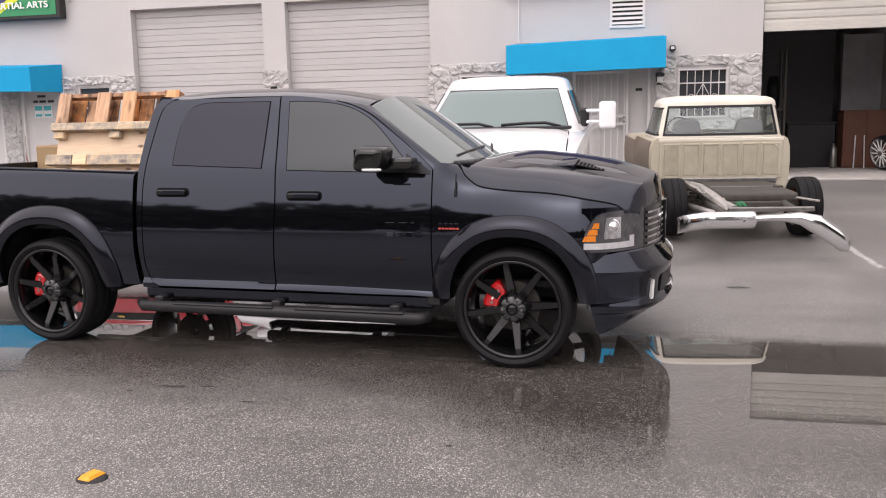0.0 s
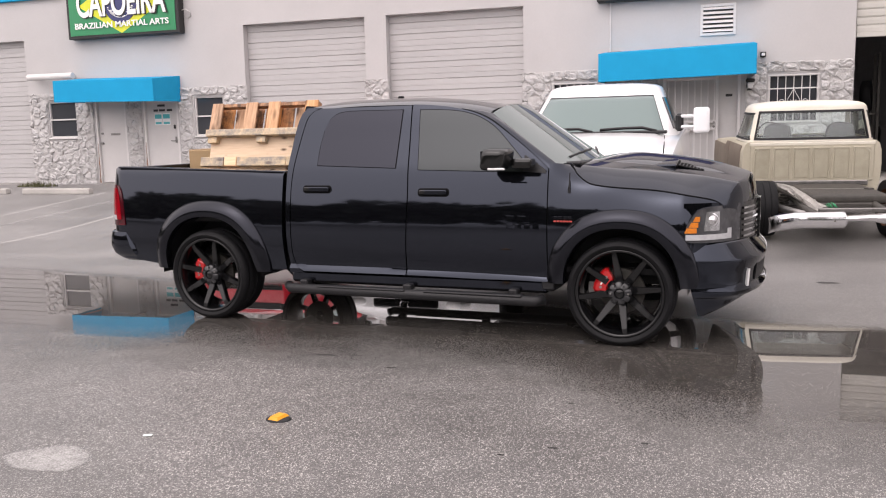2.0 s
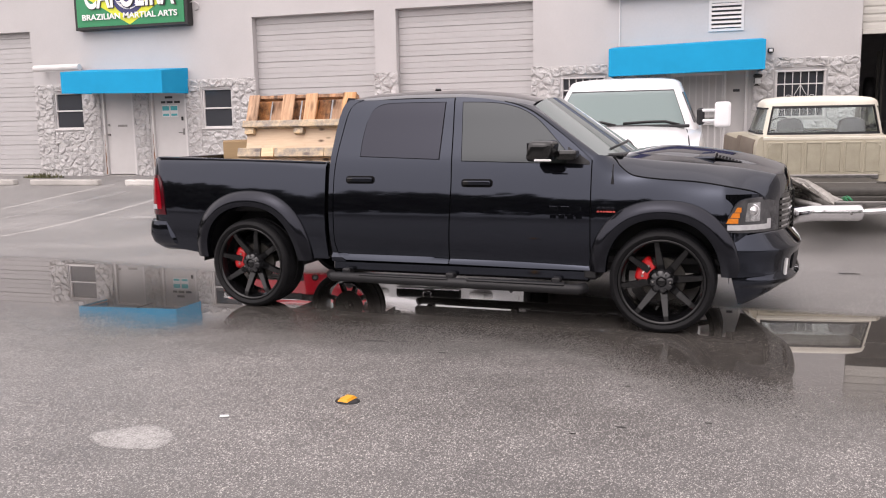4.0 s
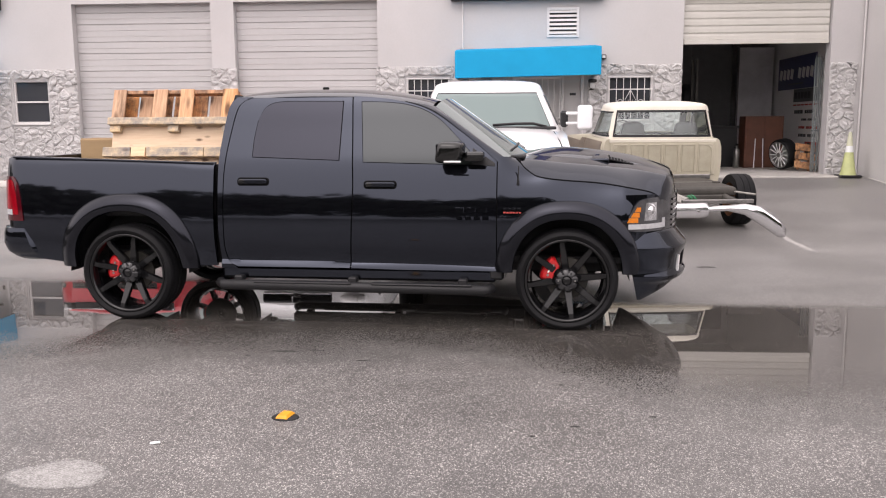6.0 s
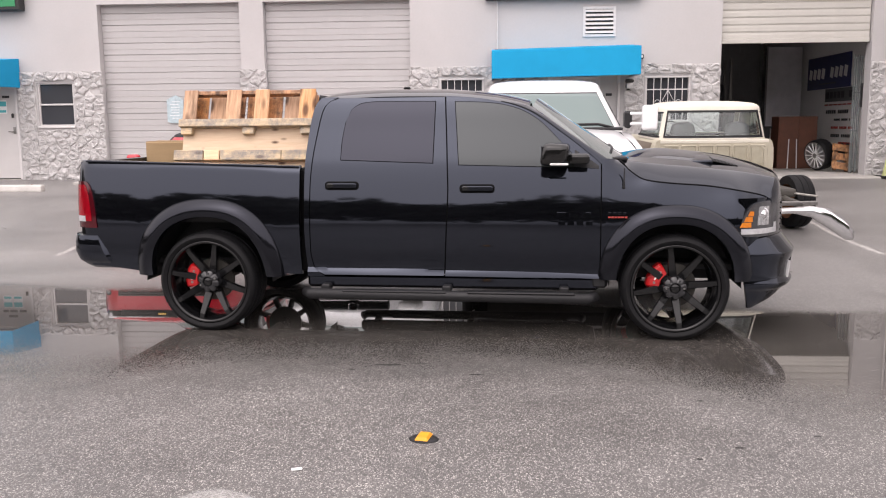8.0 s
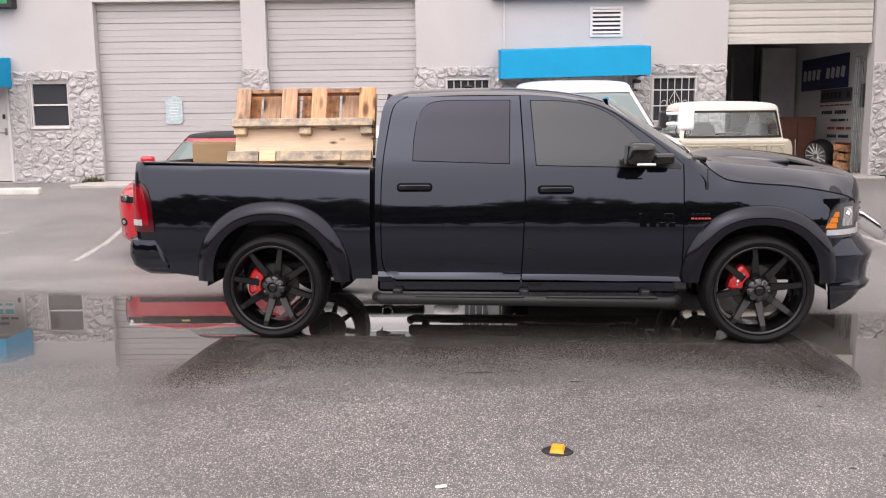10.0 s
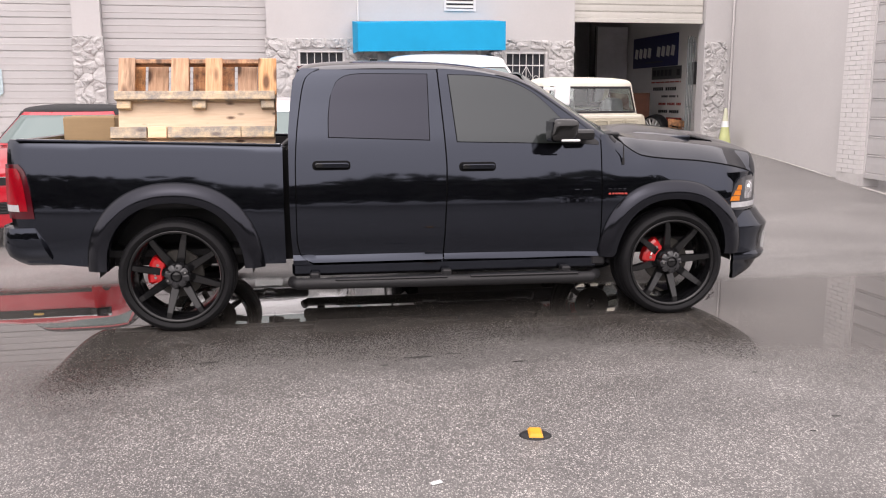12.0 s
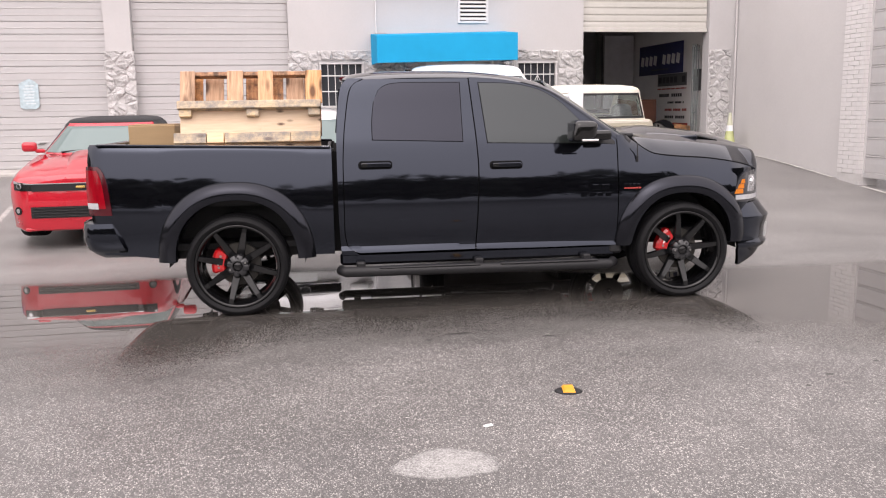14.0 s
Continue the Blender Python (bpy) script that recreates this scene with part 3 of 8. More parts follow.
def wall_mesh(x0, x1, z0, z1, y0, y1, holes):
    """A thick wall along x with rectangular openings (xa, xb, za, zb) right through it."""
    xs = sorted({x0, x1, *(h[0] for h in holes), *(h[1] for h in holes)})
    zs = sorted({z0, z1, *(h[2] for h in holes), *(h[3] for h in holes)})
    bm = bmesh.new()
    grid = {}

    def vert(x, y, z):
        key = (x, y, z)
        if key not in grid:
            grid[key] = bm.verts.new(key)
        return grid[key]

    def solid(i, k):
        if not (0 <= i < len(xs) - 1 and 0 <= k < len(zs) - 1):
            return False
        cx, cz = (xs[i] + xs[i + 1]) / 2, (zs[k] + zs[k + 1]) / 2
        return not any(a < cx < b and c < cz < d for a, b, c, d in holes)
    for i in range(len(xs) - 1):
        for k in range(len(zs) - 1):
            if not solid(i, k):
                continue
            a, b, c, d = xs[i], xs[i + 1], zs[k], zs[k + 1]
            bm.faces.new([vert(a, y0, c), vert(b, y0, c), vert(b, y0, d), vert(a, y0, d)])
            bm.faces.new([vert(a, y1, c), vert(a, y1, d), vert(b, y1, d), vert(b, y1, c)])
            if not solid(i - 1, k):
                bm.faces.new([vert(a, y0, c), vert(a, y0, d), vert(a, y1, d), vert(a, y1, c)])
            if not solid(i + 1, k):
                bm.faces.new([vert(b, y0, c), vert(b, y1, c), vert(b, y1, d), vert(b, y0, d)])
            if not solid(i, k - 1):
                bm.faces.new([vert(a, y0, c), vert(a, y1, c), vert(b, y1, c), vert(b, y0, c)])
            if not solid(i, k + 1):
                bm.faces.new([vert(a, y0, d), vert(b, y0, d), vert(b, y1, d), vert(a, y1, d)])
    return bm


def ground_z(y):
    """The yard is level, then rises to the building's floor."""
    t = min(1.0, max(0.0, (y - 9.4) / 7.1))
    return 0.55 * t * t * (3 - 2 * t)


FACE = 16.32      # front plane of the building
FLOOR = 0.56
EAST = 6.05       # plane of the side building's wall

# ---------------------------------------------------------------- ground, puddle, markings


def build_ground():
    ys = [-400, -120, -40, -15, -6, -2, 0, 2, 4, 6, 8, 9, 9.4] + [9.4 + 7.1 * k / 14 for k in range(1, 15)] + [18, 24, 40, 120, 400]
    xs = [-400, -120, -50, -30, -20, -15, -12, -9, -6, -3, 0, 3, 6, 9, 15, 30, 60, 120, 400]
    verts = [(x, y, ground_z(y)) for y in ys for x in xs]
    w = len(xs)
    faces = [(i * w + j, i * w + j + 1, (i + 1) * w + j + 1, (i + 1) * w + j) for i in range(len(ys) - 1) for j in range(w - 1)]
    ob = mesh_object("ground", verts, faces, ASPHALT, smooth=True)
    return tagged(ob, "worn grey asphalt yard, damp with a wet sheen", "ground", kind="structure")


far_shore = smooth_line([-14, -8, -5.3, -3.6, -1.6, -0.2, 2, 10], [7.9, 7.75, 7.36, 7.42, 6.95, 6.50, 6.40, 6.3])
near_shore = smooth_line([-14, -8, -5.6, -4.5, -3.4, -1.2, -0.2, 1.0, 10], [5.2, 5.2, 5.3, 5.05, 5.6, 5.6, 4.75, 4.4, 4.35])


def puddle_field(x, y):
    """Over zero where water stands: a crisp shore on the far side, a slow fade over the damp ground on the near one."""
    d = min((far_shore(x) - y) * 5.0, y - near_shore(x), x + 13.5, (9.6 - x) * 2)
    n = noise.noise((x * 0.9, y * 1.6, 3.1)) * 0.22 + noise.noise((x * 4, y * 6, 1.7)) * 0.06
    return d + n


def build_puddle():
    """Water standing in the low ground: a sheet over the asphalt that knows its own depth, a thin film at its edges."""
    step = 0.08
    x0, y0, nx, ny = -14.0, 2.6, int(25.0 / step), int(6.6 / step)
    depth = np.array([[min(1.0, max(0.0, (puddle_field(x0 + i * step, y0 + j * step) + 1.5) / 2.3)) for j in range(ny + 1)] for i in range(nx + 1)])
    verts, index, faces, values = [], {}, [], []

    def vid(i, j):
        if (i, j) not in index:
            index[i, j] = len(verts)
            verts.append((x0 + i * step, y0 + j * step, 0.0004 + 0.0012 * min(1.0, 3 * depth[i, j])))
            values.append(depth[i, j])
        return index[i, j]
    for i in range(nx):
        for j in range(ny):
            if depth[i:i + 2, j:j + 2].max() > 0:
                faces.append((vid(i, j), vid(i + 1, j), vid(i + 1, j + 1), vid(i, j + 1)))
    ob = mesh_object("water", verts, faces, WATER, smooth=True)
    ob.data.attributes.new("water_depth", "FLOAT", "POINT").data.foreach_set("value", values)
    return tagged(ob, "long still rain puddle lying on the asphalt", "puddle", kind="structure")


def ground_strip(name, a, b, width, material, label, category, lift=0.0024):
    """A worn painted line that follows the ground."""
    a, b = Vector((*a, 0)), Vector((*b, 0))
    d = (b - a).normalized()
    s = Vector((-d.y, d.x, 0)) * width / 2
    n = max(2, int((b - a).length / 0.12))
    verts, faces = [], []
    for k in range(n + 1):
        p = a.lerp(b, k / n)
        e = 0.75 + 0.45 * noise.noise((p.x * 5, p.y * 5, 0.3))
        for q in (p + s * e, p - s * (1.6 - e)):
            verts.append((q.x, q.y, ground_z(q.y) + lift))
    faces = [(2 * k, 2 * k + 1, 2 * k + 3, 2 * k + 2) for k in range(n)]
    ob = mesh_object(name, verts, faces, material)
    ob.data.attributes.new("cover", "FLOAT", "POINT").data.foreach_set("value", [0.45] * len(verts))
    return tagged(ob, label, category, kind="structure")


def ground_blot(name, centre, rx, ry, material, label, category, seed=0.0, lift=0.0024, n=46, strength=1.0):
    verts = [(*centre, ground_z(centre[1]) + lift)]
    for share in (0.86, 1.08):
        for k in range(n):
            a = 2 * math.pi * k / n
            r = share + 0.22 * noise.noise((math.cos(a) * 1.5 + seed, math.sin(a) * 1.5, seed)) + 0.10 * noise.noise((math.cos(a) * 6, math.sin(a) * 6, seed))
            x, y = centre[0] + rx * r * math.cos(a), centre[1] + ry * r * math.sin(a)
            verts.append((x, y, ground_z(y) + lift))
    faces = [(0, 1 + k, 1 + (k + 1) % n) for k in range(n)] + [(1 + k, 1 + n + k, 1 + n + (k + 1) % n, 1 + (k + 1) % n) for k in range(n)]
    ob = mesh_object(name, verts, faces, material)
    ob.data.attributes.new("cover", "FLOAT", "POINT").data.foreach_set("value", [0.6 * strength] + [0.5 * strength] * n + [-0.1] * n)
    return tagged(ob, label, category, kind="structure")


build_ground()
build_puddle()
for a, b in (((-7.28, 9.6), (-7.62, 12.6)), ((-10.55, 9.6), (-10.1, 13.2)), ((-12.78, 12.0), (-12.26, 14.65)), ((-14.85, 13.2), (-14.6, 14.7)), ((2.9, 9.75), (2.75, 13.2))):
    ground_strip("parking_line", a, b, 0.1, LINE_PAINT, "worn white parking bay line on asphalt", "parking line")
ground_blot("cement_patch", (-2.99, 2.68), 0.25, 0.165, PATCH_PALE, "pale cement stain on the asphalt", "ground patch", 1.3)
ground_strip("paint_streak", (-11.95, 11.3), (-11.35, 13.8), 0.16, PATCH_PALE, "rough pale streak on the asphalt", "ground patch")
ground_blot("paint_stain", (-9.35, 11.5), 0.34, 0.09, PATCH_PALE, "pale faded paint stain on the asphalt", "ground patch", 4.3)
for x, y, rx, ry, s in ((-0.2, 2.72, 0.12, 0.02, 2.0), (0.05, 2.66, 0.07, 0.016, 5.0), (0.32, 2.62, 0.05, 0.018, 7.0), (-1.15, 3.5, 0.13, 0.018, 9.0), (-1.0, 3.15, 0.07, 0.02, 3.0)):
    ground_blot("scuff_mark", (x, y), rx, ry, PATCH_PALE, "small pale scuff on the asphalt", "ground patch", s, strength=0.25)

for x, y, rx, ry, s in ((-2.49, 4.83, 0.10, 0.018, 1.0), (-2.27, 4.86, 0.05, 0.014, 2.0), (-2.72, 4.71, 0.025, 0.012, 3.0), (-0.14, 3.59, 0.022, 0.012, 4.0),
                        (-0.58, 3.42, 0.03, 0.010, 5.0), (-0.81, 3.27, 0.02, 0.010, 6.0), (-0.6, 4.14, 0.02, 0.012, 7.0), (-0.56, 4.81, 0.02, 0.012, 8.0),
                        (-3.77, 4.98, 0.09, 0.012, 9.0), (1.3, 8.5, 0.12, 0.05, 10.0), (-1.9, 4.62, 0.05, 0.012, 11.0)):
    ground_blot("oil_spot", (x, y), rx, ry, OIL, "small dark oil spot on the asphalt", "oil spot", s)

ground_strip("wall_fillet", (5.97, 7.4), (5.97, 11.9), 0.09, KERB_PALE, "crumbling pale cement fillet along the wall base", "fillet", 0.012)
ground_strip("wall_fillet", (5.97, 12.7), (5.97, 15.6), 0.07, KERB_PALE, "crumbling pale cement fillet along the wall base", "fillet", 0.012)


def build_marker():
    """A low road stud with an amber face."""
    m = thing("road_marker", pose(-2.146, 3.488, 0, 0, 0, -12), "small black and yellow road marker stuck to asphalt", "road marker")
    v, f = lathe([(0.0, 0.011), (0.048, 0.011), (0.062, 0.008), (0.071, 0.002), (0.072, -0.002)], 20, "z")
    base = mesh_object("base", [(x * (1.0 + 0.12 * abs(x) / 0.08), y * 0.92, z) for x, y, z in v], f, PLASTIC, m, True, "black oval base")
    bm = box((0, 0, 0.017), (0.068, 0.105, 0.018), 0.003, seg=2)
    for q in bm.verts:
        if q.co.z > 0.017:
            q.co.x *= 0.80
            q.co.y *= 0.72
    part("reflector", bm, YELLOW, m, "amber yellow face")
    return base


build_marker()
c = thing("litter_scrap", pose(-2.707, 3.071, 0.0, 0, 0, 20), "tiny white scrap lying on the asphalt", "litter")
part("paper", box((0, 0, 0.006), (0.05, 0.024, 0.008), 0.003), PAPER, c)

# ---------------------------------------------------------------- building shell
HOLES = [
    (-19.4, -15.66, 0.4, 4.0), (-15.1, -14.3, 1.67, 2.52), (-13.76, -12.9, 0.4, 2.62), (-12.42, -11.48, 0.4, 2.62),
    (-11.04, -10.29, 1.64, 2.51), (-9.69, -6.81, 0.4, 4.03), (-6.33, -3.42, 0.4, 4.03), (-2.85, -1.97, 1.62, 2.51),
    (-0.72, 0.69, 0.4, 2.62), (1.16, 2.04, 1.62, 2.51), (2.6, 5.42, 0.4, 4.0),
]


def structure(name, bm, material, label, category="wall"):
    return tagged(part(name, bm, material), label, category, kind="structure")


wall_front = structure("wall_front", wall_mesh(-34, 6.05, 0.2, 6.2, FACE, FACE + 0.28, HOLES), STUCCO, "off-white painted stucco front wall of a workshop")
structure("parapet", box((-14, FACE + 0.1, 6.26), (40.2, 0.5, 0.12), 0.02), TRIM_WHITE, "plain white parapet cap", "trim")
structure("roof", box((-14, 24, 5.9), (40, 15, 0.2)), CONCRETE, "flat grey workshop roof", "roof")
structure("wall_back", box((-13.8, 25.1, 3), (40.5, 0.3, 6)), SHADE, "dim back wall of the workshop")
structure("wall_west", box((-34, 20.6, 3), (0.3, 9, 6)), STUCCO, "plain stucco end wall")
structure("wall_inside_east", box((6.2, 20.8, 3), (0.3, 8.4, 6)), INNER_WHITE, "white painted inner wall of the workshop")
structure("wall_inside_west", box((1.9, 20.8, 3), (0.2, 8.4, 6)), SHADE, "pale inner partition of the workshop")
structure("floor", box((-14, 20.8, FLOOR - 0.08), (40, 8.9, 0.16)), CONCRETE, "bare concrete workshop floor", "floor")
structure("ceiling", box((4, 20.8, 5.2), (4.1, 8.4, 0.1)), INNER_WHITE, "pale workshop ceiling", "ceiling")
structure("pavement", box((-6.6, 15.78, FLOOR - 0.06), (6.6, 1.06, 0.13), 0.02), CONCRETE, "worn concrete apron before the roller doors", "pavement")
structure("threshold", box((4.0, 16.0, FLOOR - 0.05), (3.0, 0.62, 0.11), 0.02), CONCRETE, "worn concrete threshold of the open bay", "pavement")

# the side building, its roller opening and its white brick pier
side = wall_mesh(7.2, 16.6, 0.0, 6.2, 0, 0.28, [(8.2, 12.0, 0.1, 3.9)])
bmesh.ops.transform(side, matrix=Matrix.Translation((EAST, 0, 0)) @ Matrix.Rotation(radians(90), 4, "Z") @ Matrix.Diagonal((1, -1, 1, 1)), verts=side.verts[:])
structure("wall_east", side, STUCCO_GREY, "smooth grey painted side wall")
structure("wall_east_back", box((9.4, 11.9, 3), (0.3, 9.4, 6.2)), SHADE, "dim inner wall of the side building")
structure("wall_east_end", box((7.85, 7.34, 3.1), (3.0, 0.28, 6.2)), STUCCO_GREY, "grey painted end wall of the side building")
structure("corner_pipe", tube((6.01, 16.26, 0.45), (6.01, 16.26, 6.0), 0.02), STUCCO_GREY, "grey painted downpipe in the corner", "pipe")


def roller_door(x0, x1, z0, z1, y, material, label, n):
    """A roller door: pressed steel slats, each with its rolled lip, and a bottom bar."""
    d = thing("roller_door", pose((x0 + x1) / 2, y, z0), label, "roller door", "roller doors of the workshop", "structure")
    w, h = x1 - x0, (z1 - z0 - 0.09) / n
    prof = [(0.012, 0.0), (0.0, 0.02 * h), (-0.004, 0.5 * h), (0.0, 0.86 * h), (-0.010, 0.91 * h), (-0.010, 0.965 * h), (0.012, 0.985 * h), (0.03, 0.5 * h)]
    verts = [(s * w / 2, a, b) for s in (-1, 1) for a, b in prof]
    m = len(prof)
    faces = [(j, (j + 1) % m, m + (j + 1) % m, m + j) for j in range(m)] + [tuple(range(m))[::-1], tuple(range(m, 2 * m))]
    first = None
    for k in range(n):
        if first is None:
            first = mesh_object("slat", verts, faces, material, d)
            ob = first
        else:
            ob = new("slat", first.data)
            ob.parent = d
        ob.location = (0, 0, 0.09 + k * h)
    box_part("bottom_bar", (0, -0.005, 0.044), (w, 0.05, 0.085), material, d, 0.006)
    return d


def sectional_door(x0, x1, y, material, label):
    """An overhead door of ribbed steel sections hinged at open seams."""
    d = thing("overhead_door", pose((x0 + x1) / 2, y, 0.945), label, "overhead door", "overhead doors of the workshop", "structure")
    w, h = x1 - x0, 0.585
    prof = [(0.014, 0.0), (0.0, 0.012), (0.0, 0.105), (-0.006, 0.109), (-0.006, 0.121), (0.0, 0.125), (0.0, 0.228), (-0.007, 0.233), (-0.007, 0.247), (0.0, 0.252), (0.0, 0.343), (0.016, 0.347), (0.016, 0.359), (-0.003, 0.364),
            (-0.002, 0.455), (-0.008, 0.46), (-0.008, 0.474), (0.0, 0.479), (0.0, 0.573), (0.014, 0.583), (0.04, 0.583), (0.04, 0.0)]
    m = len(prof)
    for k in range(-1, 6):
        pts = [(a, max(b, 0.20 + 0.001 * j) if k < 0 else b) for j, (a, b) in enumerate(prof)]
        verts = [(s * w / 2, a, b) for s in (-1, 1) for a, b in pts]
        faces = [(j, (j + 1) % m, m + (j + 1) % m, m + j) for j in range(m)] + [tuple(range(m))[::-1], tuple(range(m, 2 * m))]
        ob = mesh_object("section", verts, faces, material, d)
        ob.location = (0, 0, k * h)
    box_part("bottom_bar", (0, -0.004, -0.385 + 0.03), (w, 0.05, 0.05), material, d, 0.006)
    for s in (-1, 1):
        box_part("pull_handle", (s * 0.02 + w * 0.05, -0.016, 0.08 if s < 0 else 0.10), (0.12, 0.02, 0.014), STEEL, d, 0.004)
    return d


for xa, xb in ((-9.685, -6.815), (-6.325, -3.425), (-19.4, -15.68)):
    sectional_door(xa, xb, FACE + 0.17, DOOR_WHITE, "closed white ribbed overhead door of a workshop")
roller_door(2.62, 5.40, 3.1, 4.3, FACE + 0.1, DOOR_CREAM, "half-raised cream roller door over an open bay", 8)
sd = roller_door(-1.9, 1.9, 0.25, 3.9, 0, DOOR_WHITE, "closed white roller door in the side building", 12)
sd.matrix_basis = pose(EAST + 0.035, 10.1, 0.3, 0, 0, -90)


def build_brick_pier():
    """A pier of white painted bricks at the end of the side wall."""
    pier = tagged(part("brick_pier", box((EAST - 0.02, 12.31, 3.05), (0.1, 0.56, 6.1)), MORTAR), "white painted brick pier at a wall corner", "pier", kind="structure")
    made = None
    for row in range(52):
        z = 0.4 + row * 0.076
        cuts = ((0.0, 0.27), (0.28, 0.565)) if row % 2 else ((0.0, 0.135), (0.145, 0.42), (0.43, 0.565))
        for a, b in cuts:
            if made is None:
                made = box((0, 0, 0), (0.09, 1, 0.066), 0.0)
                me = bpy.data.meshes.new("brick")
                made.to_mesh(me)
                me.materials.append(TRIM_WHITE)
            ob = new("brick", me)
            ob.parent = pier
            ob.location = (EAST - 0.034 + random.uniform(-0.003, 0.003), 12.02 + (a + b) / 2, z)
            ob.scale = (1, (b - a), 1)
    return pier


build_brick_pier()


def voronoi_stones(rects, size, y, parent, seed):
    """Irregular split-faced stones laid over the given rectangles (x0, x1, z0, z1)."""
    rnd = random.Random(seed)
    x0, x1 = min(r[0] for r in rects), max(r[1] for r in rects)
    z0, z1 = min(r[2] for r in rects), max(r[3] for r in rects)
    nx, nz = max(1, round((x1 - x0) / size)), max(1, round((z1 - z0) / (size * 0.72)))
    seeds = [(x0 + (i + 0.5 + 0.5 * (j % 2) - 0.25 + rnd.uniform(-0.32, 0.32)) * (x1 - x0) / nx, z0 + (j + 0.5 + rnd.uniform(-0.3, 0.3)) * (z1 - z0) / nz)
             for i in range(-1, nx + 1) for j in range(-1, nz + 1)]

    def clip(poly, px, pz, nxx, nzz):
        out = []
        for k in range(len(poly)):
            a, b = poly[k], poly[(k + 1) % len(poly)]
            da, db = (a[0] - px) * nxx + (a[1] - pz) * nzz, (b[0] - px) * nxx + (b[1] - pz) * nzz
            if da <= 0:
                out.append(a)
            if (da < 0 < db) or (db < 0 < da):
                t = da / (da - db)
                out.append((a[0] + t * (b[0] - a[0]), a[1] + t * (b[1] - a[1])))
        return out
    count = 0
    for s in seeds:
        cell = [(s[0] - size, s[1] - size), (s[0] + size, s[1] - size), (s[0] + size, s[1] + size), (s[0] - size, s[1] + size)]
        for o in seeds:
            dx, dz = o[0] - s[0], o[1] - s[1]
            dist = math.hypot(dx, dz)
            if 0 < dist < 2.4 * size:
                cell = clip(cell, s[0] + dx * (0.5 - 0.004 / dist), s[1] + dz * (0.5 - 0.004 / dist), dx / dist, dz / dist)
                if len(cell) < 3:
                    break
        for ra, rb, rc, rd in rects:
            poly = cell
            for px, pz, nn in ((ra, 0, (-1, 0)), (rb, 0, (1, 0)), (0, rc, (0, -1)), (0, rd, (0, 1))):
                if len(poly) > 2:
                    poly = clip(poly, px, pz, *nn)
            if len(poly) < 3:
                continue
            area = abs(sum(poly[k][0] * poly[(k + 1) % len(poly)][1] - poly[(k + 1) % len(poly)][0] * poly[k][1] for k in range(len(poly)))) / 2
            if area < 0.003:
                continue
            ring = []
            for k in range(len(poly)):
                a, b = poly[k], poly[(k + 1) % len(poly)]
                ln = math.hypot(b[0] - a[0], b[1] - a[1])
                m = max(1, min(4, round(ln / 0.06)))
                for q in range(m):
                    t, g = q / m, min(0.014, 0.12 * ln) if q else 0.0
                    ring.append((a[0] + t * (b[0] - a[0]) + rnd.uniform(-g, g), a[1] + t * (b[1] - a[1]) + rnd.uniform(-g, g)))
            cx, cz = sum(p[0] for p in ring) / len(ring), sum(p[1] for p in ring) / len(ring)
            h = rnd.uniform(0.016, 0.034)
            n = len(ring)
            tilt_x, tilt_z, phase = rnd.uniform(-0.10, 0.10), rnd.uniform(-0.14, 0.14), rnd.uniform(0, 50)

            def relief(qx, qz):
                """Split-face ledges: wavy beds lying roughly level."""
                bend = 0.10 * noise.noise(Vector((qx * 5, qz * 3, phase)))
                return 0.046 * noise.noise(Vector((qx * 6, (qz + bend) * 20, phase))) + 0.020 * noise.noise(Vector((qx * 24, qz * 40, phase)))
            verts = [(p[0], y + 0.02, p[1]) for p in ring]
            for f, hh in ((0.985, 0.55), (0.88, 0.85), (0.70, 0.95), (0.48, 1.0), (0.24, 1.0)):
                for p in ring:
                    qx, qz = cx + (p[0] - cx) * f, cz + (p[1] - cz) * f
                    verts.append((qx, y - h * hh - min(1.0, hh * 1.2) * ((qx - cx) * tilt_x + (qz - cz) * tilt_z + relief(qx, qz)), qz))
            verts.append((cx, y - h - relief(cx, cz), cz))
            faces = []
            for lay in range(5):
                faces += [(lay * n + k, lay * n + (k + 1) % n, (lay + 1) * n + (k + 1) % n, (lay + 1) * n + k) for k in range(n)]
            faces += [(5 * n + k, 5 * n + (k + 1) % n, 6 * n) for k in range(n)]
            mesh_object("stone", verts, faces, STONE, parent, True)
            count += 1
    return count


STONE_TOP = 2.73
VENEER = [
    ([(-15.64, -15.12, 0.5, STONE_TOP), (-15.12, -14.28, 0.5, 1.6), (-15.12, -14.28, 2.56, STONE_TOP), (-14.28, -13.8, 0.5, STONE_TOP)], 0.27),
    ([(-12.86, -12.46, 0.5, STONE_TOP)], 0.25),
    ([(-11.44, -11.08, 0.5, STONE_TOP), (-11.08, -10.25, 0.5, 1.57), (-11.08, -10.25, 2.55, STONE_TOP), (-10.25, -9.66, 0.5, STONE_TOP)], 0.28),
    ([(-6.84, -6.3, 0.5, STONE_TOP)], 0.3),
    ([(-3.45, -2.88, 0.5, STONE_TOP), (-2.88, -1.94, 2.55, STONE_TOP), (-2.88, -1.94, 0.5, 1.58), (-1.94, -0.78, 1.2, STONE_TOP)], 0.34),
    ([(0.76, 1.13, 0.9, STONE_TOP), (1.13, 2.07, 0.9, 1.58), (1.13, 2.07, 2.55, STONE_TOP), (2.07, 2.59, 0.5, STONE_TOP)], 0.34),
    ([(5.44, 5.92, 0.5, STONE_TOP)], 0.3),
]


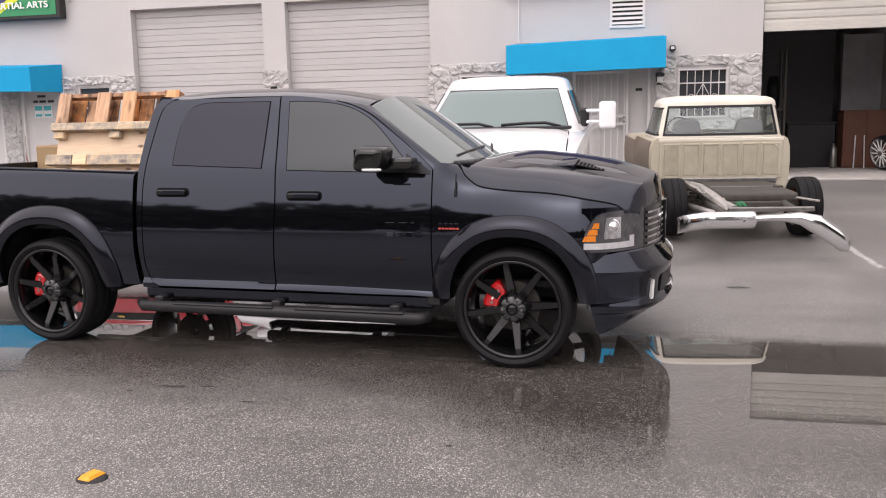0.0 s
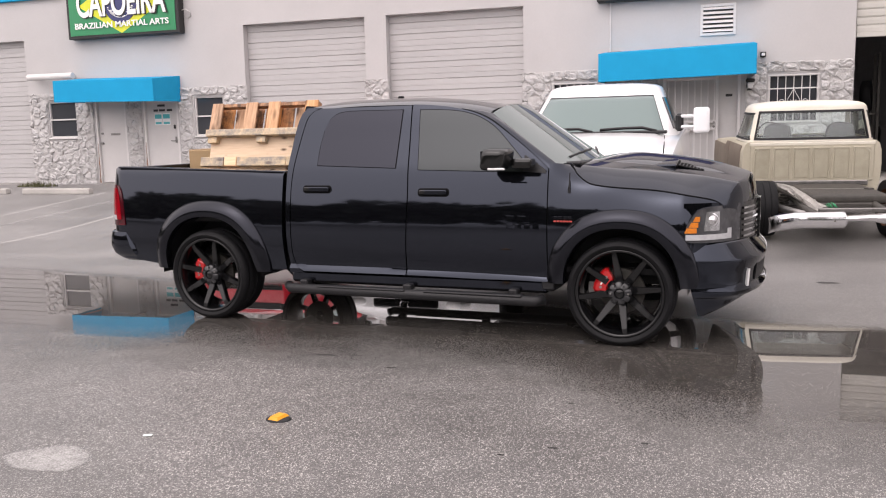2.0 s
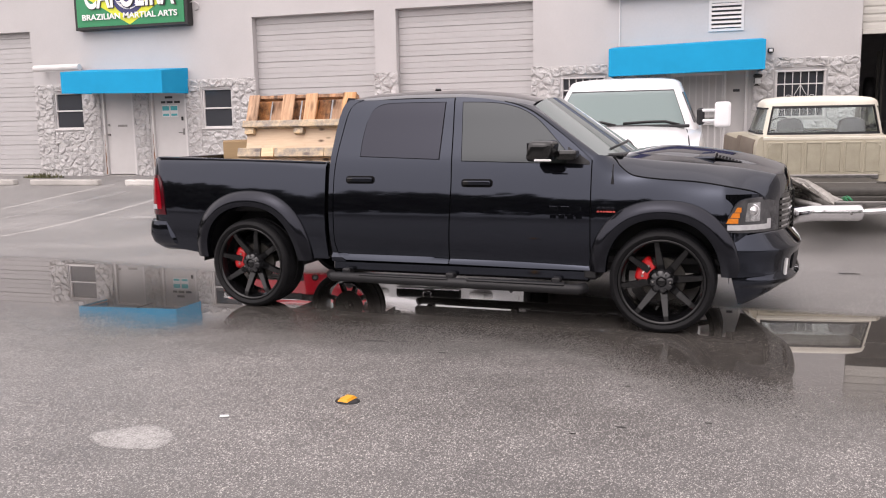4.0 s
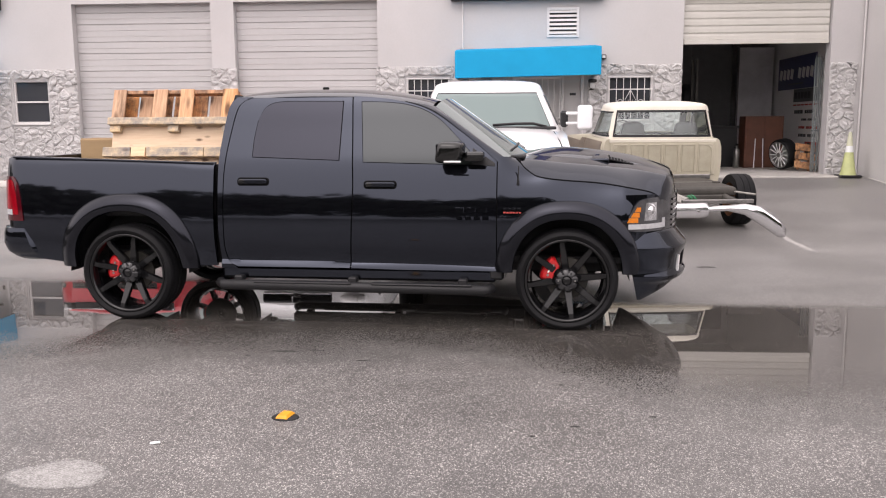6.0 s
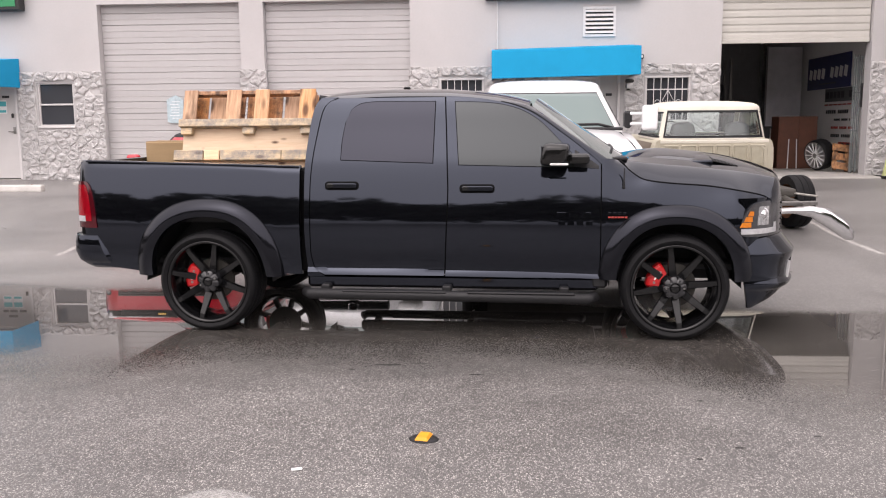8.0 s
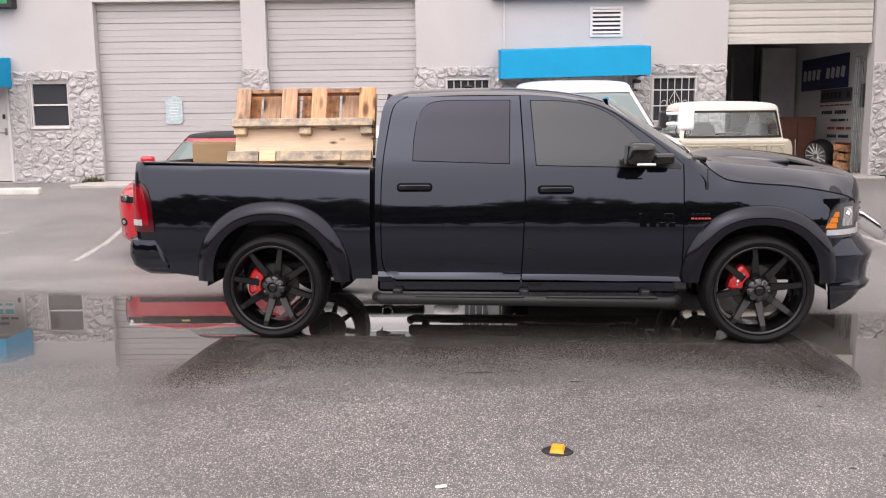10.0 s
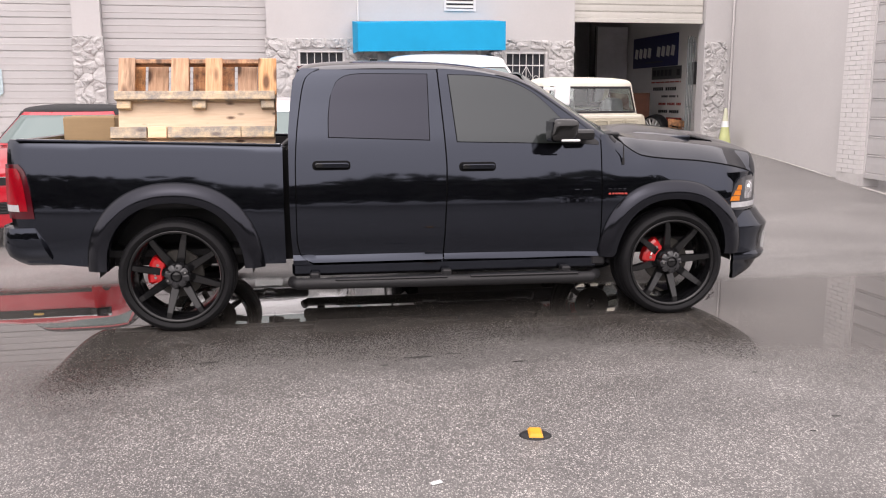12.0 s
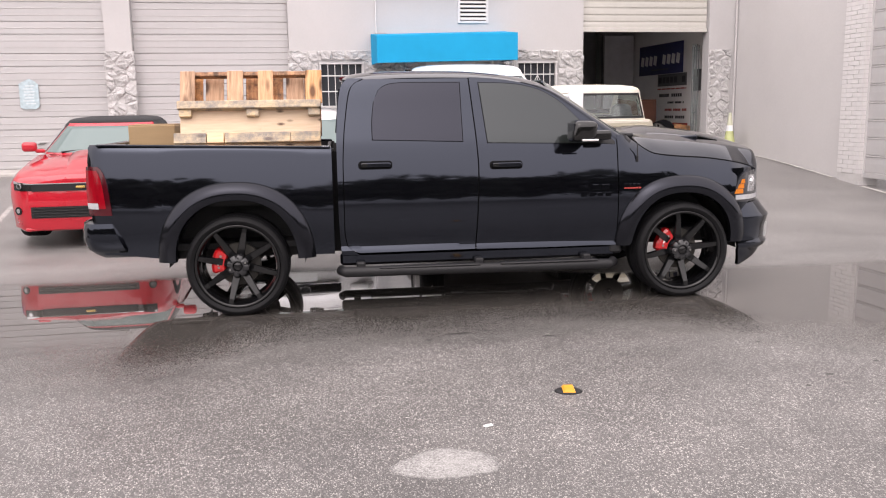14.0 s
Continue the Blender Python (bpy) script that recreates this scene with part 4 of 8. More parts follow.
def build_veneers():
    for k, (rects, size) in enumerate(VENEER):
        bm = bmesh.new()
        for a, b, c, d in rects:
            add_box(bm, ((a + b) / 2, FACE - 0.006, (c + d) / 2), (b - a, 0.02, d - c))
        back = structure("stone_veneer", bm, MORTAR, "white painted split-stone veneer on the lower wall", "stone veneer")
        voronoi_stones(rects, size * 0.76, FACE - 0.012, back, 11 + k)


def sash_window(x0, x1, z0, z1, label):
    """A single-hung window: frame, sill, meeting rail, two dark panes."""
    w = thing("window", pose((x0 + x1) / 2, FACE, z0), label, "window", "windows of the workshop", "structure")
    W, H = x1 - x0, z1 - z0
    bm = bmesh.new()
    for s in (-1, 1):
        add_box(bm, (s * (W / 2 - 0.014), 0.06, H / 2), (0.028, 0.07, H), 0.003)
    add_box(bm, (0, 0.06, H - 0.014), (W - 0.058, 0.07, 0.028), 0.003)
    add_box(bm, (0, 0.06, 0.016), (W - 0.058, 0.07, 0.032), 0.003)
    part("window_frame", bm, TRIM_WHITE, w)
    box_part("meeting_rail", (0, 0.05, H * 0.5), (W - 0.06, 0.05, 0.034), TRIM_WHITE, w)
    box_part("window_sill", (0, 0.0, -0.02), (W + 0.03, 0.10, 0.036), TRIM_WHITE, w, 0.008)
    for za, zb, y in ((0.034, H * 0.5 - 0.018, 0.06), (H * 0.5 + 0.018, H - 0.03, 0.08)):
        box_part("pane", (0, y, (za + zb) / 2), (W - 0.06, 0.008, zb - za), PANE, w, 0.0)
    bm = bmesh.new()
    for k in range(9):
        add_box(bm, (0, 0.14, 0.06 + k * H * 0.1), (W - 0.12, 0.004, H * 0.07), 0, Matrix.Rotation(radians(20), 4, "X"))
    part("blind", bm, SEAT_GREY, w)
    return w


def barred_window(x0, x1, z0, z1, scroll, label):
    """A dark window behind a white steel grille."""
    w = thing("barred_window", pose((x0 + x1) / 2, FACE, z0), label, "window", "barred windows of the workshop", "structure")
    W, H = x1 - x0, z1 - z0
    bm = bmesh.new()
    for s in (-1, 1):
        add_box(bm, (s * (W / 2 - 0.02), 0.06, H / 2), (0.04, 0.1, H), 0.003)
        add_box(bm, (0, 0.06, H / 2 + s * (H / 2 - 0.02)), (W - 0.082, 0.1, 0.04), 0.003)
    part("window_frame", bm, TRIM_WHITE, w)
    box_part("pane", (0, 0.08, H / 2), (W - 0.086, 0.008, H - 0.086), GREY_PANE, w, 0)
    n = 7
    for k in range(n):
        part("bar", tube((-W / 2 + 0.03 + (W - 0.06) * k / (n - 1), -0.03, 0.0), (-W / 2 + 0.03 + (W - 0.06) * k / (n - 1), -0.03, H), 0.008, n=6), TRIM_WHITE, w)
    for f in (0.03, 0.36, 0.7, 0.97):
        box_part("cross_bar", (0, -0.03, H * f), (W, 0.018, 0.022), TRIM_WHITE, w, 0.002)
    if scroll:
        for s in (-1, 1):
            pts = [(s * 0.004, -0.045, H * 0.68), (s * 0.05, -0.045, H * 0.58), (s * 0.105, -0.045, H * 0.47), (s * 0.07, -0.045, H * 0.40), (s * 0.03, -0.045, H * 0.43), (s * 0.045, -0.045, H * 0.47)]
            v, f = bent_tube(pts, 0.006, 6)
            mesh_object("scroll", v, f, TRIM_WHITE, w, True)
            pts = [(s * (0.2 + 0.05 * math.cos(a)), -0.045, H * 0.42 + 0.05 * math.sin(a)) for a in np.linspace(0, 5.2, 16)]
            v, f = bent_tube(pts, 0.006, 6)
            mesh_object("scroll", v, f, TRIM_WHITE, w, True)
    return w


sash_window(-15.1, -14.3, 1.67, 2.52, "white framed sash window with dark panes")
sash_window(-11.04, -10.29, 1.64, 2.51, "white framed sash window with dark panes")
barred_window(-2.85, -1.97, 1.62, 2.51, False, "dark window behind a plain white steel grille")
barred_window(1.16, 2.04, 1.62, 2.51, True, "dark window behind a white grille with scrolls")


def flush_door(x0, x1, label):
    """A plain painted steel door with lock, lever, letter slot and rusted jamb foot."""
    d = thing("door", pose((x0 + x1) / 2, FACE + 0.07, FLOOR), label, "door", "front doors", "structure")
    W = x1 - x0
    box_part("leaf", (0, 0.02, 1.03), (W - 0.1, 0.045, 2.02), PANEL_WHITE, d, 0.004)
    for s in (-1, 1):
        box_part("jamb", (s * (W / 2 - 0.025), 0.0, 1.02), (0.048, 0.14, 2.04), TRIM_WHITE, d, 0.004)
    box_part("head", (0, 0.0, 2.05), (W, 0.14, 0.05), TRIM_WHITE, d, 0.004)
    bm = bmesh.new()
    for k in range(11):
        add_box(bm, (-W / 2 + 0.022 + 0.004 * math.sin(k * 2.1), -0.071, 0.06 + 0.085 * k), (max(0.012, 0.034 - 0.003 * k + 0.008 * math.sin(k * 5.3)), 0.005, 0.09), 0.002)
    part("rust_strip", bm, RUST, d, "rust eating the jamb foot")
    return d, W


d, W = flush_door(-13.76, -12.9, "closed white steel door with a letter slot")
part("knob", tube((-W / 2 + 0.12, -0.06, 0.95), (-W / 2 + 0.12, 0.0, 0.95), 0.028), STEEL, d)
part("deadbolt", tube((-W / 2 + 0.12, -0.03, 1.18), (-W / 2 + 0.12, 0.0, 1.18), 0.026), STEEL, d)
box_part("letter_slot", (0.06, -0.008, 1.16), (0.26, 0.012, 0.05), STEEL, d, 0.004)
d, W = flush_door(-12.42, -11.48, "closed white steel door with a teal notice and keypad")
box_part("lever_plate", (W / 2 - 0.13, -0.012, 1.0), (0.05, 0.02, 0.14), STEEL, d, 0.006)
part("lever", tube((W / 2 - 0.13, -0.05, 0.98), (W / 2 - 0.24, -0.05, 0.98), 0.011), STEEL, d)
box_part("padlock", (W / 2 - 0.14, -0.03, 1.3), (0.05, 0.03, 0.09), SIGN_BLACK, d, 0.01)
for cx in (-0.11, 0.11):
    box_part("notice_sheet", (0.0 + cx, -0.007, 1.48), (0.2, 0.004, 0.27), PAPER, d, 0)
    box_part("notice_print", (0.0 + cx, -0.011, 1.54), (0.18, 0.003, 0.1), NOTICE_TEAL, d, 0)
    box_part("notice_print", (0.0 + cx, -0.011, 1.39), (0.16, 0.003, 0.05), NOTICE_TEAL, d, 0)
for x, z, w in ((-0.02, 1.79, 0.2), (-0.17, 1.68, 0.12), (0.0, 1.68, 0.16), (0.2, 1.68, 0.15)):
    box_part("text_bar", (x, -0.006, z), (w, 0.003, 0.05), INK, d, 0)


def build_security_door():
    """A pair of leaves behind a white barred gate, under the awning."""
    d = thing("security_door", pose(-0.015, FACE + 0.06, FLOOR), "white double door behind a barred steel gate", "door", kind="structure")
    for s in (-1, 1):
        box_part("leaf", (s * 0.34, 0.1, 1.03), (0.66, 0.045, 2.04), PANEL_WHITE, d)
        box_part("jamb", (s * 0.678, 0.03, 1.03), (0.05, 0.16, 2.06), TRIM_WHITE, d)
    for s in (-0.66, 0.29):
        box_part("gate_post", (s, -0.03, 1.0), (0.045, 0.045, 1.96), TRIM_WHITE, d)
    for z in (0.08, 0.98, 1.12, 1.92):
        box_part("gate_rail", (-0.185, -0.03, z), (0.9, 0.04, 0.05), TRIM_WHITE, d)
    for k in range(8):
        x = -0.6 + k * 0.12
        box_part("gate_bar", (x, -0.028, 1.0), (0.022, 0.022, 1.86), TRIM_WHITE, d, 0.003)
    bm = bmesh.new()
    for z in (1.02, 1.1):
        add_tube(bm, (0.235, -0.07, z), (0.235, -0.03, z), 0.022)
    part("lock", bm, STEEL, d)
    box_part("plate", (0.5, 0.07, 1.6), (0.12, 0.006, 0.05), INK, d, 0)
    return d


build_security_door()


def awning(x0, x1, zb0, zt0, zb1, zt1, label):
    """A canvas awning: upright valance, sloping roof, closed ends, steel frame inside."""
    y0, y1 = 15.3, FACE - 0.005
    a = thing("awning", pose((x0 + x1) / 2, FACE, (zb0 + zb1) / 2), label, "awning", "cyan awnings", "structure")
    ox, oz = (x0 + x1) / 2, (zb0 + zb1) / 2

    def P(x, y, z):
        return Vector((x - ox, y - FACE, z - oz))

    def cloth(f, v, inner=0.0):
        x, zb, zt = x0 + (x1 - x0) * f, zb0 + (zb1 - zb0) * f, zt0 + (zt1 - zt0) * f
        sag = 0.010 * math.sin(f * math.pi * 4) ** 2
        if v <= 0.5:
            return P(x, y0 - sag * 0.5 * math.sin(v * 2 * math.pi) + inner, zb + (zt - zb) * v * 2)
        k = (v - 0.5) * 2
        return P(x, y0 + (y1 - y0) * k + inner * 0.3, zt + 0.11 * k - sag * math.sin(math.pi * k) - inner)
    skin("canvas", cloth, 24, 8, AWNING, a, lambda f, v: cloth(f, v, 0.008))
    for x, zb, zt, d in ((x0 - 0.001, zb0, zt0, -0.006), (x1 + 0.001, zb1, zt1, 0.006)):
        part("end_panel", prism([P(x, y0, zb), P(x, y1, zb + 0.02), P(x, y1, zt + 0.11), P(x, y0, zt)], (d, 0, 0)), AWNING, a)
    for x in (x0 + 0.04, ox, x1 - 0.04):
        part("strut", tube(P(x, y0 + 0.03, zb0 + 0.05), P(x, y1, zb0 + 0.07), 0.014, n=8), STEEL, a)
    part("front_tube", tube(P(x0 + 0.03, y0 + 0.03, zb0 + 0.03), P(x1 - 0.03, y0 + 0.03, zb1 + 0.03), 0.014, n=8), STEEL, a)
    return a


awning(-14.0, -11.38, 2.455, 2.93, 2.40, 2.885, "short cyan canvas awning over two doors")
awning(-1.81, 0.90, 2.435, 2.935, 2.48, 2.995, "long cyan canvas awning over a barred door")


def build_sign():
    """The lit box sign of a martial arts school."""
    s = thing("shop_sign", pose(-12.65, FACE, 3.92), "green box sign with white lettering and yellow diamond", "sign")
    box_part("case", (0, -0.12, 0.75), (3.0, 0.22, 1.5), SIGN_BLACK, s, 0.015)
    box_part("face", (0, -0.236, 0.75), (2.84, 0.012, 1.36), SIGN_GREEN, s, 0.0)
    part("diamond", prism([(-1.15, -0.243, 0.72), (0, -0.243, 0.075), (1.15, -0.243, 0.72), (0, -0.243, 1.33)], (0, -0.003, 0)), SIGN_YELLOW, s, "yellow diamond")
    part("disc", tube((0, -0.256, 0.74), (0, -0.247, 0.74), 0.44, n=40), SIGN_BLUE, s, "navy disc")
    for k in range(24):
        a = math.pi * (1.1 + 0.8 * k / 23)
        part("dot", tube((0.36 * math.cos(a) * random.uniform(0.6, 1), -0.262, 0.76 + 0.34 * math.sin(a)), (0.36 * math.cos(a), -0.257, 0.76 + 0.34 * math.sin(a)), 0.012, n=8), SIGN_WHITE, s)
    up = Matrix.Rotation(radians(90), 4, "X")
    lettering("letter_shadow", "CAPOEIRA", 0.86, Matrix.Translation((0.025, -0.262, 0.725)) @ up, SIGN_BLACK, s, 2.42)
    lettering("letter", "CAPOEIRA", 0.84, Matrix.Translation((0, -0.272, 0.74)) @ up, SIGN_WHITE, s, 2.38)
    lettering("letter", "BRAZILIAN MARTIAL ARTS", 0.18, Matrix.Translation((0, -0.272, 0.27)) @ up, SIGN_WHITE, s, 2.52)
    v, f = bent_tube([(1.5, -0.1, 0.5), (1.6, -0.1, 0.52), (1.68, -0.06, 0.46), (1.66, -0.02, 0.36), (1.56, 0, 0.34)], 0.012)
    mesh_object("cable", v, f, TRIM_WHITE, s, True)
    return s


build_sign()
fascia = thing("blue_sign_board", pose(-16.3, FACE - 0.05, 4.92), "cyan sign board fixed high on the wall", "sign")
box_part("board", (0, 0, 0.35), (3.6, 0.09, 0.7), AWNING, fascia, 0.01)
sc = thing("wall_sign_box", pose(-0.45, FACE, 3.97), "dark sign box fixed above the awning", "sign")
box_part("case", (0, -0.1, 0.4), (3.0, 0.2, 0.8), SIGN_BLACK, sc, 0.02)
box_part("face", (0, -0.205, 0.4), (2.9, 0.012, 0.7), SIGN_BLUE, sc, 0.0)
tb = thing("awning_roller_tube", pose(-14.75, 16.08, 3.1), "white tube with end brackets on the wall", "tube")
part("tube", tube((-0.64, 0, 0), (0.64, 0, 0), 0.075, n=20), TRIM_WHITE, tb, smooth=False)
for s in (-0.5, 0.5):
    box_part("bracket", (s, 0.12, 0), (0.05, 0.24, 0.06), TRIM_WHITE, tb)


def build_vent():
    v = thing("wall_vent", pose(0.26, FACE, 3.31), "white louvred vent in the stucco wall", "vent", kind="structure")
    bm = bmesh.new()
    for s in (-1, 1):
        add_box(bm, (s * 0.29, -0.012, 0.235), (0.05, 0.03, 0.57), 0.004)
        add_box(bm, (0, -0.012, 0.235 + s * 0.26), (0.53, 0.03, 0.05), 0.004)
    part("frame", bm, TRIM_WHITE, v)
    box_part("backing", (0, -0.004, 0.235), (0.53, 0.006, 0.47), SIGN_BLACK, v, 0)
    for k in range(6):
        part("slat", box((0, -0.024, 0.04 + k * 0.08), (0.53, 0.006, 0.06), 0, Matrix.Rotation(radians(-38), 4, "X")), TRIM_WHITE, v)
    return v


build_vent()
wl_ = thing("wall_lamp", pose(0.85, FACE, 2.24), "small black wall lamp beside the door", "lamp")
box_part("back_plate", (0, -0.02, 0.1), (0.13, 0.04, 0.22), SIGN_BLACK, wl_)
box_part("hood", (0, -0.08, 0.17), (0.16, 0.12, 0.06), SIGN_BLACK, wl_, 0.015)
box_part("diffuser", (0, -0.07, 0.08), (0.11, 0.08, 0.11), CLEAR_LENS, wl_, 0.01)
sc2 = thing("flood_sensor", pose(1.06, FACE, 2.82), "small dark floodlight on the wall", "lamp")
box_part("body", (0, -0.05, 0.05), (0.1, 0.1, 0.09), SIGN_BLACK, sc2, 0.012)
box_part("glass", (0, -0.104, 0.05), (0.06, 0.008, 0.05), CLEAR_LENS, sc2, 0)
box_part("bracket", (0, -0.01, 0.02), (0.04, 0.02, 0.06), STEEL, sc2)
cd = thing("conduit", pose(-1.71, FACE - 0.02, 3.05), "thin white conduit running up the wall", "conduit")
part("pipe", tube((0, 0, 0), (0, 0, 0.95), 0.014, n=8), TRIM_WHITE, cd)
box_part("junction_box", (0.08, -0.01, -0.02), (0.26, 0.04, 0.05), STEEL, cd)
pq = thing("pasted_notice", pose(-8.25, FACE + 0.14, 1.68), "pale blue weathered notice pasted on a roller door", "notice")
part("sheet", prism([(-0.17, 0, 0.03), (-0.1, 0, 0.0), (0.1, 0, 0.0), (0.17, 0, 0.05), (0.17, 0, 0.46), (0.1, 0, 0.52), (0.02, 0, 0.56), (-0.06, 0, 0.53), (-0.17, 0, 0.47)], (0, 0.006, 0)), PLAQUE, pq)
for k in range(7):
    box_part("text_bar", (random.uniform(-0.03, 0.03), -0.003, 0.1 + k * 0.055), (random.uniform(0.14, 0.24), 0.004, 0.012), PAPER, pq, 0)


def wheel_stop(x, y, ln, material, label):
    s = thing("wheel_stop", pose(x, y, ground_z(y) - 0.01), label, "wheel stop", "parking wheel stops")
    bm = box((0, 0, 0.065), (ln, 0.15, 0.13), 0.03, seg=2)
    part("block", bm, material, s)
    for k in (-1, 1):
        part("pin", tube((k * ln * 0.38, 0, 0.12), (k * ln * 0.38, 0, 0.137), 0.016, n=8), RUST, s)
    return s


wheel_stop(-13.44, 14.53, 1.78, CONCRETE, "worn grey concrete wheel stop before the wall")
wheel_stop(-10.98, 14.53, 1.78, KERB_PALE, "pale painted concrete wheel stop before the wall")
wheel_stop(-15.66, 14.53, 1.78, CONCRETE, "worn grey concrete wheel stop before the wall")


def build_cone():
    c = thing("traffic_cone", pose(5.66, 15.75, ground_z(15.75)), "faded lime traffic cone with pale band", "traffic cone")
    box_part("base", (0, 0, 0.025), (0.38, 0.38, 0.05), PLASTIC, c, 0.012)
    v, f = lathe([(0.15, 0.05), (0.135, 0.1), (0.09, 0.38), (0.075, 0.48)], 24, "z")
    mesh_object("lower_cone", v, f, LIME, c, True)
    v, f = lathe([(0.076, 0.48), (0.062, 0.6)], 24, "z")
    mesh_object("band", v, f, PAPER, c, True, "pale reflective band")
    v, f = lathe([(0.061, 0.6), (0.03, 0.84), (0.026, 0.86), (0.012, 0.862)], 24, "z")
    mesh_object("tip", v, f, LIME_PALE, c, True, "sun-bleached pale tip")
    return c


build_cone()


def weed(x, y, r, seed):
    rnd = random.Random(seed)
    verts, faces = [], []
    for k in range(260):
        a, d = rnd.uniform(0, 6.28), r * math.sqrt(rnd.random())
        px, py = x + d * math.cos(a) * 1.6, y + d * math.sin(a) * 0.5
        h, b = rnd.uniform(0.05, 0.20) * (1.1 - d / r * 0.6), rnd.uniform(0, 6.28)
        z = ground_z(py) - 0.005
        w = 0.012
        verts += [(px - w * math.sin(b), py + w * math.cos(b), z), (px + w * math.sin(b), py - w * math.cos(b), z), (px + h * 0.6 * math.cos(b), py + h * 0.6 * math.sin(b), z + h)]
        faces.append((3 * k, 3 * k + 1, 3 * k + 2))
    return tagged(mesh_object("weeds", verts, faces, WEED), "low green weeds against the wall foot", "weeds", kind="stuff")


weed(-15.1, 15.75, 0.36, 3)
weed(-9.8, 16.1, 0.14, 5)
weed(-7.4, 15.25, 0.1, 6)

# ---------------------------------------------------------------- black crew-cab pickup
TRUCK = thing("black_pickup_truck", pose(-2.177, 6.671, 0, 0, 0, -3.68), "lowered glossy black crew-cab pickup on large black wheels", "pickup truck")
AXLE_R, AXLE_F, HUB_Z = -1.785, 1.785, 0.390
NOSE, BUMPER = 2.1, 2.7        # roundness of nose and bumper in plan

side_cab = smooth_line([0.34, 0.42, 0.47, 0.52, 0.60, 0.68, 0.78, 0.86, 0.98, 1.06, 1.14, 1.22, 1.29, 1.325, 1.36, 1.55, 1.74, 1.80, 1.84, 1.87],
                       [0.905, 0.935, 0.952, 0.967, 0.985, 0.997, 1.002, 1.0, 0.9905, 0.980, 0.967, 0.950, 0.931, 0.919, 0.905, 0.828, 0.752, 0.724, 0.69, 0.62])
side_bed = smooth_line([0.40, 0.50, 0.62, 0.72, 0.80, 0.90, 1.0, 1.08, 1.16, 1.26, 1.31, 1.335, 1.345],
                       [0.935, 0.957, 0.984, 0.998, 1.002, 0.9985, 0.990, 0.981, 0.9695, 0.951, 0.940, 0.928, 0.91])
hood_edge = smooth_line([1.30, 1.387, 1.446, 1.564, 1.75, 2.016, 2.382, 2.564, 2.9], [1.345, 1.325, 1.257, 1.185, 1.16, 1.138, 1.074, 1.010, 0.96])
hood_mid = smooth_line([1.30, 1.45, 1.60, 1.76, 1.975, 2.23, 2.445, 2.64, 2.73, 2.82], [1.345, 1.352, 1.37, 1.376, 1.358, 1.325, 1.268, 1.175, 1.10, 1.02])


hood_top = smooth_line([1.30, 1.45, 1.60, 1.76, 1.975, 2.23, 2.445, 2.60, 2.70], [1.345, 1.352, 1.37, 1.376, 1.358, 1.325, 1.280, 1.235, 1.20])
hood_crease = smooth_line([1.30, 1.50, 1.75, 1.96, 2.16, 2.30, 2.45, 2.60, 2.70], [1.338, 1.305, 1.275, 1.256, 1.237, 1.222, 1.196, 1.165, 1.14])


def plan(x):
    """Narrowing of the body towards the tail."""
    return 1 - 0.015 * max(0, (-x - 2.1) / 0.75) ** 2 - 0.06 * max(0, (-x - 2.74) / 0.13) ** 2.2


def nose_x(y, a=0.49, b=0.985, xc=2.2):
    return xc + a * max(0.0, 1 - min(1, abs(y) / b) ** NOSE) ** (1 / NOSE)


def arch_z(x, cx, r, legs=0.42):
    d = abs(x - cx)
    return HUB_Z + math.sqrt(max(0, r * r - d * d)) if d < r else legs


def side_panel(name, x_at, z0, z1, half, sides=(-1, 1), nx=26, nz=26, material=None, lift=0.0, fold=0.03, label=""):
    """A body panel: x_at(u, z) along the car, z between z0(x) and z1(x), half(x, z) its half-width."""
    for s in sides:
        def outer(u, v, s=s, d=0.0):
            x = x_at(u, 0)
            z = z0(x) + v * (z1(x) - z0(x))
            x = x_at(u, z)
            z = z0(x) + v * (z1(x) - z0(x))
            return (x, s * (half(x, z) + lift - d), z)
        skin(name, outer, nx, nz, material or BLACK_PAINT, TRUCK, (lambda u, v, o=outer: o(u, v, d=fold)), label)


def span(a, b):
    return lambda u, z: a + u * (b - a)


# bed sides
BED0, BED1 = -2.80, -1.04
tail_edge = smooth_line([0.4, 0.75, 1.0, 1.2, 1.345], [-2.74, -2.845, -2.868, -2.868, -2.85])


def bed_top(x):
    """The bed's rail, falling a little towards the cab."""
    return 1.333 - 0.028 * (x + 2.81)


def bed_half(x, z):
    return side_bed(z + 1.345 - bed_top(x)) * plan(x) if z > 1.0 else side_bed(z) * (1 - (z - 0.4) / 0.6) * plan(x) + side_bed(z + (1.345 - bed_top(x))) * ((z - 0.4) / 0.6) * plan(x)


def bed_bottom(x):
    if abs(x - AXLE_R) < 0.56:
        return arch_z(x, AXLE_R, 0.56, 0.45)
    return 0.45 + (0.0 if x > -2 else 0.05 * min(1, (-2.3 - x) / 0.4) if x < -2.3 else 0.0)


side_panel("bed_side", lambda u, z: tail_edge(z if z else 1.0) + u * (BED1 - tail_edge(z if z else 1.0)), bed_bottom, bed_top,
           bed_half, nx=64, nz=26)
for s in (-1, 1):
    box_part("bed_rail", (-1.92, s * 0.884, bed_top(-1.92) - 0.003), (1.74, 0.09, 0.018), BLACK_PAINT, TRUCK, 0.006, "glossy black rail cap", Matrix.Rotation(radians(1.6), 4, "Y"))
    box_part("bed_inner_wall", (-1.90, s * 0.86, 1.06), (1.76, 0.03, 0.42), PLASTIC, TRUCK)
box_part("bed_floor", (-1.91, 0, 0.86), (1.8, 1.72, 0.04), PLASTIC, TRUCK)
